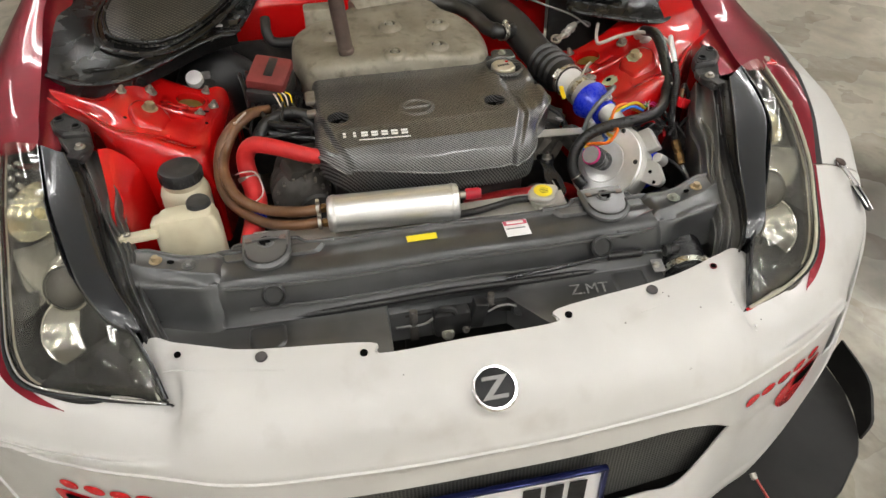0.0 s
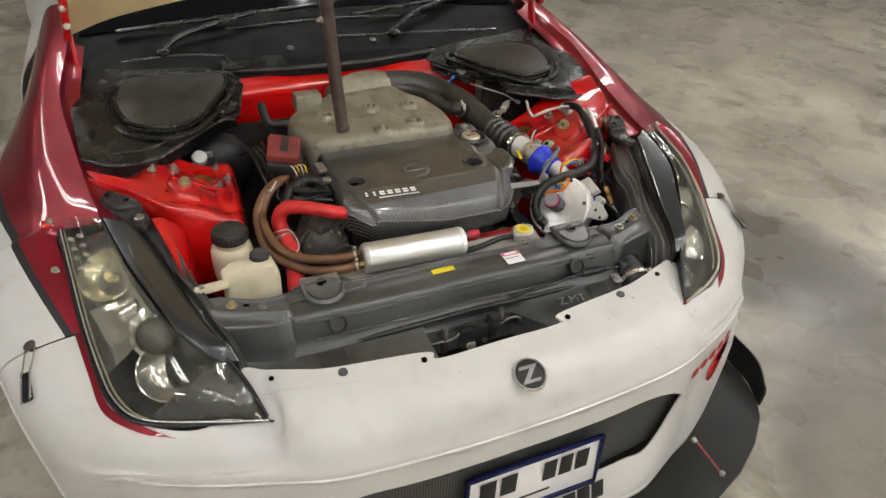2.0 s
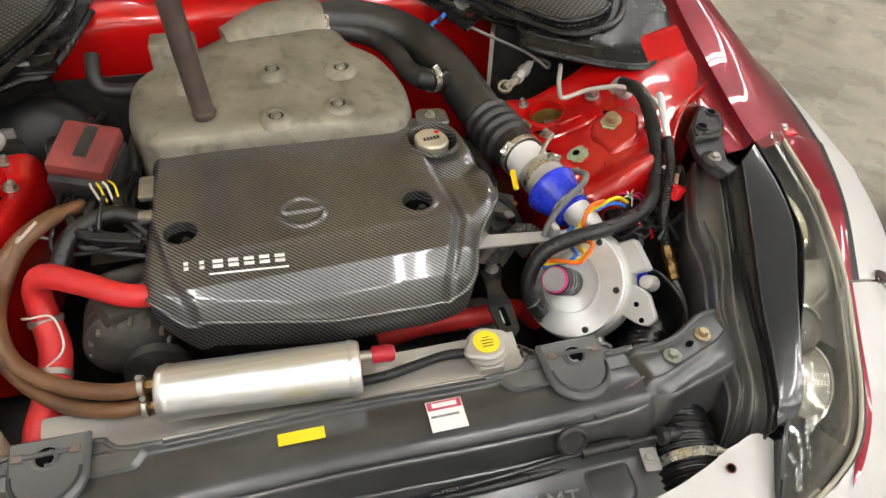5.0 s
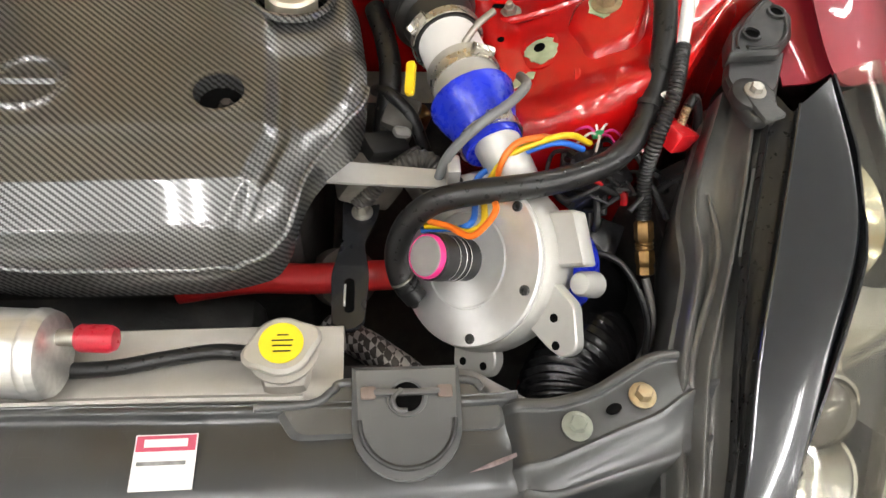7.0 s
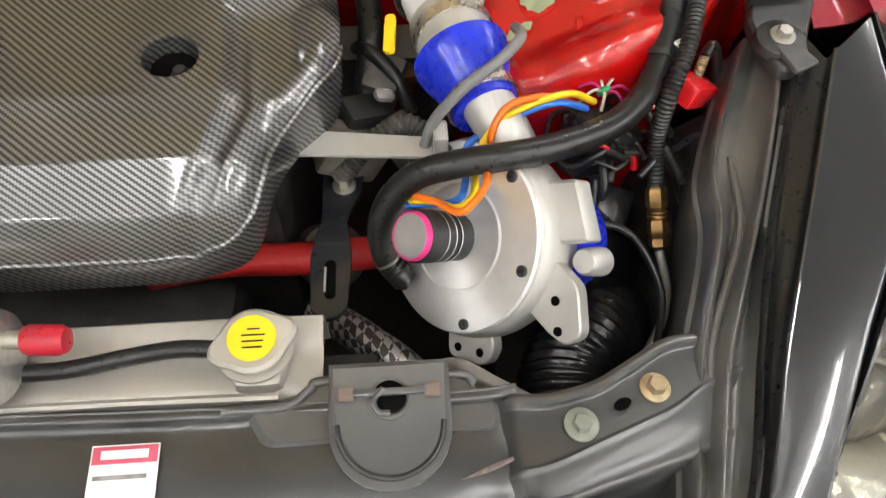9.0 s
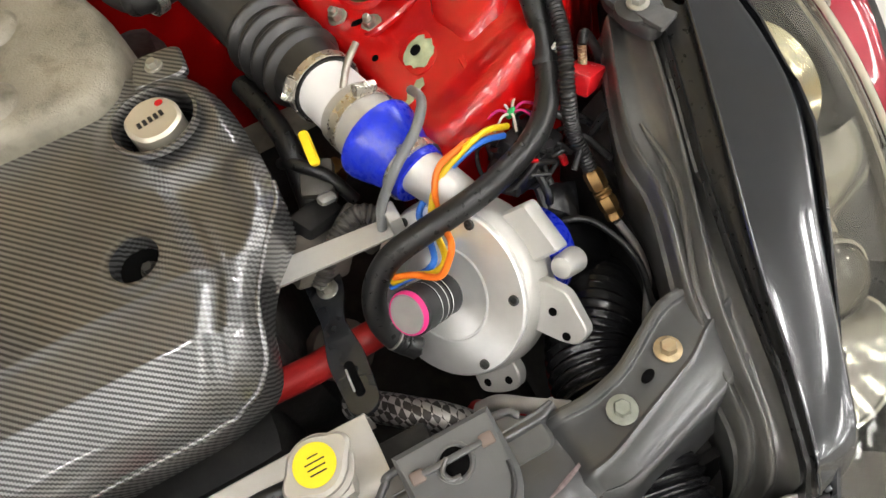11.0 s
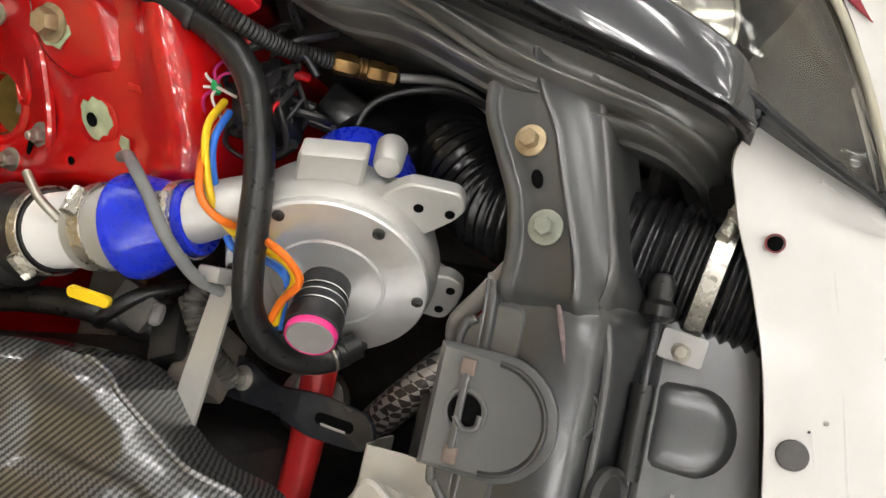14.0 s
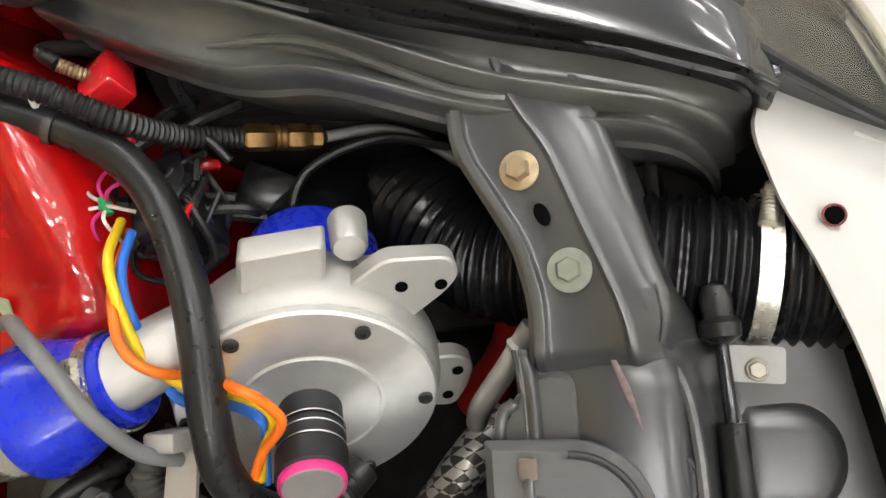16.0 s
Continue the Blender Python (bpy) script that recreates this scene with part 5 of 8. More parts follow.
# hood latch in the opening
latch = thing("hood_latch", "grimy black hood latch with worn metal parts in a dark recess", "latch", (0, 0.18, 0.47))
part("latch_plate", geo(box, (0.01, 0.215, 0.505), (0.21, 0.01, 0.1), 0.004), DARK, latch)
part("latch_body", geo(box, (-0.008, 0.2, 0.535), (0.07, 0.032, 0.055), 0.008), BLACKP, latch)
part("latch_body", geo(box, (0.042, 0.2, 0.545), (0.028, 0.03, 0.06), 0.007, pose(0, 0, 0, 0, 12, 0)), BLACKP, latch)
part("latch_claw", geo(tube, [(-0.035, 0.198, 0.565), (-0.025, 0.192, 0.575), (-0.008, 0.19, 0.57), (-0.002, 0.192, 0.555)], 0.006, 8, 16), BLACKP, latch)
part("latch_arm", geo(box, (0.085, 0.2, 0.548), (0.06, 0.006, 0.016), 0.003, pose(0, 0, 0, 0, 12, 0)), DARK, latch)
part("latch_knob", geo(lathe, [(0.013, 0), (0.014, 0.004), (0.012, 0.01), (0.001, 0.011)], (0.118, 0.194, 0.544), (0, -0.8, 0.5), 18), BLACKP, latch)
part("latch_spring", geo(tube, [(-0.078, 0.2, 0.535), (-0.078, 0.2, 0.572)], 0.006, 10, None, (0.005, 0.002)), GRIMY, latch)
part("latch_spring", geo(tube, [(0.066, 0.2, 0.56), (0.066, 0.2, 0.588)], 0.005, 10, None, (0.005, 0.002)), GRIMY, latch)
part("latch_post", geo(box, (-0.078, 0.2, 0.52), (0.016, 0.016, 0.035), 0.003), GRIMY, latch)
part("latch_bolt", geo(hexbolt, (-0.018, 0.182, 0.518), (0, -0.8, 0.5), 0.008, 0.008, 0.012), STEEL, latch)
part("latch_bolt", geo(hexbolt, (0.016, 0.182, 0.522), (0, -0.8, 0.5), 0.005, 0.005, 0.007), GRIMY, latch)
part("latch_wire", geo(tube, [(-0.11, 0.205, 0.53), (-0.09, 0.197, 0.538), (-0.06, 0.195, 0.54), (-0.04, 0.196, 0.552)], 0.0025, 8, 20), GREYPIPE, latch)
part("latch_wire", geo(tube, [(0.06, 0.19, 0.552), (0.075, 0.186, 0.565), (0.095, 0.186, 0.566), (0.112, 0.19, 0.554)], 0.0022, 8, 20), GREYPIPE, latch)
part("crash_beam", geo(box, (0, 0.24, 0.47), (1.0, 0.03, 0.1), 0.01), DARK, latch)


# ---- car: engine bay shell ----
TOWER = [
    [(0.425, 0.575, 0.5), (0.43, 0.575, 0.5), (0.47, 0.575, 0.5), (0.53, 0.58, 0.52), (0.6, 0.615, 0.55), (0.68, 0.715, 0.55), (0.75, 0.765, 0.55)],
    [(0.42, 0.585, 0.5), (0.43, 0.588, 0.668), (0.47, 0.588, 0.7), (0.53, 0.593, 0.735), (0.6, 0.625, 0.745), (0.68, 0.725, 0.752), (0.75, 0.775, 0.765)],
    [(0.41, 0.65, 0.5), (0.42, 0.65, 0.685), (0.47, 0.65, 0.71), (0.53, 0.65, 0.742), (0.6, 0.67, 0.753), (0.68, 0.745, 0.76), (0.75, 0.79, 0.772)],
    [(0.405, 0.72, 0.5), (0.415, 0.72, 0.688), (0.47, 0.72, 0.708), (0.53, 0.72, 0.748), (0.6, 0.73, 0.765), (0.68, 0.78, 0.772), (0.75, 0.815, 0.785)],
    [(0.395, 0.85, 0.5), (0.402, 0.85, 0.675), (0.47, 0.85, 0.69), (0.53, 0.85, 0.722), (0.6, 0.85, 0.765), (0.68, 0.85, 0.785), (0.75, 0.86, 0.8)],
    [(0.395, 0.925, 0.5), (0.402, 0.925, 0.672), (0.47, 0.925, 0.688), (0.54, 0.925, 0.722), (0.61, 0.925, 0.77), (0.68, 0.93, 0.79), (0.74, 0.93, 0.805)],
    [(0.395, 0.94, 0.48), (0.4, 0.945, 0.48), (0.47, 0.945, 0.48), (0.54, 0.945, 0.48), (0.61, 0.945, 0.48), (0.68, 0.945, 0.5), (0.735, 0.945, 0.5)],
]
for s in (-1, 1):
    low = 0.05 if s < 0 else 0.0  # the cowl lies lower over the far corner on the brake side
    rows = patch([[mir((x, y, z - (low if x > 0.65 and y > 0.84 else 0.0)), s) for x, y, z in r] for r in TOWER], 70, 70)
    hc = Vector((0.481 * s, 0.858, 0.699))
    g = geo(sheet, rows, 0.004)
    g.f = [f for f in g.f if min((Vector(g.v[q]) - hc).length for q in f) > 0.029]
    tw = part("strut_tower", g, RED, car, "bright red painted strut tower with bolts and chipped paint")
    up = Vector((-0.28 * s, -0.05, 1)).normalized()
    part("tower_opening", geo(lathe, [(0.0415, -0.003), (0.0405, 0.002), (0.036, 0.0045), (0.031, 0.0035), (0.0295, -0.002), (0.029, -0.012)], hc, up, 44, close=True), RED, tw, "rolled red rim of the strut opening")
    part("opening_cup", geo(lathe, [(0.0296, -0.004), (0.0294, -0.044), (0.031, -0.044), (0.031, -0.004)], hc, up, 36, close=True), GOLDIN, tw, "oily brown wall of the recess")
    # black disc paints the shade at the bottom of the opening
    part("opening_floor", geo(lathe, [(0.029, -0.042), (0.028, -0.041), (0.001, -0.041)], hc, up, 28), HOLE, tw, "black disc for the shade deep in the recess")
    part("strut_top", geo(box, hc + Vector((0.008 * s, -0.017, -0.023)), (0.03, 0.014, 0.034), 0.003), STEEL, tw, "grey edge of the strut mount")
    part("strut_nut", geo(hexbolt, hc + Vector((0.008 * s, -0.01, -0.012)), (0, 1, 0.2), 0.003, 0.003, 0.005), STEEL, tw)
    for bx, by, bz, r, h, w in ((0.557, 0.832, 0.743, 0.0098, 0.011, 0.0155), (0.448, 0.894, 0.7, 0.0068, 0.008, 0.0108), (0.429, 0.828, 0.695, 0.0085, 0.009, 0.0115), (0.456, 0.79, 0.698, 0.0078, 0.008, 0.0125), (0.606, 0.8, 0.768, 0.007, 0.007, 0.011)):
        b = part("tower_bolt", geo(hexbolt, (bx * s, by, bz), up, r, h, w), STEEL, tw, "dull zinc nut on its washer")
        part("stud", geo(lathe, [(0.0042, 0), (0.0042, 0.006), (0.003, 0.007)], Vector((bx * s, by, bz)) + up * (h + 0.001), up, 12), STEEL, b)
    pad = rounded([(0.562, 0.672), (0.516, 0.66), (0.504, 0.716), (0.52, 0.752), (0.566, 0.758), (0.58, 0.715)], 0.014)
    slope = lambda x, y: 0.751 + 0.5 * (abs(x) - 0.541) - 0.007 * (y - 0.725)
    part("raised_pad", geo(dome, [(x * s, y) for x, y in pad], [(1.16, -0.01), (1.05, 0.0005), (0.97, 0.0045), (0.85, 0.0062), (0.5, 0.0066), (0.02, 0.0066)], (0.54 * s, 0.715), slope), RED, tw, "raised pressed seat of a bolt", 80)
    random.seed(31)
    plate = [((0.0175 + 0.0045 * random.random()) * math.cos(2 * math.pi * k / 16), (0.0175 + 0.0045 * random.random()) * math.sin(2 * math.pi * k / 16)) for k in range(16)]
    pb = part("bare_patch", geo(slab, plate, 0.0014, mir((0.5414, 0.725, 0.7572), s), up), GREENP if s > 0 else RED, tw, "bare patch round the bolt")
    part("tower_bolt", geo(hexbolt, mir((0.5414, 0.725, 0.7588), s), up, 0.0112, 0.012, 0.0165), RUSTZ, pb, "yellowed zinc bolt")
    if s > 0:
        flake = [((0.0135 + 0.006 * random.random()) * math.cos(2 * math.pi * k / 20), (0.0165 + 0.006 * random.random()) * math.sin(2 * math.pi * k / 20)) for k in range(20)]
        part("patch_seat", geo(lathe, [(0.0285, -0.006), (0.026, 0.0012), (0.022, 0.0022), (0.001, 0.0024)], mir((0.476, 0.7016, 0.714), s), (-0.5 * s, 0.02, 1), 30), RED, tw)
        ch = part("bare_patch", geo(slab, flake, 0.0012, mir((0.476, 0.7006, 0.7162), s), (-0.5 * s, 0.02, 1)), GREENP, tw, "chip of bare pale green primer")
        part("patch_hole", geo(lathe, [(0.0062, 0), (0.0062, 0.001), (0.001, 0.001)], mir((0.474, 0.7045, 0.717), s), (-0.5 * s, 0.02, 1), 18), HOLE, ch)
        flake = [(-0.018, -0.003), (-0.008, -0.006), (0.002, -0.004), (0.012, -0.0075), (0.019, -0.001), (0.014, 0.004), (0.004, 0.003), (-0.006, 0.006), (-0.015, 0.003)]
        part("bare_patch", geo(slab, flake, 0.0012, mir((0.4485, 0.661, 0.7085), s), (-0.25 * s, 0.02, 1), (0.85, 0.5 * s, 0.2)), GREENP, tw)
    # pressed steps of the sheet metal and the slot beside a nut
    part("pressed_ridge", geo(tube, [mir(p, s) for p in ((0.5, 0.61, 0.719), (0.505, 0.655, 0.726))], 0.006, 8, 24), RED, tw)
    part("pressed_step", geo(tube, [mir(p, s) for p in ((0.536, 0.772, 0.741), (0.523, 0.764, 0.735), (0.485, 0.769, 0.714), (0.45, 0.774, 0.6995), (0.436, 0.79, 0.692))], [0.002, 0.0045, 0.005, 0.0045, 0.002], 8, 40), RED, tw)
    part("pressed_step", geo(tube, [mir(p, s) for p in ((0.517, 0.79, 0.733), (0.5, 0.795, 0.722), (0.485, 0.8, 0.713), (0.483, 0.812, 0.711), (0.496, 0.816, 0.717))], [0.001, 0.003, 0.0034, 0.003, 0.001], 8, 40), RED, tw)
    part("slot_hole", geo(slab, rounded([(-0.004, -0.012), (0.004, -0.01), (0.004, 0.01), (-0.004, 0.012)], 0.003), 0.001, mir((0.4475, 0.8035, 0.6972), s), (-0.1 * s, 0.1, 1), (0.2, 1, 0)), HOLE, tw)
    part("paint_dot", geo(lathe, [(0.0045, 0), (0.004, 0.0008), (0.001, 0.001)], mir((0.551, 0.755, 0.753), s), up, 14), PAPER, tw, "pale dab of paint")
    for bx, by, bz in ((0.4366, 0.73, 0.7068), (0.55, 0.7674, 0.749), (0.585, 0.69, 0.762), (0.41, 0.72, 0.66)):
        part("panel_hole", geo(lathe, [(0.004, 0), (0.004, 0.001), (0.001, 0.001)], mir((bx, by, bz), s), (-0.4 * s, 0, 1), 14), HOLE, tw)
    # added dark wall and floor stand in for the shade under the cowl
    part("shade_wall", geo(box, ((0.57 if s < 0 else 0.6) * s, 1.07, 0.62), (0.36 if s < 0 else 0.31, 0.012, 0.34), 0.003), DARK, car, "dark panel for the shade deep under the cowl")
    part("shade_floor", geo(box, (0.57 * s, 1.0, 0.5), (0.36, 0.14, 0.012), 0.003), DARK, car)
# left apron in front of the tower
ap = [[(-0.63, 0.6, 0.748), (-0.605, 0.5, 0.715), (-0.59, 0.42, 0.69)], [(-0.6, 0.6, 0.74), (-0.585, 0.5, 0.7), (-0.575, 0.42, 0.67)], [(-0.56, 0.6, 0.68), (-0.56, 0.5, 0.64), (-0.56, 0.42, 0.61)], [(-0.54, 0.6, 0.5), (-0.545, 0.5, 0.48), (-0.55, 0.42, 0.45)]]
part("inner_apron", geo(sheet, patch(ap, 14, 14), 0.004), RED, car, "bright red inner apron panel")
ap = [[mir(p, -1) for p in r] for r in ap]
part("inner_apron", geo(sheet, patch([[(x + 0.02, y, z - 0.09) for x, y, z in r] for r in ap], 14, 14), 0.004), DARK, car, "dark inner apron panel")
fw = [[(x, y, z) for x in (-0.42, -0.2, 0, 0.2, 0.47)] for y, z in ((1.16, 0.3), (1.165, 0.6), (1.17, 0.76), (1.18, 0.8), (1.22, 0.82))]
part("firewall", geo(sheet, patch(fw, 16, 16), 0.004), RED, car, "bright red painted firewall")
# added dark sheet: paints the cowl's shade over the lower red firewall
part("firewall_shade", geo(sheet, patch([[(x, y, z) for x in (-0.42, -0.3, -0.2, 0, 0.15)] for y, z in ((1.06, 0.35), (1.07, 0.6), (1.08, 0.735))], 8, 14), 0.006), DARK, car, "dark sheet for the shade on the lower firewall")
# unseen plane, added so the depth of the bay stays dark
part("dark_bay_floor", geo(box, (0, 0.7, 0.18), (1.5, 1.0, 0.012), 0.002), DARK, car, "unseen dark plane added far below the engine")
for s in (-1, 1):
    part("frame_rail", geo(box, (0.47 * s, 0.75, 0.4), (0.09, 0.95, 0.12), 0.012), DARK, car)
    part("side_baffle", geo(box, (0.6 * s, 0.52, 0.42), (0.01, 0.4, 0.4), 0.002), DARK, car)
part("front_baffle", geo(box, (0, 0.26, 0.36), (1.1, 0.01, 0.36), 0.002), DARK, car)

# cowl
COWL = [
    [(0.755, 0.93, 0.805), (0.68, 0.86, 0.785), (0.6, 0.835, 0.785), (0.52, 0.885, 0.795), (0.455, 0.945, 0.8), (0.4, 0.99, 0.8), (0.362, 1.01, 0.8)],
    [(0.765, 1.0, 0.83), (0.69, 0.93, 0.815), (0.61, 0.905, 0.81), (0.53, 0.94, 0.815), (0.465, 0.99, 0.82), (0.4, 1.03, 0.82), (0.35, 1.05, 0.812)],
    [(0.765, 1.08, 0.845), (0.7, 1.05, 0.835), (0.62, 1.03, 0.826), (0.54, 1.03, 0.826), (0.47, 1.05, 0.828), (0.4, 1.08, 0.83), (0.33, 1.1, 0.815)],
    [(0.76, 1.2, 0.86), (0.7, 1.18, 0.852), (0.62, 1.17, 0.845), (0.54, 1.16, 0.842), (0.46, 1.17, 0.842), (0.38, 1.18, 0.84), (0.31, 1.2, 0.822)],
    [(0.75, 1.3, 0.875), (0.7, 1.29, 0.87), (0.62, 1.27, 0.865), (0.54, 1.26, 0.862), (0.46, 1.25, 0.86), (0.38, 1.25, 0.85), (0.3, 1.25, 0.828)],
]
for s in (-1, 1):
    if s < 0:  # the cover over the brake cylinder reaches further forward at the fender
        COWL[0][0], COWL[0][1] = (0.755, 0.85, 0.806), (0.685, 0.826, 0.788)
    else:
        COWL[0][0], COWL[0][1] = (0.755, 0.93, 0.805), (0.68, 0.86, 0.785)
        COWL[0][2:] = (0.6, 0.862, 0.79), (0.535, 0.898, 0.793), (0.464, 0.955, 0.795), (0.474, 1.01, 0.803), (0.415, 1.08, 0.8)
        COWL[1][3:] = (0.545, 0.95, 0.815), (0.485, 0.995, 0.82), (0.45, 1.055, 0.82), (0.38, 1.115, 0.812)
        COWL[2][5:] = (0.41, 1.11, 0.83), (0.345, 1.15, 0.815)
    cw = part("cowl_side_panel", geo(sheet, patch([[mir(p, s) for p in r] for r in COWL], 40, 46), 0.006), COWLP, car, "dusty black plastic cowl side cover")
    part("cowl_lip", geo(tube, [mir((x, y - 0.004, z - 0.004), s) for x, y, z in COWL[0]] + [mir((0.31, 1.19, 0.812), s)], 0.0085, 10, 50, flat=0.8), COWLP, cw, "rolled front edge")
    part("cowl_groove", geo(tube, [mir((x, y + 0.03, z + 0.011), s) for x, y, z in COWL[0][1:]], 0.004, 8, 50), COWLP, cw)
    skirt = [[mir((x, y - 0.006, z - d), s) for x, y, z in COWL[0]] for d in ((0.002, 0.018, 0.036) if s < 0 else (0.002, 0.006, 0.011))]
    part("cowl_skirt", geo(sheet, patch(skirt, 6, 46), 0.004), COWLP, cw, "folded front skirt of the cowl cover")
    out = [(0.629, 1.197), (0.549, 1.209), (0.443, 1.196), (0.35, 1.178), (0.364, 1.106), (0.431, 0.987), (0.491, 0.922), (0.549, 0.908), (0.635, 0.947), (0.66, 1.043), (0.656, 1.12)] if s < 0 else [(0.36, 1.151), (0.454, 1.192), (0.609, 1.2), (0.682, 1.145), (0.668, 1.032), (0.624, 0.969), (0.534, 0.95), (0.439, 1.039)]
    ring = [(x * s, y) for x, y in rounded(out, 0.035, 4)]
    pc = (0.52, 1.08)
    zf = lambda x, y: 0.12 * (y - 1.055)
    part("perforated_panel", geo(dome, ring, [(1.0, 0.83), (0.99, 0.842), (0.95, 0.845), (0.6, 0.847), (0.02, 0.848)], (pc[0] * s, pc[1]), zf), COWLMESH, cw, "rounded panel of fine perforated mesh")
    part("panel_rim", geo(tube, [(x, y, 0.842 + zf(x, y)) for x, y in ring + ring[:1]], 0.0065, 10, 160), COWLP, cw)
    wide = [((pc[0] + (abs(x) - pc[0]) * 1.16) * s, pc[1] + (y - pc[1]) * 1.2) for x, y in ring]
    part("panel_ridge", geo(tube, [(x, y, 0.832 + zf(x, y)) for x, y in wide + wide[:1]], 0.008, 10, 160, flat=0.7), COWLP, cw)
    tabx = [(-0.02, -0.018), (0.04, -0.018), (0.04, 0.018), (-0.02, 0.018)] if s < 0 else [(0.365, 1.012), (0.413, 1.07), (0.425, 1.15), (0.32, 1.2), (0.298, 1.2), (0.326, 1.13)]
    tab = part("cowl_tab", geo(slab, rounded(tabx, 0.005), 0.005, (-0.39, 1.005, 0.8) if s < 0 else (0, 0, 0.797), bev=0.002), COWLP, cw, "flat tab with a plug and a bare hole")
    hx, hy, kx, ky = (-0.398, 0.995, -0.404, 1.02) if s < 0 else (0.388, 1.073, 0.383, 1.112)
    part("tab_hole", geo(lathe, [(0.0052, 0), (0.0052, 0.0008), (0.001, 0.0008)], (hx, hy, 0.8025), (0, 0, 1), 14), CANDY, tab)
    part("tab_plug", geo(box, (kx, ky, 0.806), (0.02, 0.03, 0.012), 0.003, pose(0, 0, 0, 0, 0, 20)), GREYPIPE, tab, "pale grey plug")
CEN = [[(x, 1.2 + 0.035 * (x / 0.3) ** 2 + dy, z) for x in (-0.33, -0.22, -0.1, 0, 0.1, 0.22, 0.33)] for dy, z in ((0.0, 0.815), (0.005, 0.833), (0.03, 0.838), (0.09, 0.842))]
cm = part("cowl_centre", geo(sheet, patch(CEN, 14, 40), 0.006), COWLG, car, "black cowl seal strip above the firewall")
part("cowl_seal", geo(tube, [(x, 1.205 + 0.035 * (x / 0.3) ** 2, 0.836) for x in (-0.33, -0.2, -0.1, 0, 0.1, 0.2, 0.33)], 0.009, 10, 40), RUBBER, cm)
GR = [[(x * w, y - 0.09 * (x * w) ** 2, z) for x in (-1, -0.66, -0.33, 0, 0.33, 0.66, 1)] for w, y, z in ((0.74, 1.29, 0.838), (0.75, 1.37, 0.87), (0.75, 1.45, 0.9), (0.75, 1.52, 0.925))]
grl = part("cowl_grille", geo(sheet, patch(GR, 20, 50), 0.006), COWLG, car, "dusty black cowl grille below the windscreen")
for pts in ([(-0.72, 1.32, 0.86), (-0.5, 1.34, 0.866), (-0.34, 1.33, 0.858), (-0.33, 1.26, 0.85)], [(0.72, 1.32, 0.86), (0.5, 1.34, 0.866), (0.3, 1.36, 0.868), (0.05, 1.375, 0.872)], [(-0.3, 1.45, 0.902), (-0.1, 1.46, 0.906), (0.1, 1.46, 0.906), (0.3, 1.45, 0.902)]):
    part("cowl_seam", geo(tube, pts, 0.005, 8, 40), COWLP, grl)
for x, y, z in ((-0.12, 1.33, 0.861), (0.16, 1.34, 0.862), (-0.5, 1.36, 0.868), (0.5, 1.36, 0.868)):
    part("cowl_clip", geo(lathe, [(0.011, 0), (0.011, 0.003), (0.006, 0.005), (0.001, 0.005)], (x, y, z), (0, -0.35, 1), 18), GREYP, grl)
for i in range(11):
    y = 1.212 + 0.0085 * i
    part("grille_slat", geo(box, (-0.25, y + 0.018, 0.845 + 0.02 * (y - 1.2)), (0.19, 0.0035, 0.008), 0.001, pose(0, 0, 0, 20, 0, -4)), COWLP, grl)
for x0, x1 in ((-0.62, 0.02), (0.12, 0.66)):
    wp = part("wiper", geo(tube, [(x0, 1.43, 0.925), ((x0 + x1) / 2, 1.47, 0.935), (x1, 1.5, 0.945)], 0.007, 8, 20), COWLP, car, "black wiper arm and blade")
    part("wiper_arm", geo(tube, [(x0 + 0.12, 1.36, 0.885), (x0 + 0.2, 1.4, 0.915), ((x0 + x1) / 2 + 0.1, 1.47, 0.945)], 0.009, 8, 20), COWLP, wp)
    part("wiper_pivot", geo(lathe, [(0.02, 0), (0.02, 0.012), (0.012, 0.018), (0.001, 0.018)], (x0 + 0.12, 1.355, 0.87), (0, -0.3, 1), 18), COWLP, wp)
SCR = [[(x * w, y - 0.16 * (x * w) ** 2, z) for x in (-1, -0.66, -0.33, 0, 0.33, 0.66, 1)] for w, y, z in ((0.72, 1.52, 0.92), (0.68, 1.85, 1.1), (0.62, 2.2, 1.27), (0.58, 2.4, 1.33))]
part("windscreen", geo(sheet, patch(SCR, 16, 30), 0.005), SCREEN, car, "dark windscreen reflecting the ceiling lights")
RF = [[(x * w, y, z - 0.06 * x * x) for x in (-1, -0.5, 0, 0.5, 1)] for w, y, z in ((0.58, 2.4, 1.333), (0.57, 2.8, 1.32), (0.56, 3.2, 1.2), (0.6, 3.7, 0.98), (0.7, 4.05, 0.9), (0.75, 4.1, 0.3))]
part("roof", geo(sheet, patch(RF, 26, 16), 0.005), CANDY, car, "candy red roof and tail")
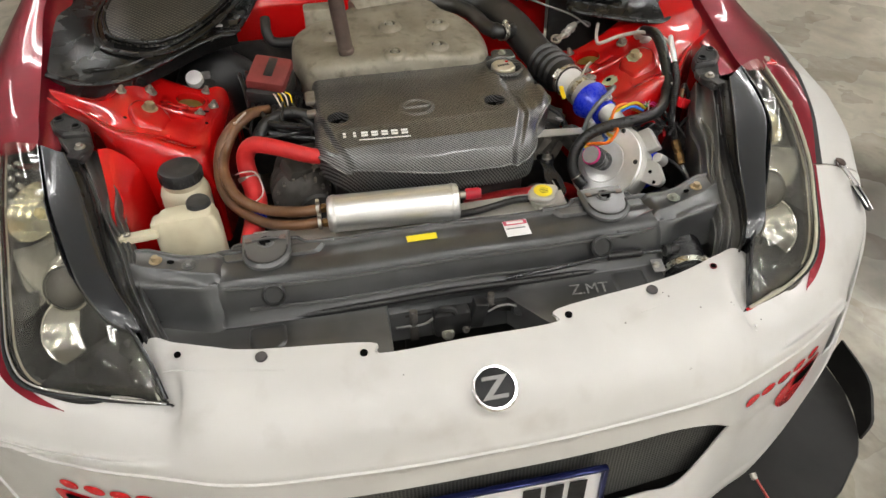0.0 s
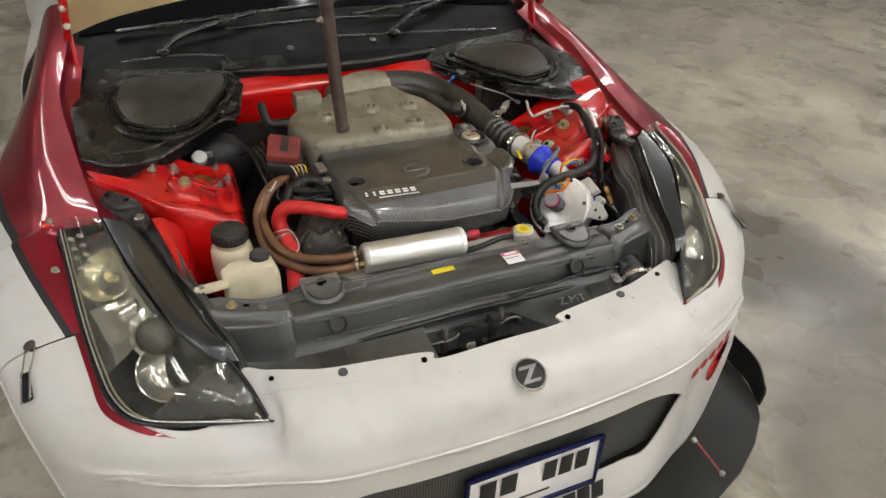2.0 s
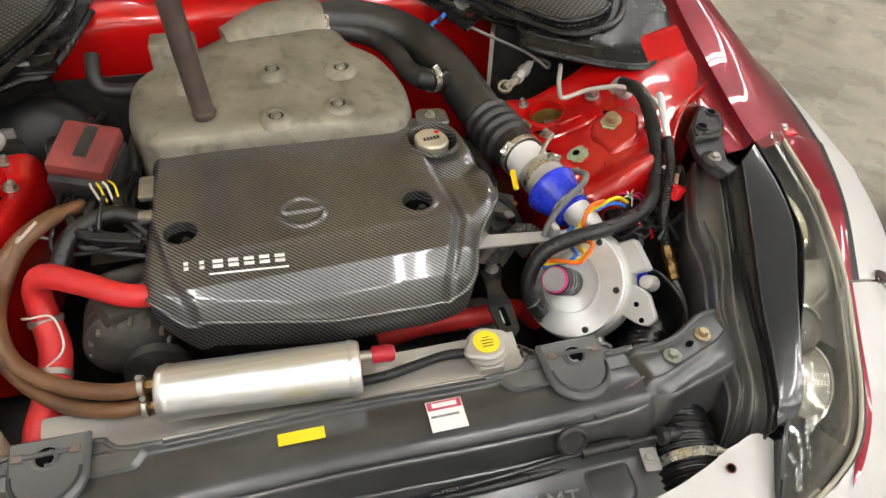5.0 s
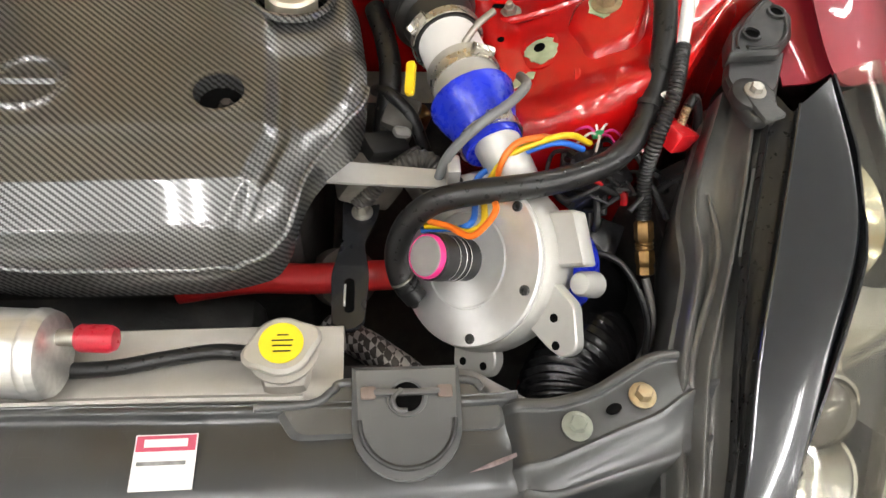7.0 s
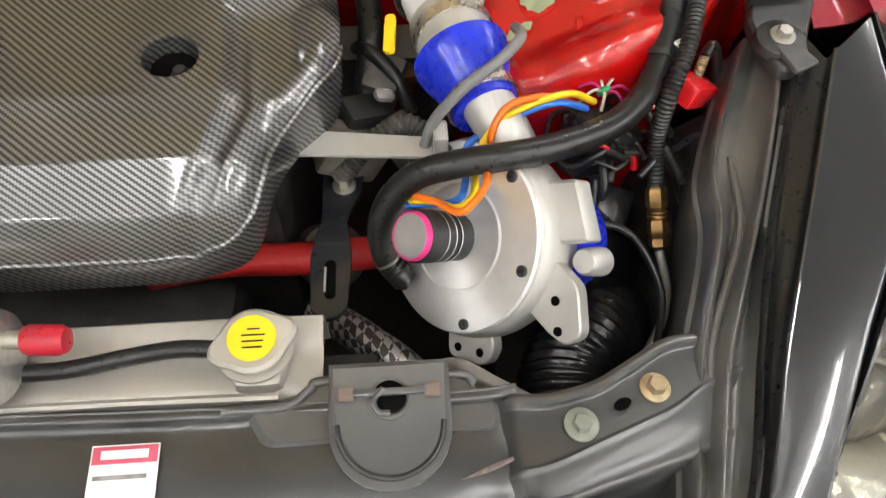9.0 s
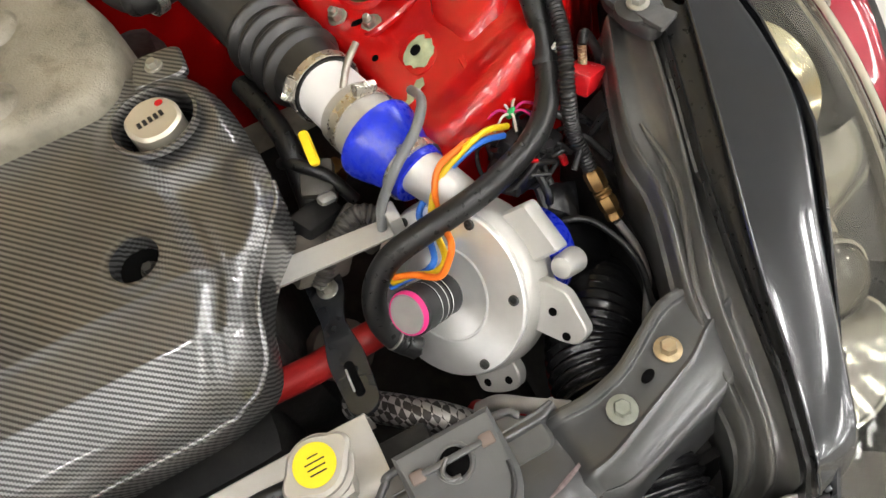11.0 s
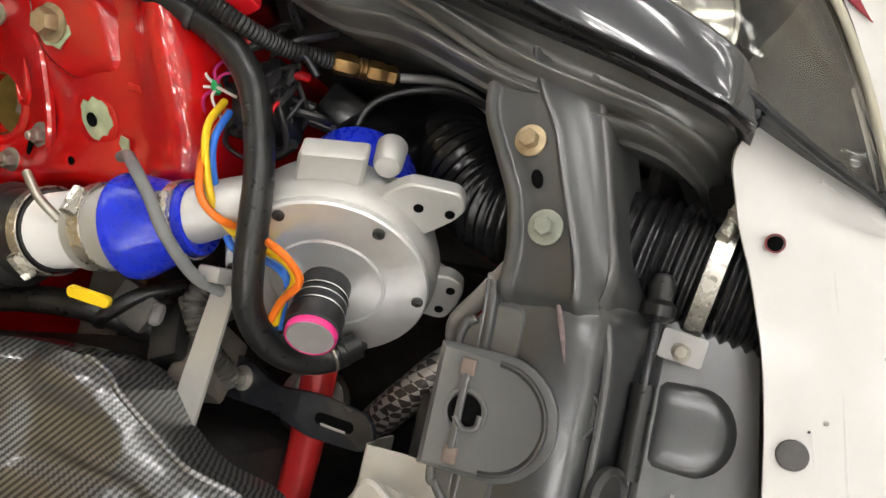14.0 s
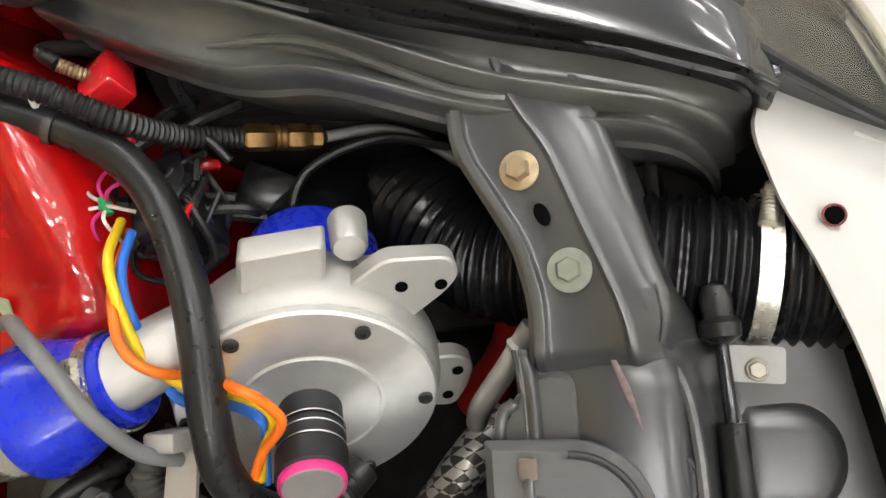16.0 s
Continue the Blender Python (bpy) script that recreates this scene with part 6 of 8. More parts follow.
for s in (-1, 1):
    dr = [[mir(p, s) for p in r] for r in ([(0.74, 1.6, 0.965), (0.74, 2.4, 0.97), (0.75, 3.2, 0.98), (0.74, 4.05, 0.9)], [(0.92, 1.6, 0.75), (0.9, 2.4, 0.76), (0.95, 3.2, 0.78), (0.8, 4.08, 0.75)], [(0.925, 1.6, 0.45), (0.9, 2.4, 0.45), (0.96, 3.2, 0.5), (0.8, 4.1, 0.5)], [(0.86, 1.6, 0.2), (0.86, 2.4, 0.18), (0.9, 3.2, 0.2), (0.78, 4.08, 0.3)])]
    part("body_side", geo(sheet, patch(dr, 20, 30), 0.005), WHITE, car, "white door and rear side")
    gl = [[mir(p, s) for p in r] for r in ([(0.72, 1.55, 0.93), (0.6, 2.3, 1.3), (0.57, 2.8, 1.3), (0.57, 3.2, 1.18), (0.62, 3.7, 0.97)], [(0.74, 1.6, 0.962), (0.735, 2.3, 0.97), (0.74, 2.8, 0.972), (0.74, 3.2, 0.975), (0.74, 3.7, 0.962)])]
    part("side_glass", geo(sheet, patch(gl, 8, 24), 0.004), SCREEN, car, "dark side glass")
    for wy in (0.82, 3.47):
        wheel = part("wheel", geo(lathe, [(0.2, -0.1), (0.29, -0.11), (0.325, -0.09), (0.33, 0), (0.325, 0.09), (0.29, 0.11), (0.2, 0.1)], (0.83 * s, wy, 0.33), (1, 0, 0), 40), RUBBER, car, "black tyre on a dark wheel")
        part("rim", geo(lathe, [(0.2, -0.09), (0.205, 0.09), (0.18, 0.1), (0.06, 0.06), (0.001, 0.06)], (0.83 * s, wy, 0.33), (s, 0, 0), 32), DARK, wheel)

# hood
hx = (-1, -0.8, -0.4, 0, 0.4, 0.8, 1)
HD = []
for k in range(6):
    t = k / 5
    w = 0.74 - 0.05 * t - 0.12 * t * t
    HD.append([(x * w, 1.27 - 0.62 * t - 0.03 * (1 - x * x) + 0.02 * x * x, 0.985 + 0.92 * t + 0.1 * (1 - x * x) - 0.02 * (x * x) ** 3) for x in hx])
part("hood", geo(sheet, patch(HD, 26, 46), 0.022, (0, 0.83, 0.55)), TAN, car, "raised hood with a bare tan underside")
for s in (-1, 1):
    hg = part("hood_hinge", geo(box, mir((0.735, 1.24, 1.03), s), (0.022, 0.04, 0.13), 0.006, pose(0, 0, 0, 20, -6 * s)), RED, car, "bright red hood hinge with bolts")
    part("hinge_arm", geo(box, mir((0.735, 1.29, 0.94), s), (0.012, 0.035, 0.14), 0.004, pose(0, 0, 0, -16)), RED, hg)
    for z in (1.01, 1.06):
        part("bolt", geo(hexbolt, mir((0.735, 1.22 - 0.3 * (z - 1.03), z), s), (0, -1, 0.3), 0.007, 0.006, 0.01), STEEL, hg)

# ---- prop pole ----
pole = thing("hood_prop", "brown rusty steel pole propping the hood open", "pole", (-0.117, 0.808, 0.81))
part("pole", geo(tube, [(-0.116, 0.806, 0.80), (-0.133, 0.815, 1.0), (-0.158, 0.83, 1.35), (-0.185, 0.845, 1.7)], 0.0168, 18, 20), RUST, pole)
part("pole_foot", geo(lathe, [(0.0185, 0), (0.019, 0.003), (0.0175, 0.007), (0.0168, 0.008)], (-0.116, 0.806, 0.806), (0, 0, 1), 22), RUST, pole)
part("pole_bolt", geo(hexbolt, (-0.155, 0.818, 1.095), (-1, -0.3, 0), 0.006, 0.014, 0.009), STEEL, pole)

# ---- engine ----
engine = thing("engine", "V6 engine with a cast intake manifold and a carbon cover", "engine", (0, 0.75, 0.25))
part("block", geo(box, (0.02, 0.78, 0.46), (0.42, 0.5, 0.42), 0.03), DARK, engine, "grimy dark engine block")
part("front_case", geo(box, (0.0, 0.52, 0.4), (0.34, 0.1, 0.22), 0.03), DARK, engine)


def lin(x, pts):
    """Piecewise linear through pts."""
    if x <= pts[0][0]:
        return pts[0][1]
    for (a, b), (c, d) in zip(pts, pts[1:]):
        if x <= c:
            return b + (d - b) * (x - a) / (c - a)
    return pts[-1][1]


def ease(t):
    t = min(1.0, max(0.0, t))
    return t * t * (3 - 2 * t)


def cover_z(x, y):
    # front bands fold down step by step
    bow = 0.03 * (x - 0.02) ** 2
    fold = lin(y - bow - 0.02 * (x - 0.05), [(0.42, -0.075), (0.452, -0.034), (0.4545, -0.0325), (0.484, -0.0125), (0.4865, -0.012), (0.526, -0.0035), (0.535, 0.0), (1.0, 0.0)])
    # flank channels beside the ridges
    ridge = lin(y, [(0.437, 0.163), (0.483, 0.184), (0.53, 0.203), (0.59, 0.2), (0.66, 0.194), (0.7, 0.19)])
    if x > ridge:
        fold -= 0.011 * ease((x - ridge) / 0.016) * ease((0.76 - y) / 0.08)
        fold += 0.004 * math.exp(-(((x - ridge - 0.024) / 0.005) ** 2)) * ease((0.62 - y) / 0.05)
        fold += 0.012 * ease((x - ridge - 0.05) / 0.025) * ease((0.66 - y) / 0.04)
    left = lin(y, [(0.44, -0.13), (0.5, -0.165), (0.6, -0.19), (0.81, -0.2)])
    if x < left:
        fold -= 0.012 * ease((left - x) / 0.012)
    # moulded bolt wells and round badge
    for wx in (-0.158, 0.165):
        d = math.hypot(x - wx, y - 0.573)
        fold += 0.003 * math.exp(-(((d - 0.024) / 0.005) ** 2))
    d = math.hypot(x - 0.004, y - 0.585)
    fold += 0.0045 * math.exp(-(((d - 0.03) / 0.0042) ** 2))
    if d < 0.03:
        fold += 0.0035 * math.exp(-(((y - 0.588) / 0.0045) ** 4))
    # rise to the filler cup
    d = math.hypot(x - 0.225, y - 0.7)
    fold += 0.012 * ease((0.075 - d) / 0.03)
    return fold


COV = rounded([(-0.212, 0.5), (-0.16, 0.455), (0.02, 0.437), (0.165, 0.438), (0.222, 0.455), (0.24, 0.52), (0.29, 0.575), (0.292, 0.625), (0.285, 0.7), (0.265, 0.765), (0.225, 0.8), (0.1, 0.81), (-0.2, 0.81)], 0.025, 5)


WELLS = ((-0.158, 0.573, 0.0215, 0.014), (0.165, 0.573, 0.0215, 0.014), (0.22, 0.703, 0.0365, 0.03))


def moulded_cover(step=0.0019):
    """A fine height field inside the outline, with rounded edges and side walls."""
    loop = np.array(COV + COV[:1])
    a, d = loop[:-1], loop[1:] - loop[:-1]
    nx, ny = int(0.52 / step), int(0.39 / step)
    verts, inside, use = [], [], {}
    for i in range(nx):
        for j in range(ny):
            p = np.array((-0.22 + i * step, 0.43 + j * step))
            t = np.clip(((p - a) * d).sum(1) / (d * d).sum(1), 0, 1)
            q = a + d * t[:, None]
            r = np.hypot(*(q - p).T)
            k = r.argmin()
            cross = ((a[:, 1] > p[1]) != (loop[1:, 1] > p[1])) & (p[0] < d[:, 0] * (p[1] - a[:, 1]) / np.where(d[:, 1] == 0, 1e-9, d[:, 1]) + a[:, 0])
            isin = cross.sum() % 2 == 1
            depth = r[k] if isin else 0.0
            x, y = (p if isin else q[k])
            edge = max(0.0, 1 - depth / 0.016)
            sink = 0.0
            for wx, wy, wr, wd in WELLS:
                e = math.hypot(x - wx, y - wy)
                if abs(e - wr) < 0.8 * step:
                    x, y = wx + (x - wx) * wr / e, wy + (y - wy) * wr / e
                elif e < wr:
                    sink = wd
            verts.append((x, y, 0.768 + cover_z(x, y) - 0.016 * edge * edge - sink))
            inside.append(isin)
    faces = []
    for i in range(nx - 1):
        for j in range(ny - 1):
            f = (i * ny + j, (i + 1) * ny + j, (i + 1) * ny + j + 1, i * ny + j + 1)
            if any(inside[q] for q in f):
                faces.append(f)
    keep = sorted({q for f in faces for q in f})
    use = {q: n for n, q in enumerate(keep)}
    g = Geo().add([verts[q] for q in keep], [tuple(use[q] for q in f) for f in faces])
    m = len(COV)
    ring = [(x, y, 0.752 + cover_z(x, y)) for x, y in COV]
    low = [(0.04 + (x - 0.04) * 0.985, 0.63 + (y - 0.63) * 0.985, max(0.655, min(0.69, z - 0.05))) for x, y, z in ring]
    mid = [(x, y, 0.5 * z + 0.5 * lw[2]) for (x, y, z), lw in zip(ring, low)]
    return g.add(ring + mid + low, quads(3, m, cv=True))


cover = part("engine_cover", moulded_cover(), CARBON, engine, "glossy carbon fibre engine cover", 30)
edge = [(x, y, 0.7515 + cover_z(x, y)) for x, y in COV if y < 0.6]
part("cover_edge", geo(tube, edge, 0.0032, 10, 160), CARBON, cover, "glossy rolled edge of the cover", 80)
for hx_ in (-0.158, 0.165):
    w = part("cover_well", geo(lathe, [(0.0255, -0.002), (0.024, 0.0022), (0.0222, 0.002), (0.0212, -0.004)], (hx_, 0.573, 0.769 + cover_z(hx_, 0.573)), (0, -0.02, 1), 36, close=True), CARBON, cover, "rounded rim of a bolt well")
    # black disc paints the shade in the well
    part("well_floor", geo(lathe, [(0.021, 0.0), (0.0208, 0.0012), (0.001, 0.0012)], (hx_, 0.573, 0.7555 + cover_z(hx_, 0.573)), (0, 0, 1), 28), HOLE, w, "black disc for the shade in the bolt well")
    part("well_bolt", geo(hexbolt, (hx_ + 0.006, 0.566, 0.7567 + cover_z(hx_, 0.573)), (0, 0, 1), 0.0055, 0.006, 0.008), DARK, w)
for i in range(7):
    x = -0.152 + 0.0195 * i
    y = 0.511 - 0.06 * (x + 0.16)
    for dy, hh in ((0.0058, 0.0048), (-0.0018, 0.0048)):
        part("cover_lettering", geo(box, (x, y + dy, 0.7705 + cover_z(x, y + dy)), (0.013 if i > 1 else 0.006, hh, 0.001), 0.0003, pose(0, 0, 0, 26, 0, -4)), PAPER, cover, "plain white bar of lettering")
part("cover_lettering", geo(box, (-0.075, 0.494, 0.7695 + cover_z(-0.075, 0.494)), (0.1, 0.0022, 0.001), 0.0, pose(0, 0, 0, 30, 0, -4)), PAPER, cover, "plain white bar of lettering")
# oil filler
cup = part("oil_filler_cup", geo(lathe, [(0.043, -0.003), (0.0415, 0.0025), (0.0385, 0.003), (0.036, -0.002), (0.0355, -0.012)], (0.22, 0.703, 0.78), (0.03, -0.02, 1), 48, close=True), CARBON, engine, "carbon rim round the oil filler")
# black disc paints the shade round the oil cap
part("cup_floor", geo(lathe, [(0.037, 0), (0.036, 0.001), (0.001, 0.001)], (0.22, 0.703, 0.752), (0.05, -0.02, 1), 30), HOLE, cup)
hexa = rounded([(0.029 * math.cos(math.pi / 4 * k + 0.35) * (1 if k % 2 else 0.92), 0.029 * math.sin(math.pi / 4 * k + 0.35)) for k in range(8)], 0.008)
oc = part("oil_cap", geo(slab, hexa, 0.026, (0.218, 0.705, 0.757), (0.05, -0.02, 1), bev=0.003), mat("champagne_anodised", (0.62, 0.57, 0.46), 0.32, metal=0.6, var=0.05), engine, "champagne metal oil cap with a red dot")
part("cap_dot", geo(lathe, [(0.004, 0), (0.004, 0.0006), (0.0005, 0.0006)], (0.23, 0.718, 0.7832), (0, 0, 1), 16), PAWRED, oc)
for k in range(5):
    part("cap_mark", geo(box, (0.207 + 0.0055 * k, 0.7 + 0.001 * k, 0.7836), (0.0036, 0.0075, 0.0006), 0.0, pose(0, 0, 0, 0, 0, 10)), BLACKINK, oc, "plain dark bar")
part("filler_tab", geo(slab, rounded([(-0.028, -0.02), (0.028, -0.026), (0.03, 0.02), (-0.02, 0.026)], 0.012), 0.008, (0.236, 0.78, 0.766), bev=0.003), CARBON, cup)
part("bolt", geo(hexbolt, (0.236, 0.78, 0.774), (0, 0, 1), 0.006, 0.006, 0.009), STEEL, cup)
bwr = thing("blue_loom_wire", "thin blue wire hanging below the cowl", "wire", (0.32, 1.065, 0.76))
part("wire", geo(tube, [(0.338, 1.07, 0.81), (0.325, 1.066, 0.8), (0.308, 1.063, 0.79), (0.3, 1.065, 0.74)], 0.004, 8, 16), BWIRE, bwr)
part("tape", geo(lathe, [(0.0045, -0.006), (0.0055, 0.0), (0.0045, 0.006)], (0.325, 1.066, 0.8), (-0.8, -0.2, -0.5), 12), BLACKINK, bwr)

# manifold
MAN = rounded([(-0.205, 0.752), (-0.1, 0.757), (0.08, 0.752), (0.185, 0.75), (0.212, 0.8), (0.215, 0.87), (0.185, 0.95), (0.14, 0.985), (0.13, 1.05), (-0.06, 1.07), (-0.115, 1.03), (-0.17, 1.0), (-0.235, 0.96), (-0.24, 0.86)], 0.035, 5)


def man_z(x, y):
    return 0.018 * math.exp(-(((y - 0.98) / 0.09) ** 2 + ((x - 0.03) / 0.1) ** 2)) - 0.12 * max(0.0, abs(x + 0.01) - 0.13) ** 1.2 + 0.012 * (y - 0.8) / 0.2 * (1 if y < 1.0 else 0.9) + 0.003 * math.sin(26 * x + 0.6) * math.sin(19 * y) + 0.0012 * math.sin(55 * x + 30 * y)


man = part("intake_manifold", geo(dome, MAN, [(1.0, 0.7), (1.005, 0.745), (1.0, 0.772), (0.985, 0.785), (0.96, 0.793), (0.92, 0.798), (0.8, 0.8), (0.65, 0.8), (0.5, 0.8), (0.35, 0.8), (0.2, 0.8), (0.05, 0.8)], (-0.01, 0.89), man_z), CAST, engine, "stained cast aluminium intake manifold")
for bx, by in ((-0.004, 0.902), (0.108, 0.891), (-0.01, 0.782), (0.088, 0.797), (-0.135, 0.895)):
    bz = 0.8025 + man_z(bx, by)
    bs = part("manifold_boss", geo(lathe, [(0.03, -0.008), (0.025, 0.0), (0.019, 0.0045), (0.0135, 0.005), (0.0115, 0.001), (0.011, -0.003)], (bx, by, bz), (0, -0.05, 1), 30, close=True), CAST, man, "rounded boss round a recessed bolt")
    # dark disc puts the shade round the bolt into the colour
    part("recess", geo(lathe, [(0.0118, -0.004), (0.0116, 0.0016), (0.001, 0.0016)], (bx, by, bz), (0, -0.05, 1), 22), DARK, bs, "dark disc for the shade in the bolt recess")
    part("bolt", geo(hexbolt, (bx, by, bz + 0.0014), (0, -0.05, 1), 0.006, 0.004, 0.008), STEEL, bs, "zinc hex bolt")
part("throttle_hump", geo(tube, [(-0.07, 1.04, 0.785), (0.0, 1.06, 0.8), (0.06, 1.07, 0.805), (0.1, 1.075, 0.805)], [0.045, 0.055, 0.052, 0.045], 18, 20), CAST, man)
part("sensor_block", geo(box, (-0.16, 1.0, 0.815), (0.075, 0.05, 0.05), 0.006), CAST, man)
part("valve_elbow", geo(tube, [(-0.2, 0.955, 0.775), (-0.25, 0.955, 0.775), (-0.28, 0.96, 0.78), (-0.29, 0.97, 0.8), (-0.29, 1.0, 0.82)], 0.012, 12, 24), BLACKP, man)
part("fuel_rail", geo(tube, [(-0.22, 0.95, 0.74), (-0.235, 0.85, 0.735), (-0.235, 0.77, 0.73)], 0.011, 12, 16), BLACKP, man)
part("side_bracket", geo(box, (-0.205, 0.705, 0.752), (0.03, 0.05, 0.012), 0.004), STEEL, engine)
part("side_bracket", geo(box, (-0.205, 0.648, 0.745), (0.03, 0.02, 0.014), 0.004), STEEL, engine)


# ---- radiator ----
radiator = thing("radiator", "aluminium radiator with a yellow-labelled filler cap", "radiator", (0, 0.385, 0.2))
part("core", geo(box, (-0.02, 0.385, 0.39), (0.66, 0.045, 0.38), 0.006), DARK, radiator, "dark finned core")
tank = [[(x, y, z + 0.004 * math.sin(9 * x)) for x in (-0.35, -0.2, -0.05, 0.08, 0.16, 0.22, 0.268)] for y, z in ((0.345, 0.6), (0.346, 0.622), (0.36, 0.63), (0.385, 0.628), (0.41, 0.634), (0.418, 0.628), (0.42, 0.58))]
part("top_tank", geo(sheet, patch(tank, 24, 40), 0.003), RADALU, radiator, "weathered bare aluminium top tank")
part("tank_seam", geo(tube, [(-0.34, 0.352, 0.632), (-0.1, 0.351, 0.634), (0.1, 0.351, 0.634), (0.235, 0.35, 0.632)], 0.004, 8, 30), RADALU, radiator)
part("filler_block", geo(box, (0.22, 0.376, 0.63), (0.042, 0.046, 0.03), 0.012), RADALU, radiator)
part("filler_neck", geo(lathe, [(0.025, 0.0), (0.025, 0.012), (0.03, 0.013), (0.03, 0.016)], (0.218, 0.386, 0.636), (0, -0.05, 1), 30), RADALU, radiator)
w2 = [(0.026 + 0.0085 * max(0, math.cos(2 * (a - 0.35))) ** 3) for a in [2 * math.pi * k / 56 for k in range(56)]]
capout = [(r * math.cos(2 * math.pi * k / 56), r * math.sin(2 * math.pi * k / 56)) for k, r in enumerate(w2)]
rc = part("radiator_cap", geo(slab, capout, 0.008, (0.218, 0.386, 0.6545), (0, -0.05, 1), bev=0.003), RADALU, radiator, "pressed metal radiator cap")
yl = part("cap_label", geo(lathe, [(0.0185, 0), (0.0185, 0.0009), (0.001, 0.001)], (0.218, 0.386, 0.6628), (0, -0.05, 1), 32), YELLOW, rc, "round yellow warning label")
for dy, w in ((0.007, 0.012), (0.002, 0.022), (-0.003, 0.02), (-0.008, 0.018)):
    part("label_line", geo(box, (0.219, 0.386 + dy, 0.6641), (w * 0.8, 0.0012, 0.0004), 0.0), BLACKINK, yl)
part("overflow_hose", geo(tube, [(0.19, 0.385, 0.648), (0.16, 0.387, 0.648), (0.12, 0.385, 0.642), (0.07, 0.378, 0.64), (0.0, 0.38, 0.637)], 0.007, 12, 30), RUBBER, radiator, "black overflow hose")

# ---- catch can ----
can = thing("catch_can", "brushed aluminium cylindrical catch can with a red cap", "catch can", (-0.08, 0.388, 0.64))
ca, cb = Vector((-0.204, 0.396, 0.667)), Vector((0.046, 0.376, 0.672))
ax = (cb - ca).normalized()
part("can_body", geo(lathe, [(0.03, 0.0), (0.034, 0.003), (0.0355, 0.008), (0.0355, 0.243), (0.034, 0.248), (0.03, 0.25)], ca, ax, 40), BRUSHED, can, "brushed aluminium cylinder")
for h in (0.012, 0.238):
    part("can_band", geo(lathe, [(0.0355, h - 0.004), (0.0365, h - 0.002), (0.0365, h + 0.002), (0.0355, h + 0.004)], ca, ax, 40, close=True), BRUSHED, can)
part("can_plug_stem", geo(lathe, [(0.007, 0), (0.007, 0.022)], cb + Vector((0, 0.012, 0.006)), ax, 16), STEEL, can)
part("can_plug", geo(lathe, [(0.01, 0.015), (0.0115, 0.018), (0.0115, 0.04), (0.009, 0.045), (0.001, 0.046)], cb + Vector((0, 0.012, 0.006)), ax, 20), mat("red_vinyl_cap", (0.42, 0.015, 0.03), 0.3), can, "soft red end cap")
for dz, dy in ((0.012, 0.006), (-0.012, -0.008)):
    o = ca + Vector((0, dy, dz))
    part("can_fitting", geo(lathe, [(0.0095, 0), (0.0095, 0.01), (0.007, 0.012), (0.007, 0.028)], o, -ax, 6), BRASS, can)
    part("hose_clip", geo(lathe, [(0.0125, 0.014), (0.0135, 0.015), (0.0135, 0.02), (0.0125, 0.021)], o, -ax, 20, close=True), STEEL, can)
    part("clip_screw", geo(lathe, [(0.004, 0), (0.004, 0.012)], o - ax * 0.017 + Vector((0, 0, 0.01)), (0, -0.3, 1), 8), STEEL, can)
for k, dz, dx in ((0, 0.012, 0.0), (1, -0.012, 0.022)):
    h = thing("breather_hose", "brown rubber breather hose curving to the catch can", "hose", (-0.3, 0.45, 0.64), "breather hoses")
    part("hose", geo(tube, [(-0.217, 0.4 - 0.008 * k, 0.667 + dz), (-0.26, 0.405 - 0.01 * k, 0.664 + dz), (-0.324, 0.436 - 0.012 * k, 0.658 + dz), (-0.372 - dx * 0.3, 0.47, 0.672 + dz), (-0.392 - dx * 0.5, 0.52, 0.695 + dz), (-0.39 - dx * 0.5, 0.581, 0.719), (-0.365 - dx * 0.4, 0.62, 0.748), (-0.33 - dx * 0.3, 0.66, 0.755), (-0.3, 0.7, 0.74)], 0.0105, 14, 60), BROWN, h)

# ---- reservoirs ----
ps = thing("fluid_reservoir", "round yellowed plastic fluid reservoir with a black cap", "reservoir", (-0.475, 0.53, 0.59))
part("reservoir_body", geo(lathe, [(0.038, -0.01), (0.044, 0.0), (0.046, 0.02), (0.047, 0.045), (0.047, 0.068), (0.044, 0.078), (0.036, 0.084), (0.036, 0.1)], (-0.475, 0.53, 0.605), (0, 0, 1), 36), TANK, ps)
part("reservoir_cap", geo(lathe, [(0.038, 0.0), (0.0405, 0.002), (0.0405, 0.022), (0.038, 0.027), (0.02, 0.029), (0.001, 0.029)], (-0.475, 0.53, 0.7), (0, 0, 1), 20), BLACKP, ps, "black ribbed screw cap")
for k in range(24):
    w = 2 * math.pi * k / 24
    part("cap_rib", geo(box, (-0.475 + 0.0405 * math.cos(w), 0.53 + 0.0405 * math.sin(w), 0.712), (0.003, 0.003, 0.018), 0.0008, pose(0, 0, 0, 0, 0, math.degrees(w))), BLACKP, ps)
wash = thing("washer_bottle", "yellowed white plastic washer bottle with a black cap", "bottle", (-0.455, 0.395, 0.6))
part("bottle_body", geo(dome, rounded([(-0.397, 0.362), (-0.518, 0.376), (-0.515, 0.43), (-0.402, 0.43)], 0.018, 5), [(0.97, 0.55), (1.0, 0.57), (1.0, 0.66), (0.98, 0.688), (0.9, 0.704), (0.8, 0.712), (0.5, 0.715), (0.05, 0.716)], (-0.458, 0.4), lambda x, y: 0.1 * (x + 0.46) * (1 if y < 10 else 0)), TANK, wash)
part("bottle_spout", geo(box, (-0.545, 0.384, 0.682), (0.08, 0.022, 0.016), 0.006, pose(0, 0, 0, 0, -10, -8)), TANK, wash)
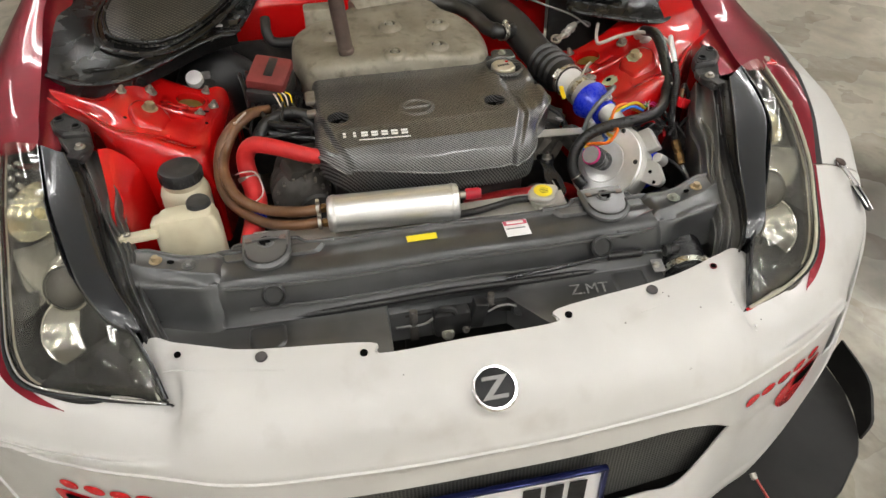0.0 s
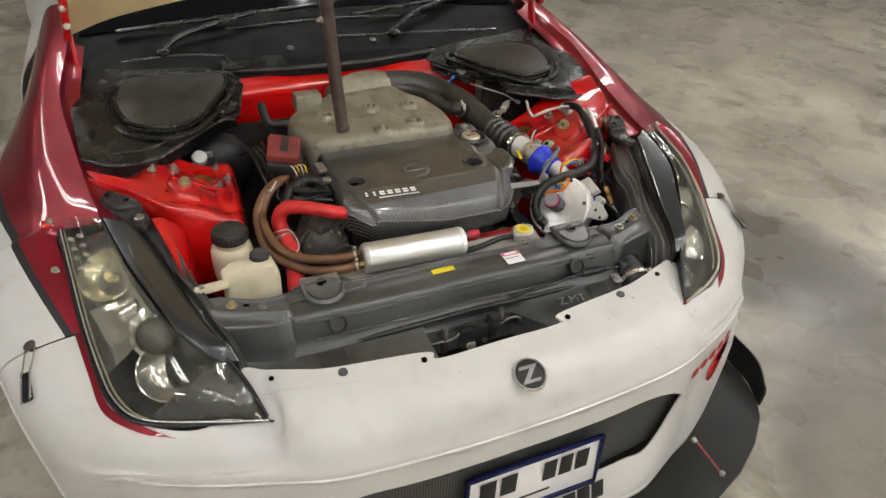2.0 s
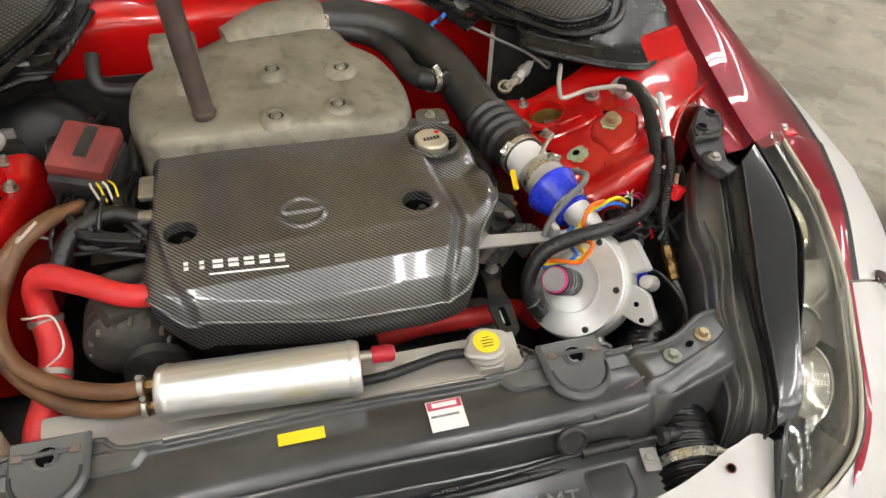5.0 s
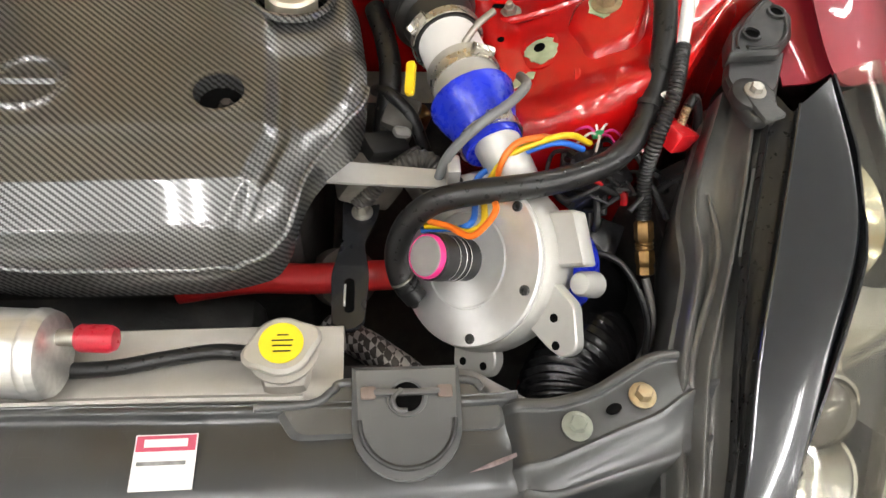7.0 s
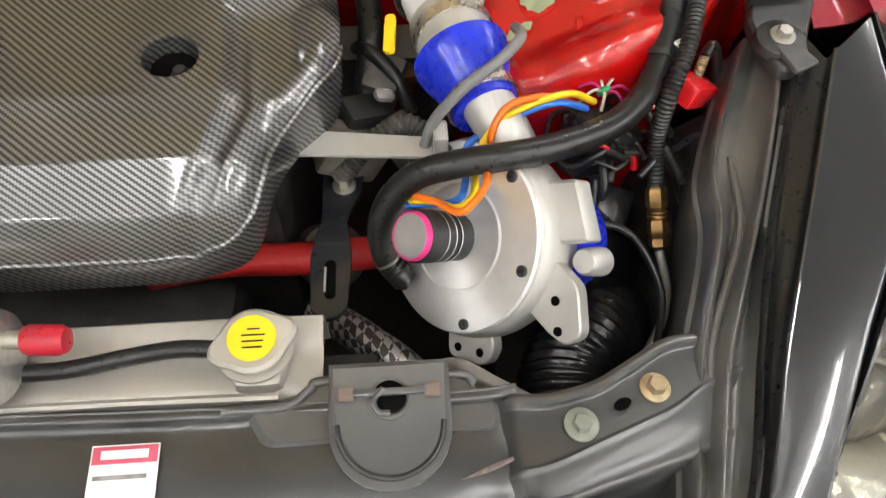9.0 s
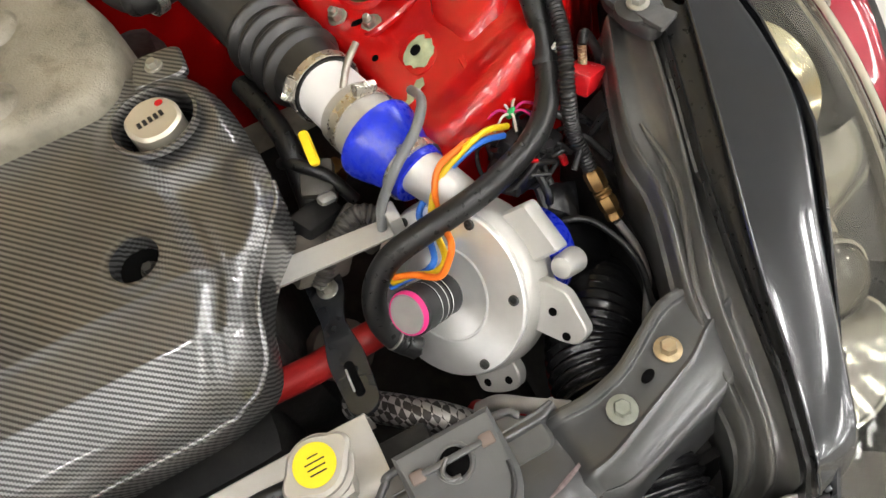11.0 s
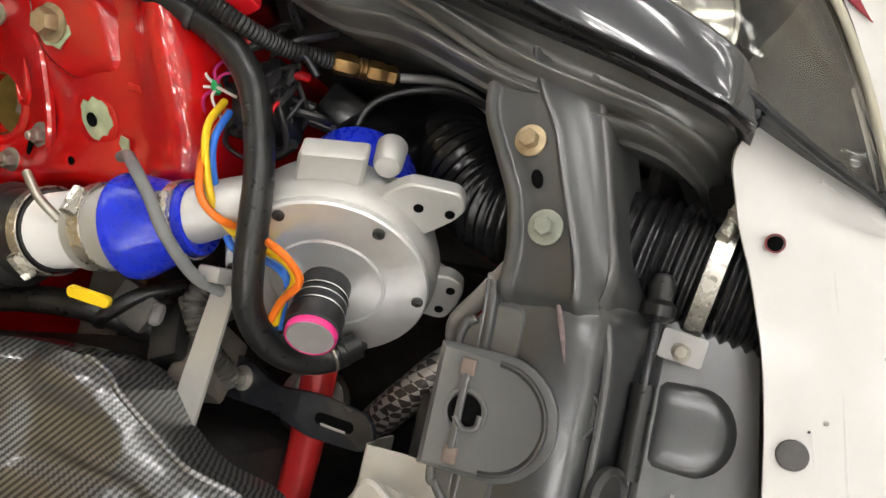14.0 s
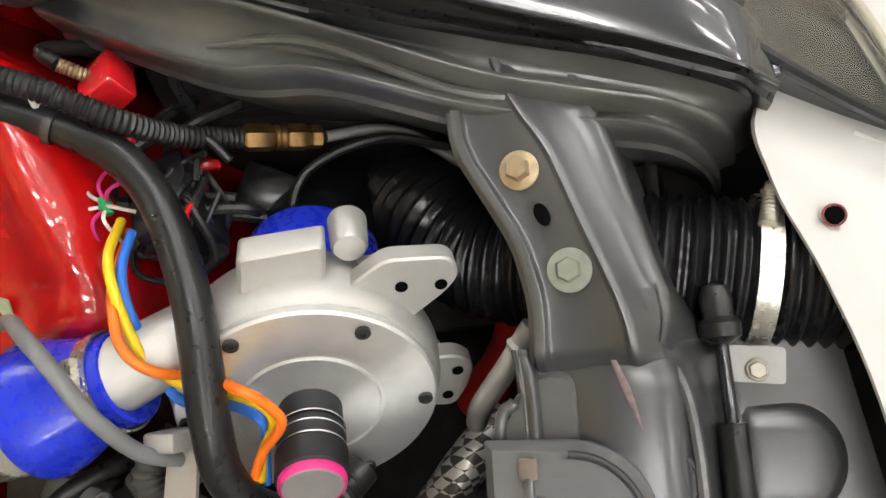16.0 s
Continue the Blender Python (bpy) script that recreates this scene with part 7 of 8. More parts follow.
part("bottle_shoulder", geo(box, (-0.497, 0.398, 0.694), (0.045, 0.04, 0.03), 0.01, pose(0, 0, 0, 0, -12, -6)), TANK, wash)
part("bottle_cap", geo(lathe, [(0.021, 0), (0.022, 0.004), (0.022, 0.012), (0.019, 0.016), (0.001, 0.0165)], (-0.433, 0.412, 0.711), (0.05, -0.1, 1), 26), BLACKP, wash, "black press-on cap")
part("spout_screw", geo(capscrew, (-0.562, 0.382, 0.69), (0, 0, 1), 0.006, 0.003), STEEL, wash)
bb = thing("brake_booster", "round black brake booster under the cowl", "brake booster", (-0.45, 1.03, 0.5))
part("booster_shell", geo(lathe, [(0.03, -0.07), (0.06, -0.06), (0.1, -0.035), (0.112, -0.01), (0.112, 0.01), (0.1, 0.03)], (-0.43, 1.03, 0.63), (0, 1, 0.05), 36), BLACKINK, bb)
part("booster_stud", geo(hexbolt, (-0.47, 0.975, 0.66), (0, -1, 0), 0.007, 0.01, 0.01), STEEL, bb)
bk = thing("brake_reservoir", "dark brake reservoir with a round white cap", "reservoir", (-0.478, 0.98, 0.6))
part("reservoir_body", geo(box, (-0.478, 0.99, 0.66), (0.1, 0.07, 0.07), 0.015), DARK, bk)
part("reservoir_cap", geo(lathe, [(0.02, -0.01), (0.021, 0.004), (0.019, 0.01), (0.001, 0.011)], (-0.478, 0.965, 0.702), (0, -0.6, 0.8), 26), PAPER, bk, "round white cap")
part("reservoir_clip", geo(box, (-0.452, 0.972, 0.706), (0.022, 0.012, 0.018), 0.004), GREYPIPE, bk)

# ---- red coolant hose on the left, with clamps ----
rh = thing("coolant_hose", "red silicone coolant hose with steel clamps and a blue band", "hose", (-0.34, 0.5, 0.55))
part("hose", geo(tube, [(-0.19, 0.52, 0.715), (-0.232, 0.508, 0.735), (-0.285, 0.535, 0.742), (-0.331, 0.562, 0.738), (-0.352, 0.57, 0.71), (-0.352, 0.555, 0.675), (-0.342, 0.512, 0.645), (-0.348, 0.46, 0.625), (-0.358, 0.41, 0.61), (-0.365, 0.38, 0.56)], [0.0155, 0.0155, 0.016, 0.017, 0.018, 0.019, 0.021, 0.021, 0.021, 0.021], 18, 70), REDH, rh)
for p, d, m_ in (((-0.3515, 0.552, 0.668), (0.1, -0.5, -0.7), STEEL), ((-0.344, 0.485, 0.634), (-0.1, -0.9, -0.4), STEEL), ((-0.347, 0.468, 0.628), (-0.1, -0.9, -0.35), BLUE)):
    part("hose_clamp", geo(lathe, [(0.0205, -0.005), (0.0225, -0.004), (0.0225, 0.004), (0.0205, 0.005)], p, d, 26, close=True), m_, rh)
part("clamp_wire", geo(tube, [(-0.375, 0.545, 0.685), (-0.36, 0.53, 0.698), (-0.335, 0.535, 0.69), (-0.325, 0.5, 0.665), (-0.35, 0.48, 0.652)], 0.0016, 6, 20), WWIRE, rh)

# ---- relay box ----
rb = thing("relay_box", "faded red and black relay box with loose wiring", "relay box", (-0.288, 0.765, 0.72))
part("box_base", geo(box, (-0.289, 0.765, 0.752), (0.088, 0.095, 0.058), 0.008, pose(0, 0, 0, 14, 8, -16)), BLACKP, rb)
lid = part("box_lid", geo(box, (-0.2875, 0.765, 0.789), (0.083, 0.09, 0.028), 0.007, pose(0, 0, 0, 14, 8, -16)), BOXRED, rb, "faded red lid")
part("lid_label", geo(box, (-0.283, 0.768, 0.8035), (0.02, 0.06, 0.0012), 0.0004, pose(0, 0, 0, 14, 8, -16)), BLACKP, lid, "dark worn label strip")
for k in range(4):
    part("box_wire", geo(tube, [(-0.285 + 0.008 * k, 0.72, 0.765), (-0.28 + 0.01 * k, 0.705, 0.765), (-0.272 + 0.008 * k, 0.695, 0.745)], 0.0018, 6, 12), YWIRE if k % 2 else WWIRE, rb)

# ---- compressor ----
PC, PN = Vector((0.3815, 0.4765, 0.6503)), Vector((-0.705, -0.351, 0.615)).normalized()
px_, py_ = axes(PN, (0.3, -0.9, 0.0))[:2]


def at(u, v, h):
    return PC + px_ * u + py_ * v + PN * h


comp = thing("compressor", "cast aluminium electric intake compressor with a bolted face plate", "compressor", PC - PN * 0.07)
part("housing", geo(lathe, [(0.03, -0.1), (0.045, -0.098), (0.05, -0.08), (0.066, -0.072), (0.083, -0.057), (0.0885, -0.035), (0.087, -0.016), (0.083, -0.009), (0.081, -0.008)], PC, PN, 56), ALU, comp, "bead-blasted cast housing")
sc = []
for k in range(22):
    w = -2.4 + 4.4 * k / 21
    sc.append(at((0.06 + 0.0003 * k) * math.cos(w), (0.06 + 0.0003 * k) * math.sin(w), -0.045))
part("volute", geo(tube, sc, [0.013 + 0.0003 * k for k in range(22)], 18, 60), ALU, comp, "swelling scroll of the housing")
face = part("face_plate", geo(lathe, [(0.0815, -0.008), (0.0825, -0.002), (0.081, 0.0), (0.0475, 0.0004), (0.0465, -0.0012), (0.0455, -0.0012), (0.0445, 0.0008), (0.036, 0.0004), (0.022, 0.0014)], (0, 0, 0), (0, 0, 1), 96), TURNED, comp, "turned aluminium face plate")
face.matrix_basis = Matrix(((px_.x, py_.x, PN.x, PC.x), (px_.y, py_.y, PN.y, PC.y), (px_.z, py_.z, PN.z, PC.z), (0, 0, 0, 1)))
for u, v in ((-0.002, 0.0745), (0.063, 0.036), (0.063, -0.039), (-0.004, -0.0755), (-0.066, -0.037), (-0.065, 0.038)):
    part("screw", geo(capscrew, at(u, v, 0.0), PN, 0.0048, 0.0022), BLACKP, comp, "black socket screw")
# outlet, boss and ears
part("outlet", geo(tube, [(0.455, 0.485, 0.645), (0.441, 0.515, 0.678), (0.425, 0.54, 0.705), (0.408, 0.568, 0.722)], [0.024, 0.0225, 0.022, 0.023], 26, 26), ALU, comp, "cast outlet pipe")
part("terminal_block", geo(slab, rounded([(0.027, 0.108), (0.008, 0.083), (0.054, 0.059), (0.0735, 0.087)], 0.004), 0.02, at(0, 0, -0.042), PN, px_, bev=0.003), ALU, comp, "flat cast block on the housing")
part("lug", geo(lathe, [(0.0125, -0.02), (0.0115, 0.004), (0.0095, 0.008), (0.001, 0.009)], at(0.077, 0.066, -0.046), PN, 22), ALU, comp)


def ear(poly, h, holes):
    o = part("mounting_ear", geo(slab, rounded(poly, 0.007), 0.013, at(0, 0, h - 0.013), PN, px_, bev=0.0015), ALU, comp, "cast mounting ear with two holes")
    for u, v in holes:
        part("ear_hole", geo(lathe, [(0.004, 0), (0.004, 0.0006), (0.001, 0.0006)], at(u, v, h), PN, 16), HOLE, o)


ear([(0.045, 0.05), (0.0751, 0.0559), (0.0953, 0.0589), (0.128, 0.0376), (0.1265, 0.0219), (0.1123, 0.0146), (0.0791, 0.0079), (0.05, 0.0)], -0.02, ((0.0925, 0.0355), (0.113, 0.0225)))
ear([(0.035, -0.05), (0.0453, -0.074), (0.0637, -0.0885), (0.0813, -0.0765), (0.0953, -0.0588), (0.0896, -0.0432), (0.07, -0.033)], -0.024, ((0.0655, -0.0745), (0.083, -0.057)))
part("ear_web", geo(tube, [at(0.06, 0.03, -0.05), at(0.085, 0.034, -0.044)], [0.02, 0.011], 14, 6), ALU, comp)
part("ear_web", geo(tube, [at(0.05, -0.045, -0.052), at(0.07, -0.06, -0.048)], [0.02, 0.011], 14, 6), ALU, comp)
# sensor on the face
sen = part("sensor", geo(lathe, [(0.0202, 0.0), (0.0202, 0.016), (0.0193, 0.0165), (0.0193, 0.02), (0.0211, 0.021), (0.0211, 0.032), (0.0202, 0.033), (0.0202, 0.035), (0.0219, 0.036), (0.0219, 0.052), (0.0189, 0.054)], PC, PN, 36), BLACKINK, comp, "black cylindrical sensor with silver rings")
for h in (0.018, 0.025, 0.034):
    part("ring", geo(lathe, [(0.0202, h - 0.0007), (0.0214, h - 0.0005), (0.0214, h + 0.0005), (0.0202, h + 0.0007)], PC, PN, 36, close=True), CHROME, sen)
part("pink_ring", geo(lathe, [(0.0193, 0.05), (0.0202, 0.052), (0.0200, 0.0572), (0.0187, 0.0588), (0.0179, 0.0575)], PC, PN, 32), PINK, sen, "bright pink ring")
part("sensor_cap", geo(lathe, [(0.0182, 0.05), (0.0182, 0.0578), (0.0172, 0.0588), (0.001, 0.059)], PC, PN, 30), GREYPIPE, sen, "plain grey cap")
# inlet side: blue coupler
part("inlet_coupler", geo(tube, [at(0.018, 0.02, -0.06), at(0.022, 0.025, -0.075), at(0.025, 0.028, -0.09), at(0.026, 0.028, -0.104)], [0.044, 0.047, 0.048, 0.048], 28, 20), BLUE, comp, "blue silicone coupler")
part("inlet_filter", geo(tube, [at(0.026, 0.028, -0.1), at(0.028, 0.02, -0.14), at(0.034, 0.008, -0.17), at(0.04, 0.0, -0.2)], 0.044, 24, 12), DUCT, comp)

# ---- intake pipe from the manifold to the compressor ----
ip = thing("intake_pipe", "black intake pipe with ribbed boot, white coupler and blue reducer", "pipe", (0.33, 0.8, 0.7))
part("pipe", geo(tube, [(0.05, 1.07, 0.81), (0.125, 1.083, 0.808), (0.2, 1.07, 0.8), (0.262, 1.02, 0.788), (0.303, 0.94, 0.775), (0.33, 0.86, 0.75), (0.343, 0.815, 0.737)], [0.03, 0.037, 0.039, 0.0395, 0.039, 0.0385, 0.038], 28, 50), PIPEB, ip, "black plastic pipe")
part("boot", geo(tube, [(0.34, 0.82, 0.738), (0.352, 0.785, 0.73), (0.364, 0.745, 0.727), (0.371, 0.715, 0.727), (0.375, 0.695, 0.728)], [0.037, 0.039, 0.039, 0.036, 0.0345], 30, 70, None), PIPEB, ip, "black ribbed rubber boot")
for k in range(4):
    t = k / 3
    p = Vector((0.347, 0.802, 0.734)).lerp(Vector((0.364, 0.742, 0.727)), t)
    part("boot_rib", geo(lathe, [(0.038, -0.0075), (0.0445, -0.003), (0.0455, 0), (0.0445, 0.003), (0.038, 0.0075)], p, (0.25, -0.95, -0.06), 36, close=True), PIPEB, ip)
part("coupler", geo(tube, [(0.374, 0.7, 0.728), (0.383, 0.66, 0.728), (0.39, 0.63, 0.727)], 0.032, 28, 8), PAPER, ip, "white coupler pipe")
part("coupler_band", geo(tube, [(0.3835, 0.654, 0.728), (0.3935, 0.609, 0.7265)], 0.0345, 28, 4), ALU, ip, "bare metal band")


def clamp(p, d, r, parent, screw=(-0.5, 0.0, 0.86), wide=0.005):
    c = part("hose_clamp", geo(lathe, [(r, -wide), (r + 0.0014, -wide), (r + 0.0014, wide), (r, wide)], p, d, 36, close=True), CLAMPM, parent, "worm-drive steel clamp")
    q = Vector(screw).normalized()
    d = Vector(d).normalized()
    q = (q - d * q.dot(d)).normalized()
    o = Vector(p) + q * (r + 0.004)
    tdir = d.cross(q)
    part("clamp_box", geo(lathe, [(0.0055, -0.008), (0.0058, 0.0), (0.0055, 0.008)], o, tdir, 8), CLAMPM, c)
    part("clamp_screw", geo(lathe, [(0.0055, 0.008), (0.0062, 0.009), (0.0062, 0.014), (0.004, 0.0145)], o, tdir, 6), CLAMPM, c)
    return c


clamp((0.3735, 0.702, 0.728), (0.22, -0.97, 0), 0.0365, ip, (-0.75, -0.1, 0.66))
clamp((0.388, 0.637, 0.728), (0.22, -0.97, 0), 0.0345, ip, (0.45, -0.1, 0.9), 0.006)
ra = (Vector((0.4065, 0.57, 0.716)) - Vector((0.3925, 0.617, 0.722))).normalized()
part("reducer", geo(lathe, [(0.036, 0.001), (0.041, -0.001), (0.0425, 0.0), (0.043, 0.003), (0.0418, 0.009), (0.0382, 0.019), (0.034, 0.031), (0.031, 0.039), (0.0295, 0.043), (0.0292, 0.055), (0.0285, 0.0605), (0.0265, 0.0615), (0.024, 0.06)], (0.3925, 0.617, 0.722), ra, 48), BLUE, ip, "blue silicone reducer cone")
clamp((0.4065, 0.57, 0.716), ra, 0.0303, ip, (0.2, -0.1, 0.97))
part("coupler_tap", geo(tube, [(0.385, 0.655, 0.76), (0.398, 0.668, 0.772), (0.415, 0.685, 0.775)], 0.0035, 10, 10), STEEL, ip, "steel vacuum tap")
part("branch_stub", geo(tube, [(0.31, 0.9, 0.772), (0.28, 0.88, 0.782), (0.258, 0.868, 0.786)], 0.017, 18, 12), RUBBER, ip)
clamp((0.262, 0.87, 0.785), (-0.85, -0.5, 0.15), 0.0185, ip, (0, -0.6, 0.8), 0.006)
bh = thing("bypass_hose", "black rubber hose joining the intake pipe to the manifold", "hose", (0.2, 0.93, 0.78))
part("hose", geo(tube, [(0.268, 0.875, 0.784), (0.246, 0.878, 0.787), (0.228, 0.91, 0.788), (0.218, 0.97, 0.79), (0.19, 1.03, 0.793), (0.14, 1.055, 0.8), (0.09, 1.06, 0.805)], 0.018, 18, 40), PIPEB, bh)
part("hose_bead", geo(lathe, [(0.018, -0.006), (0.0198, -0.003), (0.0198, 0.003), (0.018, 0.006)], (0.246, 0.878, 0.787), (-0.7, 0.5, 0.05), 24, close=True), RUBBER, bh)
clamp((0.105, 1.058, 0.803), (-1, 0.05, 0.1), 0.0185, bh, (0, -0.5, 0.86), 0.006)
yt = thing("yellow_tag", "small yellow plastic strap beside the intake clamp", "strap", (0.331, 0.613, 0.75))
part("strap", geo(slab, rounded([(-0.018, -0.0045), (0.018, -0.0045), (0.018, 0.0045), (-0.018, 0.0045)], 0.004), 0.005, (0.333, 0.625, 0.74), (-0.3, -0.3, 0.9), (0.1, 0.95, 0.3), bev=0.001), YWIRE, yt)

# ---- hoses on the right ----
fh = thing("thick_black_hose", "thick black rubber hose arching over the compressor", "hose", (0.35, 0.48, 0.62))
part("hose", geo(tube, [(0.585, 0.79, 0.79), (0.588, 0.735, 0.803), (0.583, 0.675, 0.785), (0.572, 0.617, 0.752), (0.553, 0.576, 0.727), (0.527, 0.547, 0.718), (0.496, 0.528, 0.717), (0.453, 0.511, 0.72), (0.415, 0.502, 0.723), (0.382, 0.501, 0.718), (0.35, 0.504, 0.702), (0.327, 0.499, 0.678), (0.317, 0.488, 0.65), (0.321, 0.474, 0.625), (0.336, 0.462, 0.606)], 0.0116, 20, 120), RUBBER, fh)
for p, d in (((0.325, 0.471, 0.62), (0.5, -0.4, -0.75)),):
    for k in range(3):
        part("hose_ring", geo(lathe, [(0.011, -0.0015), (0.0127, -0.001), (0.0127, 0.001), (0.011, 0.0015)], Vector(p) + Vector(d) * 0.006 * (k - 1), d, 22, close=True), STEEL if k == 0 else RUBBER, fh)
tie = part("cable_tie", geo(lathe, [(0.0112, -0.0025), (0.0124, -0.0025), (0.0124, 0.0025), (0.0112, 0.0025)], (0.562, 0.594, 0.739), (-0.3, -0.75, -0.55), 24, close=True), BLACKP, fh)
part("tie_head", geo(box, (0.572, 0.596, 0.749), (0.007, 0.006, 0.006), 0.001), PAPER, tie, "white tie head")
part("hose_fitting", geo(lathe, [(0.012, 0), (0.016, 0.003), (0.016, 0.012), (0.012, 0.014), (0.012, 0.02), (0.015, 0.022), (0.015, 0.034), (0.012, 0.036)], (0.575, 0.8, 0.785), (0.25, -0.1, -0.2), 20), ALU, fh, "silver hose fitting")
cd = thing("corrugated_conduit", "black corrugated conduit ending in a brass union", "conduit", (0.57, 0.52, 0.64))
part("conduit", geo(tube, [(0.592, 0.633, 0.777), (0.578, 0.588, 0.76), (0.562, 0.556, 0.73), (0.56, 0.544, 0.69), (0.565, 0.521, 0.65)], 0.0066, 14, None, (0.0038, 0.0013)), RUBBER, cd, "corrugated sleeve")
part("inner_line", geo(tube, [(0.63, 0.74, 0.79), (0.607, 0.69, 0.797), (0.592, 0.633, 0.777)], 0.0058, 12, 14), PAPER, cd, "white inner line")
u0, u1 = Vector((0.565, 0.521, 0.65)), Vector((0.569, 0.478, 0.611))
ud = (u1 - u0).normalized()
un = part("union", geo(lathe, [(0.006, -0.004), (0.008, 0.0), (0.0098, 0.002), (0.0098, 0.018), (0.0082, 0.02), (0.008, 0.025)], u0, ud, 6), BRASS, cd, "tarnished brass union nut")
part("union_collar", geo(lathe, [(0.008, 0.021), (0.0092, 0.022), (0.0092, 0.0235), (0.0083, 0.0245), (0.0092, 0.0255), (0.0092, 0.028), (0.008, 0.029)], u0, ud, 24), BRASS, un)
part("union_nut", geo(lathe, [(0.008, 0.029), (0.0098, 0.031), (0.0098, 0.042), (0.0085, 0.044), (0.0082, 0.047), (0.009, 0.048), (0.0088, 0.054), (0.0055, 0.056)], u0, ud, 6), BRASS, un)
part("steel_line", geo(tube, [(0.569, 0.478, 0.611), (0.575, 0.458, 0.594), (0.576, 0.441, 0.58), (0.57, 0.422, 0.562), (0.552, 0.396, 0.532), (0.54, 0.37, 0.48)], 0.0042, 12, 30), GREYPIPE, cd, "grey steel line")
wp = thing("refrigerant_line", "bent pale metal pipe with fittings on the strut tower", "pipe", (0.52, 0.85, 0.73))
part("pipe", geo(tube, [(0.53, 0.93, 0.755), (0.519, 0.906, 0.76), (0.5, 0.865, 0.758), (0.486, 0.823, 0.757), (0.489, 0.811, 0.759), (0.505, 0.808, 0.765), (0.528, 0.803, 0.775), (0.552, 0.785, 0.788), (0.57, 0.77, 0.795), (0.6, 0.74, 0.797), (0.61, 0.69, 0.79), (0.598, 0.645, 0.778)], 0.0042, 12, 70), mat("pale_pipe", (0.6, 0.57, 0.52), 0.4, metal=0.2), wp)
ft = thing("pipe_fitting", "silver hydraulic fitting hanging by the firewall", "fitting", (0.44, 0.91, 0.72))
part("fitting_body", geo(lathe, [(0.008, 0), (0.011, 0.002), (0.011, 0.018), (0.008, 0.02), (0.008, 0.026), (0.0115, 0.028), (0.0115, 0.044), (0.008, 0.046), (0.008, 0.06)], (0.436, 0.915, 0.742), (0.62, 0.62, 0.1), 6), ALU, ft)
part("fitting_ring", geo(lathe, [(0.0135, -0.003), (0.0135, 0.003), (0.0095, 0.003), (0.0095, -0.003)], (0.41, 0.9, 0.74), (-0.2, -0.4, 0.9), 22, close=True), STEEL, ft)
part("fitting_elbow", geo(tube, [(0.436, 0.915, 0.742), (0.424, 0.908, 0.74), (0.41, 0.9, 0.736)], 0.0075, 12, 10), STEEL, ft)
part("fitting_line", geo(tube, [(0.478, 0.956, 0.75), (0.5, 0.965, 0.752), (0.515, 0.95, 0.75), (0.505, 0.935, 0.75), (0.49, 0.95, 0.76), (0.465, 0.96, 0.775), (0.43, 1.0, 0.78), (0.385, 1.05, 0.788)], 0.0028, 10, 40), GREYPIPE, ft)
gh = thing("vacuum_hose", "thin grey rubber vacuum hose", "hose", (0.38, 0.58, 0.68))
part("hose", geo(tube, [(0.446, 0.655, 0.72), (0.446, 0.63, 0.735), (0.437, 0.595, 0.758), (0.418, 0.566, 0.765), (0.39, 0.551, 0.752), (0.366, 0.545, 0.722), (0.357, 0.543, 0.69)], 0.0048, 12, 40), GREYHOSE, gh)
dh = thing("ribbed_air_duct", "black ribbed flexible air duct held by a steel clamp", "duct", (0.46, 0.28, 0.52))
part("duct", geo(tube, [(0.55, 0.5, 0.43), (0.54, 0.465, 0.5), (0.512, 0.428, 0.54), (0.482, 0.385, 0.553), (0.468, 0.335, 0.56), (0.466, 0.285, 0.563), (0.458, 0.235, 0.56), (0.45, 0.19, 0.556), (0.445, 0.15, 0.55), (0.44, 0.1, 0.54)], 0.0435, 40, None, (0.0088, 0.0038)), DUCT, dh)
cl = part("duct_clamp", geo(lathe, [(0.0475, -0.0065), (0.049, -0.0065), (0.049, 0.0065), (0.0475, 0.0065)], (0.4525, 0.199, 0.5565), (-0.16, -0.97, -0.08), 48, close=True), CLAMPM, dh, "bright steel band clamp")
part("clamp_bolt", geo(tube, [(0.476, 0.195, 0.6), (0.497, 0.189, 0.588)], 0.0045, 10, None, (0.003, 0.001)), STEEL, cl)
part("clamp_screw", geo(hexbolt, (0.496, 0.189, 0.589), (0.85, -0.2, 0.4), 0.006, 0.005, 0.007), STEEL, cl)
part("clamp_tab", geo(slab, rounded([(-0.016, -0.011), (0.016, -0.011), (0.016, 0.011), (-0.016, 0.011)], 0.003), 0.002, (0.394, 0.208, 0.584), (0, -0.1, 1), (0.1, 1, 0)), GREYPIPE, cl, "zinc tab with a bolt")
part("tab_bolt", geo(hexbolt, (0.391, 0.208, 0.586), (0, 0, 1), 0.0055, 0.004, 0.007), STEEL, cl)
rd = thing("release_cable", "black rod and sleeve lying in front of the radiator support", "cable", (0.36, 0.226, 0.6))
part("rod", geo(tube, [(0.43, 0.228, 0.602), (0.4, 0.227, 0.604), (0.36, 0.226, 0.608), (0.29, 0.224, 0.612), (0.2, 0.222, 0.604), (0.1, 0.222, 0.598)], 0.004, 12, 30), GLOSSB, rd)
part("sleeve", geo(tube, [(0.363, 0.226, 0.608), (0.33, 0.2255, 0.61), (0.297, 0.2245, 0.612)], 0.0085, 14, 8), RUBBER, rd, "black rubber sleeve")
part("end_boot", geo(lathe, [(0.006, 0), (0.012, 0.004), (0.0125, 0.012), (0.009, 0.016), (0.01, 0.026), (0.007, 0.034), (0.001, 0.036)], (0.408, 0.2272, 0.6035), (1, 0.03, -0.05), 18), RUBBER, rd)

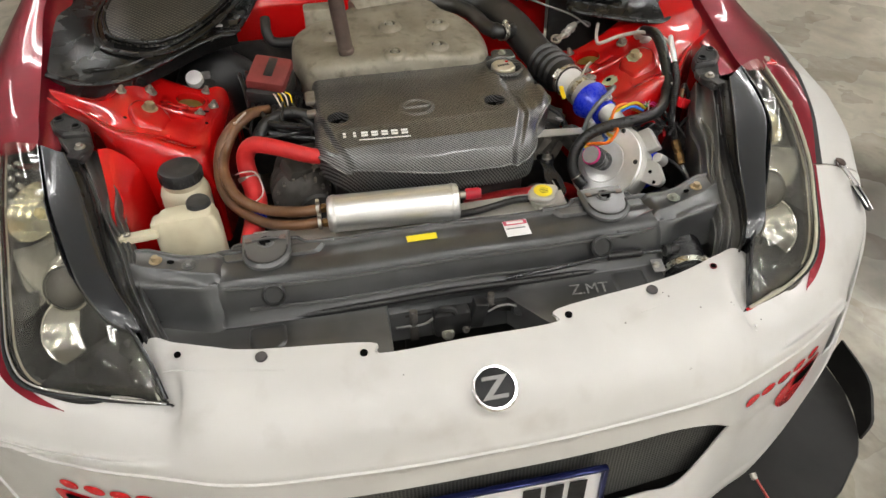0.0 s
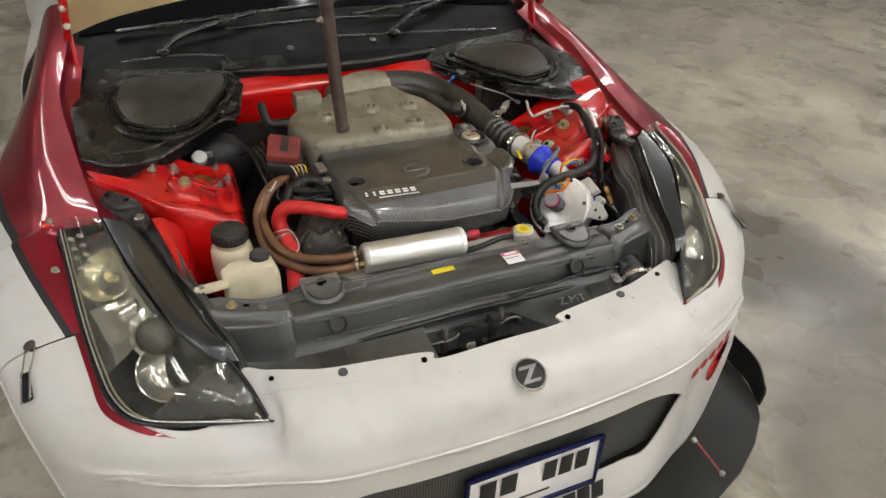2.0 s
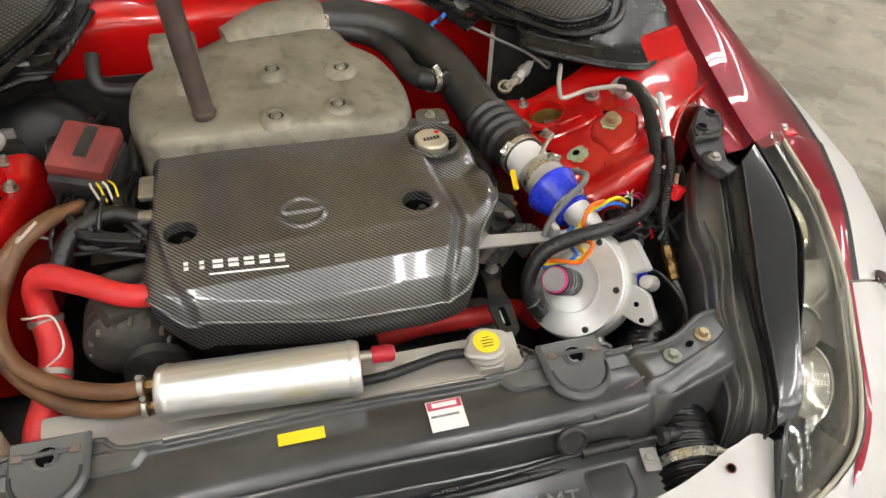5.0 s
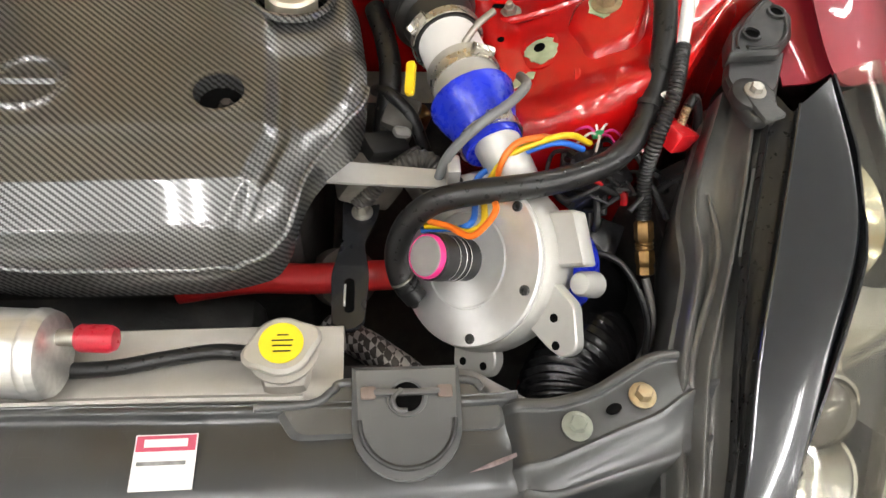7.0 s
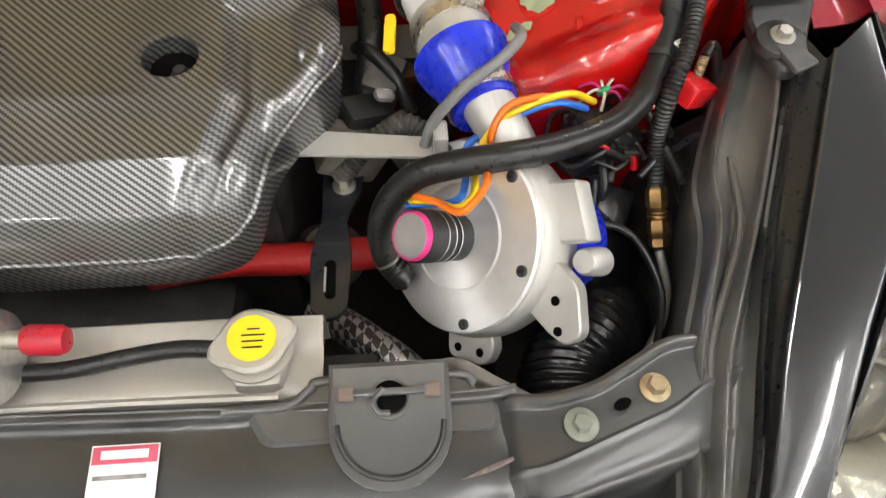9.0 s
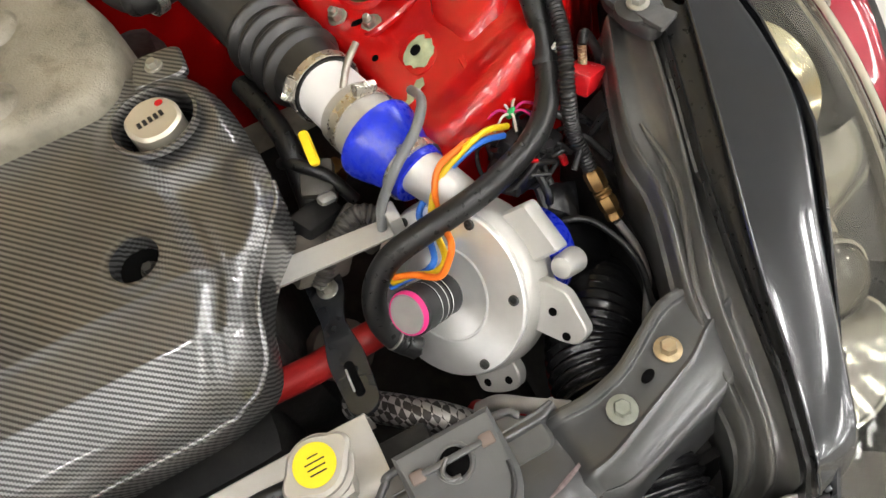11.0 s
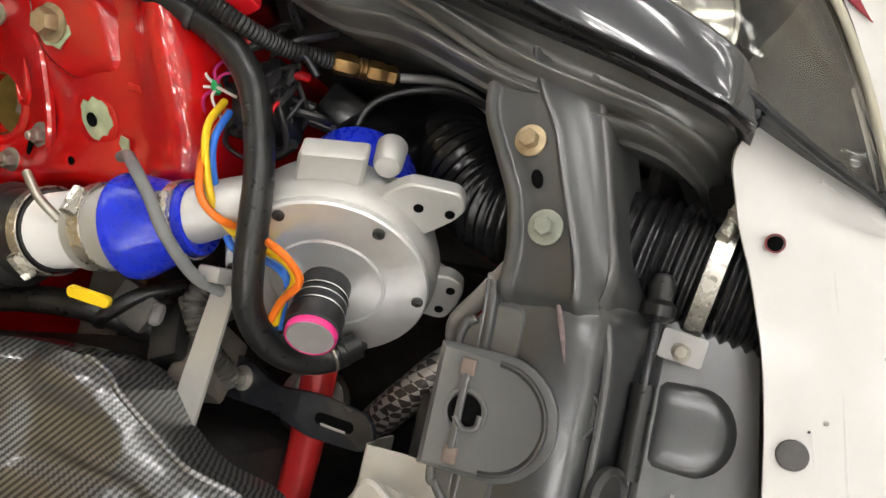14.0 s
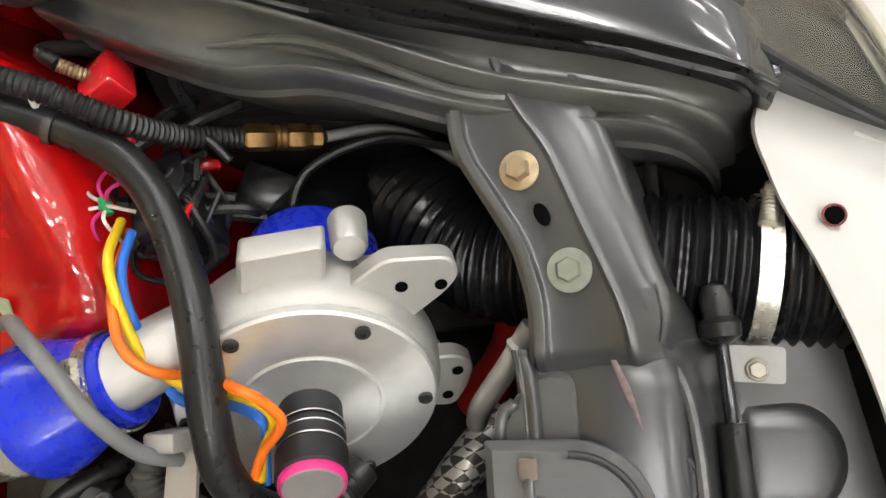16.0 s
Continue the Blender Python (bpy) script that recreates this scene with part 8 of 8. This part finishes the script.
gp = thing("grey_pipe_stub", "dull grey metal pipe stub beside the compressor", "pipe", (0.42, 0.36, 0.57))
part("pipe", geo(tube, [(0.425, 0.333, 0.632), (0.4, 0.353, 0.624), (0.377, 0.374, 0.612), (0.362, 0.388, 0.58)], 0.0075, 14, 20), GREYPIPE, gp)
part("pipe_bead", geo(lathe, [(0.0078, -0.003), (0.0095, 0), (0.0078, 0.003)], (0.412, 0.343, 0.628), (0.75, -0.65, 0.2), 16, close=True), GREYPIPE, gp)

# ---- brackets and lower hoses beside the engine ----
sb = thing("aluminium_strip", "plain flat aluminium bracket strip", "bracket", (0.31, 0.545, 0.69))
part("strip", geo(slab, [(0.247, 0.538), (0.258, 0.564), (0.375, 0.55), (0.371, 0.529)], 0.003, (0, 0, 0.69)), ALU, sb)
part("strip_tab", geo(box, (0.37, 0.54, 0.7), (0.012, 0.022, 0.03), 0.002), ALU, sb)
kb = thing("slotted_bracket", "black slotted steel adjuster bracket", "bracket", (0.27, 0.49, 0.61))
slot = [(0.272 + 0.005 * math.cos(w), (0.442 if math.sin(w) < 0 else 0.47) + 0.005 * math.sin(w)) for w in [2 * math.pi * k / 16 for k in range(16)]]
kbo = rounded([(0.264, 0.575), (0.303, 0.575), (0.3, 0.55), (0.286, 0.52), (0.291, 0.478), (0.286, 0.426), (0.272, 0.417), (0.256, 0.424), (0.254, 0.48), (0.264, 0.52)], 0.01)
kbp = part("bracket_plate", geo(slab, kbo, 0.006, (0, 0, 0.618), bev=0.001), GLOSSB, kb)
part("bracket_slot", geo(slab, slot, 0.001, (0, 0, 0.6235)), HOLE, kbp)
# added bright strip stands in for the light caught along the slot
part("slot_streak", geo(tube, [(0.2675, 0.444, 0.6243), (0.2675, 0.455, 0.6245), (0.268, 0.468, 0.6243)], 0.0011, 6, 10), ALU, kbp, "thin bright strip for the lit streak along the slot")
part("bracket_bolt", geo(hexbolt, (0.284, 0.556, 0.624), (0, 0, 1), 0.007, 0.01, 0.011), STEEL, kbp)
r2 = thing("lower_coolant_hose", "red silicone hose low beside the engine", "hose", (0.25, 0.52, 0.54))
part("hose", geo(tube, [(0.09, 0.515, 0.55), (0.164, 0.521, 0.558), (0.232, 0.518, 0.56), (0.296, 0.521, 0.56), (0.33, 0.525, 0.55), (0.36, 0.52, 0.52)], 0.0165, 18, 30), REDH, r2)
r3 = thing("red_duct_hose", "dark red hose under the compressor", "hose", (0.42, 0.38, 0.52))
part("hose", geo(tube, [(0.36, 0.43, 0.44), (0.4, 0.39, 0.47), (0.43, 0.375, 0.485), (0.46, 0.38, 0.47), (0.5, 0.4, 0.43)], 0.02, 18, 30), REDH, r3)
br = thing("braided_hose", "silver-flecked braided hose below the radiator neck", "hose", (0.3, 0.43, 0.54))
part("hose", geo(tube, [(0.25, 0.48, 0.52), (0.283, 0.445, 0.548), (0.305, 0.425, 0.553), (0.33, 0.405, 0.55), (0.36, 0.38, 0.53)], 0.0165, 18, 30), BRAID, br)

# ---- wiring on the right ----
WIRES = {
    "orange_wire": [(0.5, 0.573, 0.7), (0.464, 0.565, 0.722), (0.446, 0.547, 0.741), (0.425, 0.54, 0.741), (0.412, 0.529, 0.73), (0.406, 0.517, 0.7), (0.4, 0.474, 0.728), (0.391, 0.465, 0.717), (0.379, 0.464, 0.704), (0.362, 0.483, 0.694), (0.346, 0.495, 0.686)],
    "yellow_wire": [(0.504, 0.568, 0.712), (0.477, 0.556, 0.735), (0.446, 0.545, 0.737), (0.418, 0.537, 0.726), (0.4, 0.52, 0.709), (0.397, 0.509, 0.697), (0.391, 0.473, 0.711), (0.378, 0.473, 0.698), (0.361, 0.486, 0.69), (0.343, 0.495, 0.679)],
    "blue_wire": [(0.496, 0.56, 0.712), (0.472, 0.553, 0.728), (0.45, 0.547, 0.73), (0.424, 0.544, 0.717), (0.394, 0.535, 0.702), (0.39, 0.513, 0.691), (0.384, 0.484, 0.701), (0.374, 0.482, 0.692), (0.36, 0.488, 0.684), (0.34, 0.495, 0.673)],
}
for name, material in (("orange_wire", ORANGE), ("yellow_wire", YWIRE), ("blue_wire", BWIRE)):
    wt = thing(name, name.replace("_", " ") + " looping from the loom to the sensor", "wire", (0.43, 0.53, 0.68), "sensor wires")
    part("wire", geo(tube, WIRES[name], 0.0031, 10, 70), material, wt)
lm = thing("wiring_loom", "black tangled wiring loom with a green-taped splice", "wiring", (0.52, 0.56, 0.62))
random.seed(5)
for k in range(16):
    a = Vector((0.49 + 0.07 * random.random(), 0.57 + 0.04 * random.random(), 0.68 + 0.03 * random.random()))
    pts = [a]
    for q in range(4):
        a = a + Vector((0.03 * (random.random() - 0.4), -0.025 * random.random(), -0.03 * random.random() + 0.006))
        pts.append(a)
    part("loom_wire", geo(tube, pts, 0.0022 + 0.003 * random.random(), 8, 20), RUBBER if k % 6 else PAWRED, lm)
for k in range(24):
    w0, rr = 0.6 * k, 0.012 + 0.016 * random.random()
    c0 = Vector((0.488 + 0.065 * random.random(), 0.535 + 0.032 * random.random(), 0.655 + 0.04 * random.random()))
    part("loom_wire", geo(tube, [c0 + Vector((rr * math.cos(w0 + q), rr * 0.8 * math.sin(w0 + q), 0.01 * math.sin(2 * q + k))) for q in (0, 0.9, 1.8, 2.7, 3.6)], 0.0016 + 0.0016 * random.random(), 8, 24), (PAWRED if k == 5 else WWIRE if k == 11 else RUBBER), lm)
part("loom_connector", geo(box, (0.515, 0.56, 0.67), (0.06, 0.045, 0.05), 0.006, pose(0, 0, 0, 15, 20, 30)), BLACKINK, lm)
part("loom_connector", geo(box, (0.535, 0.535, 0.595), (0.036, 0.045, 0.04), 0.004, pose(0, 0, 0, 25, 10, -20)), DUCT, lm)
for k in range(7):
    w = k * 0.9
    c0 = Vector((0.515, 0.58, 0.71))
    part("splice_wire", geo(tube, [c0, c0 + Vector((0.012 * math.cos(w), 0.01 * math.sin(w), 0.008)), c0 + Vector((0.026 * math.cos(w), 0.02 * math.sin(w), -0.002))], 0.0013, 6, 12), WWIRE if k % 3 else PINK, lm)
part("splice_tape", geo(lathe, [(0.003, -0.006), (0.0045, 0), (0.003, 0.006)], (0.515, 0.58, 0.712), (0.9, 0.3, 0.1), 12), GREENW, lm, "green tape")
term = part("red_terminal", geo(box, (0.593, 0.58, 0.711), (0.036, 0.03, 0.022), 0.003, pose(0, 0, 0, 0, 25, 30)), PAWRED, lm, "red terminal cover")
part("terminal_post", geo(tube, [(0.598, 0.588, 0.715), (0.6, 0.592, 0.724), (0.603, 0.598, 0.732)], 0.004, 10, None, (0.0025, 0.0008)), RUSTZ, term, "copper braid on the terminal")
part("terminal_lead", geo(tube, [(0.603, 0.598, 0.732), (0.612, 0.607, 0.735), (0.622, 0.6, 0.71), (0.622, 0.58, 0.67)], 0.005, 10, 20), RUBBER, term)
part("loop_wire", geo(tube, [(0.5, 0.5, 0.6), (0.515, 0.5, 0.625), (0.545, 0.485, 0.622), (0.565, 0.44, 0.6), (0.56, 0.4, 0.57)], 0.0035, 8, 30), RUBBER, lm)
part("loop_wire", geo(tube, [(0.58, 0.55, 0.66), (0.6, 0.545, 0.69), (0.605, 0.515, 0.69), (0.595, 0.5, 0.65)], 0.004, 8, 24), RUBBER, lm)

# connectors between engine and compressor
en = thing("sensor_connectors", "grimy black connectors and corrugated looms beside the engine", "connector", (0.31, 0.62, 0.62))
for c, sz, r, m_ in (((0.305, 0.615, 0.655), (0.05, 0.03, 0.03), (10, 20, 30), BLACKP), ((0.325, 0.65, 0.665), (0.035, 0.04, 0.04), (20, 10, -20), LOOM), ((0.29, 0.585, 0.64), (0.06, 0.04, 0.04), (0, 30, 10), CASTD), ((0.34, 0.585, 0.65), (0.03, 0.05, 0.03), (30, 0, 40), LOOM), ((0.345, 0.66, 0.655), (0.02, 0.02, 0.03), (10, 10, 30), BRASS), ((0.325, 0.61, 0.685), (0.02, 0.012, 0.006), (15, 25, 20), GREYPIPE)):
    part("connector", geo(box, c, sz, 0.005, pose(0, 0, 0, *r)), m_, en)
part("loom", geo(tube, [(0.28, 0.56, 0.63), (0.31, 0.575, 0.66), (0.345, 0.585, 0.672), (0.37, 0.57, 0.66)], 0.009, 12, None, (0.005, 0.0015)), LOOM, en, "dusty corrugated loom")
part("loom", geo(tube, [(0.3, 0.7, 0.66), (0.31, 0.665, 0.69), (0.335, 0.64, 0.68), (0.35, 0.62, 0.65)], 0.007, 10, 24), RUBBER, en)
part("hose", geo(tube, [(0.3, 0.79, 0.7), (0.31, 0.74, 0.7), (0.315, 0.69, 0.695), (0.31, 0.65, 0.67), (0.3, 0.6, 0.62)], 0.012, 14, 30), RUBBER, en)
part("water_neck", geo(lathe, [(0.03, 0), (0.034, 0.01), (0.034, 0.05), (0.026, 0.06), (0.001, 0.06)], (0.25, 0.56, 0.5), (0.3, -0.5, 0.7), 24), CASTD, en, "dull cast water neck")

# clutter left of the engine
el = thing("front_pulleys", "grimy alternator and pulleys below the engine cover", "pulley", (-0.24, 0.52, 0.55))
alt = part("alternator", geo(lathe, [(0.05, 0), (0.058, 0.008), (0.06, 0.02), (0.056, 0.024), (0.06, 0.028), (0.06, 0.05), (0.056, 0.054), (0.06, 0.058), (0.06, 0.075), (0.045, 0.09), (0.02, 0.1)], (-0.26, 0.6, 0.62), (0.1, -1, 0.1), 28), GRIMY, el, "dull grey alternator")
for k in range(14):
    w = 2 * math.pi * k / 14
    part("vent_fin", geo(box, (-0.26 + 0.05 * math.cos(w) + 0.008, 0.518, 0.628 + 0.05 * math.sin(w)), (0.006, 0.016, 0.006), 0.001), CASTD, alt)
part("mounting_lug", geo(lathe, [(0.016, -0.02), (0.016, 0.02), (0.008, 0.022), (0.007, -0.02)], (-0.215, 0.555, 0.675), (0.1, -1, 0.1), 20), CASTD, alt)
part("bracket", geo(box, (-0.245, 0.55, 0.68), (0.08, 0.05, 0.035), 0.01, pose(0, 0, 0, 20, 15, 30)), GRIMY, el)
part("pulley", geo(lathe, [(0.04, 0), (0.045, 0.004), (0.04, 0.008), (0.045, 0.012), (0.04, 0.016), (0.045, 0.02), (0.02, 0.02)], (-0.22, 0.5, 0.6), (0, -1, 0.1), 32), DARK, el)
part("water_pipe", geo(tube, [(-0.2, 0.6, 0.69), (-0.24, 0.58, 0.7), (-0.28, 0.59, 0.68), (-0.3, 0.6, 0.62)], 0.014, 14, 20), GRIMY, el)
ll = thing("engine_loom", "black wiring loom with a pale wire beside the engine", "wiring", (-0.33, 0.7, 0.7))
random.seed(9)
for k in range(14):
    x0 = -0.36 + 0.14 * random.random()
    pts = [(x0, 0.74 + 0.1 * random.random(), 0.7 + 0.04 * random.random()), (x0 - 0.02 + 0.03 * random.random(), 0.68, 0.73 + 0.03 * random.random()), (x0 + 0.06 * random.random(), 0.63, 0.715 + 0.03 * random.random()), (-0.22 + 0.02 * random.random(), 0.6 + 0.05 * random.random(), 0.71 + 0.03 * random.random())]
    part("loom_wire", geo(tube, pts, 0.003 + 0.005 * random.random(), 8, 24), RUBBER, ll)
part("loom_hose", geo(tube, [(-0.21, 0.655, 0.735), (-0.26, 0.665, 0.745), (-0.31, 0.64, 0.735), (-0.33, 0.6, 0.71)], 0.013, 14, 30), RUBBER, ll)
part("pale_wire", geo(tube, [(-0.345, 0.66, 0.72), (-0.365, 0.64, 0.75), (-0.36, 0.6, 0.77), (-0.34, 0.63, 0.775)], 0.0022, 6, 24), WWIRE, ll)
for k in range(5):
    part("rear_wire", geo(tube, [(-0.37 + 0.02 * k, 0.95, 0.7 + 0.01 * k), (-0.36 + 0.015 * k, 0.86, 0.75), (-0.35 + 0.015 * k, 0.8, 0.74), (-0.34 + 0.01 * k, 0.74, 0.7)], 0.005, 8, 24), RUBBER, ll)
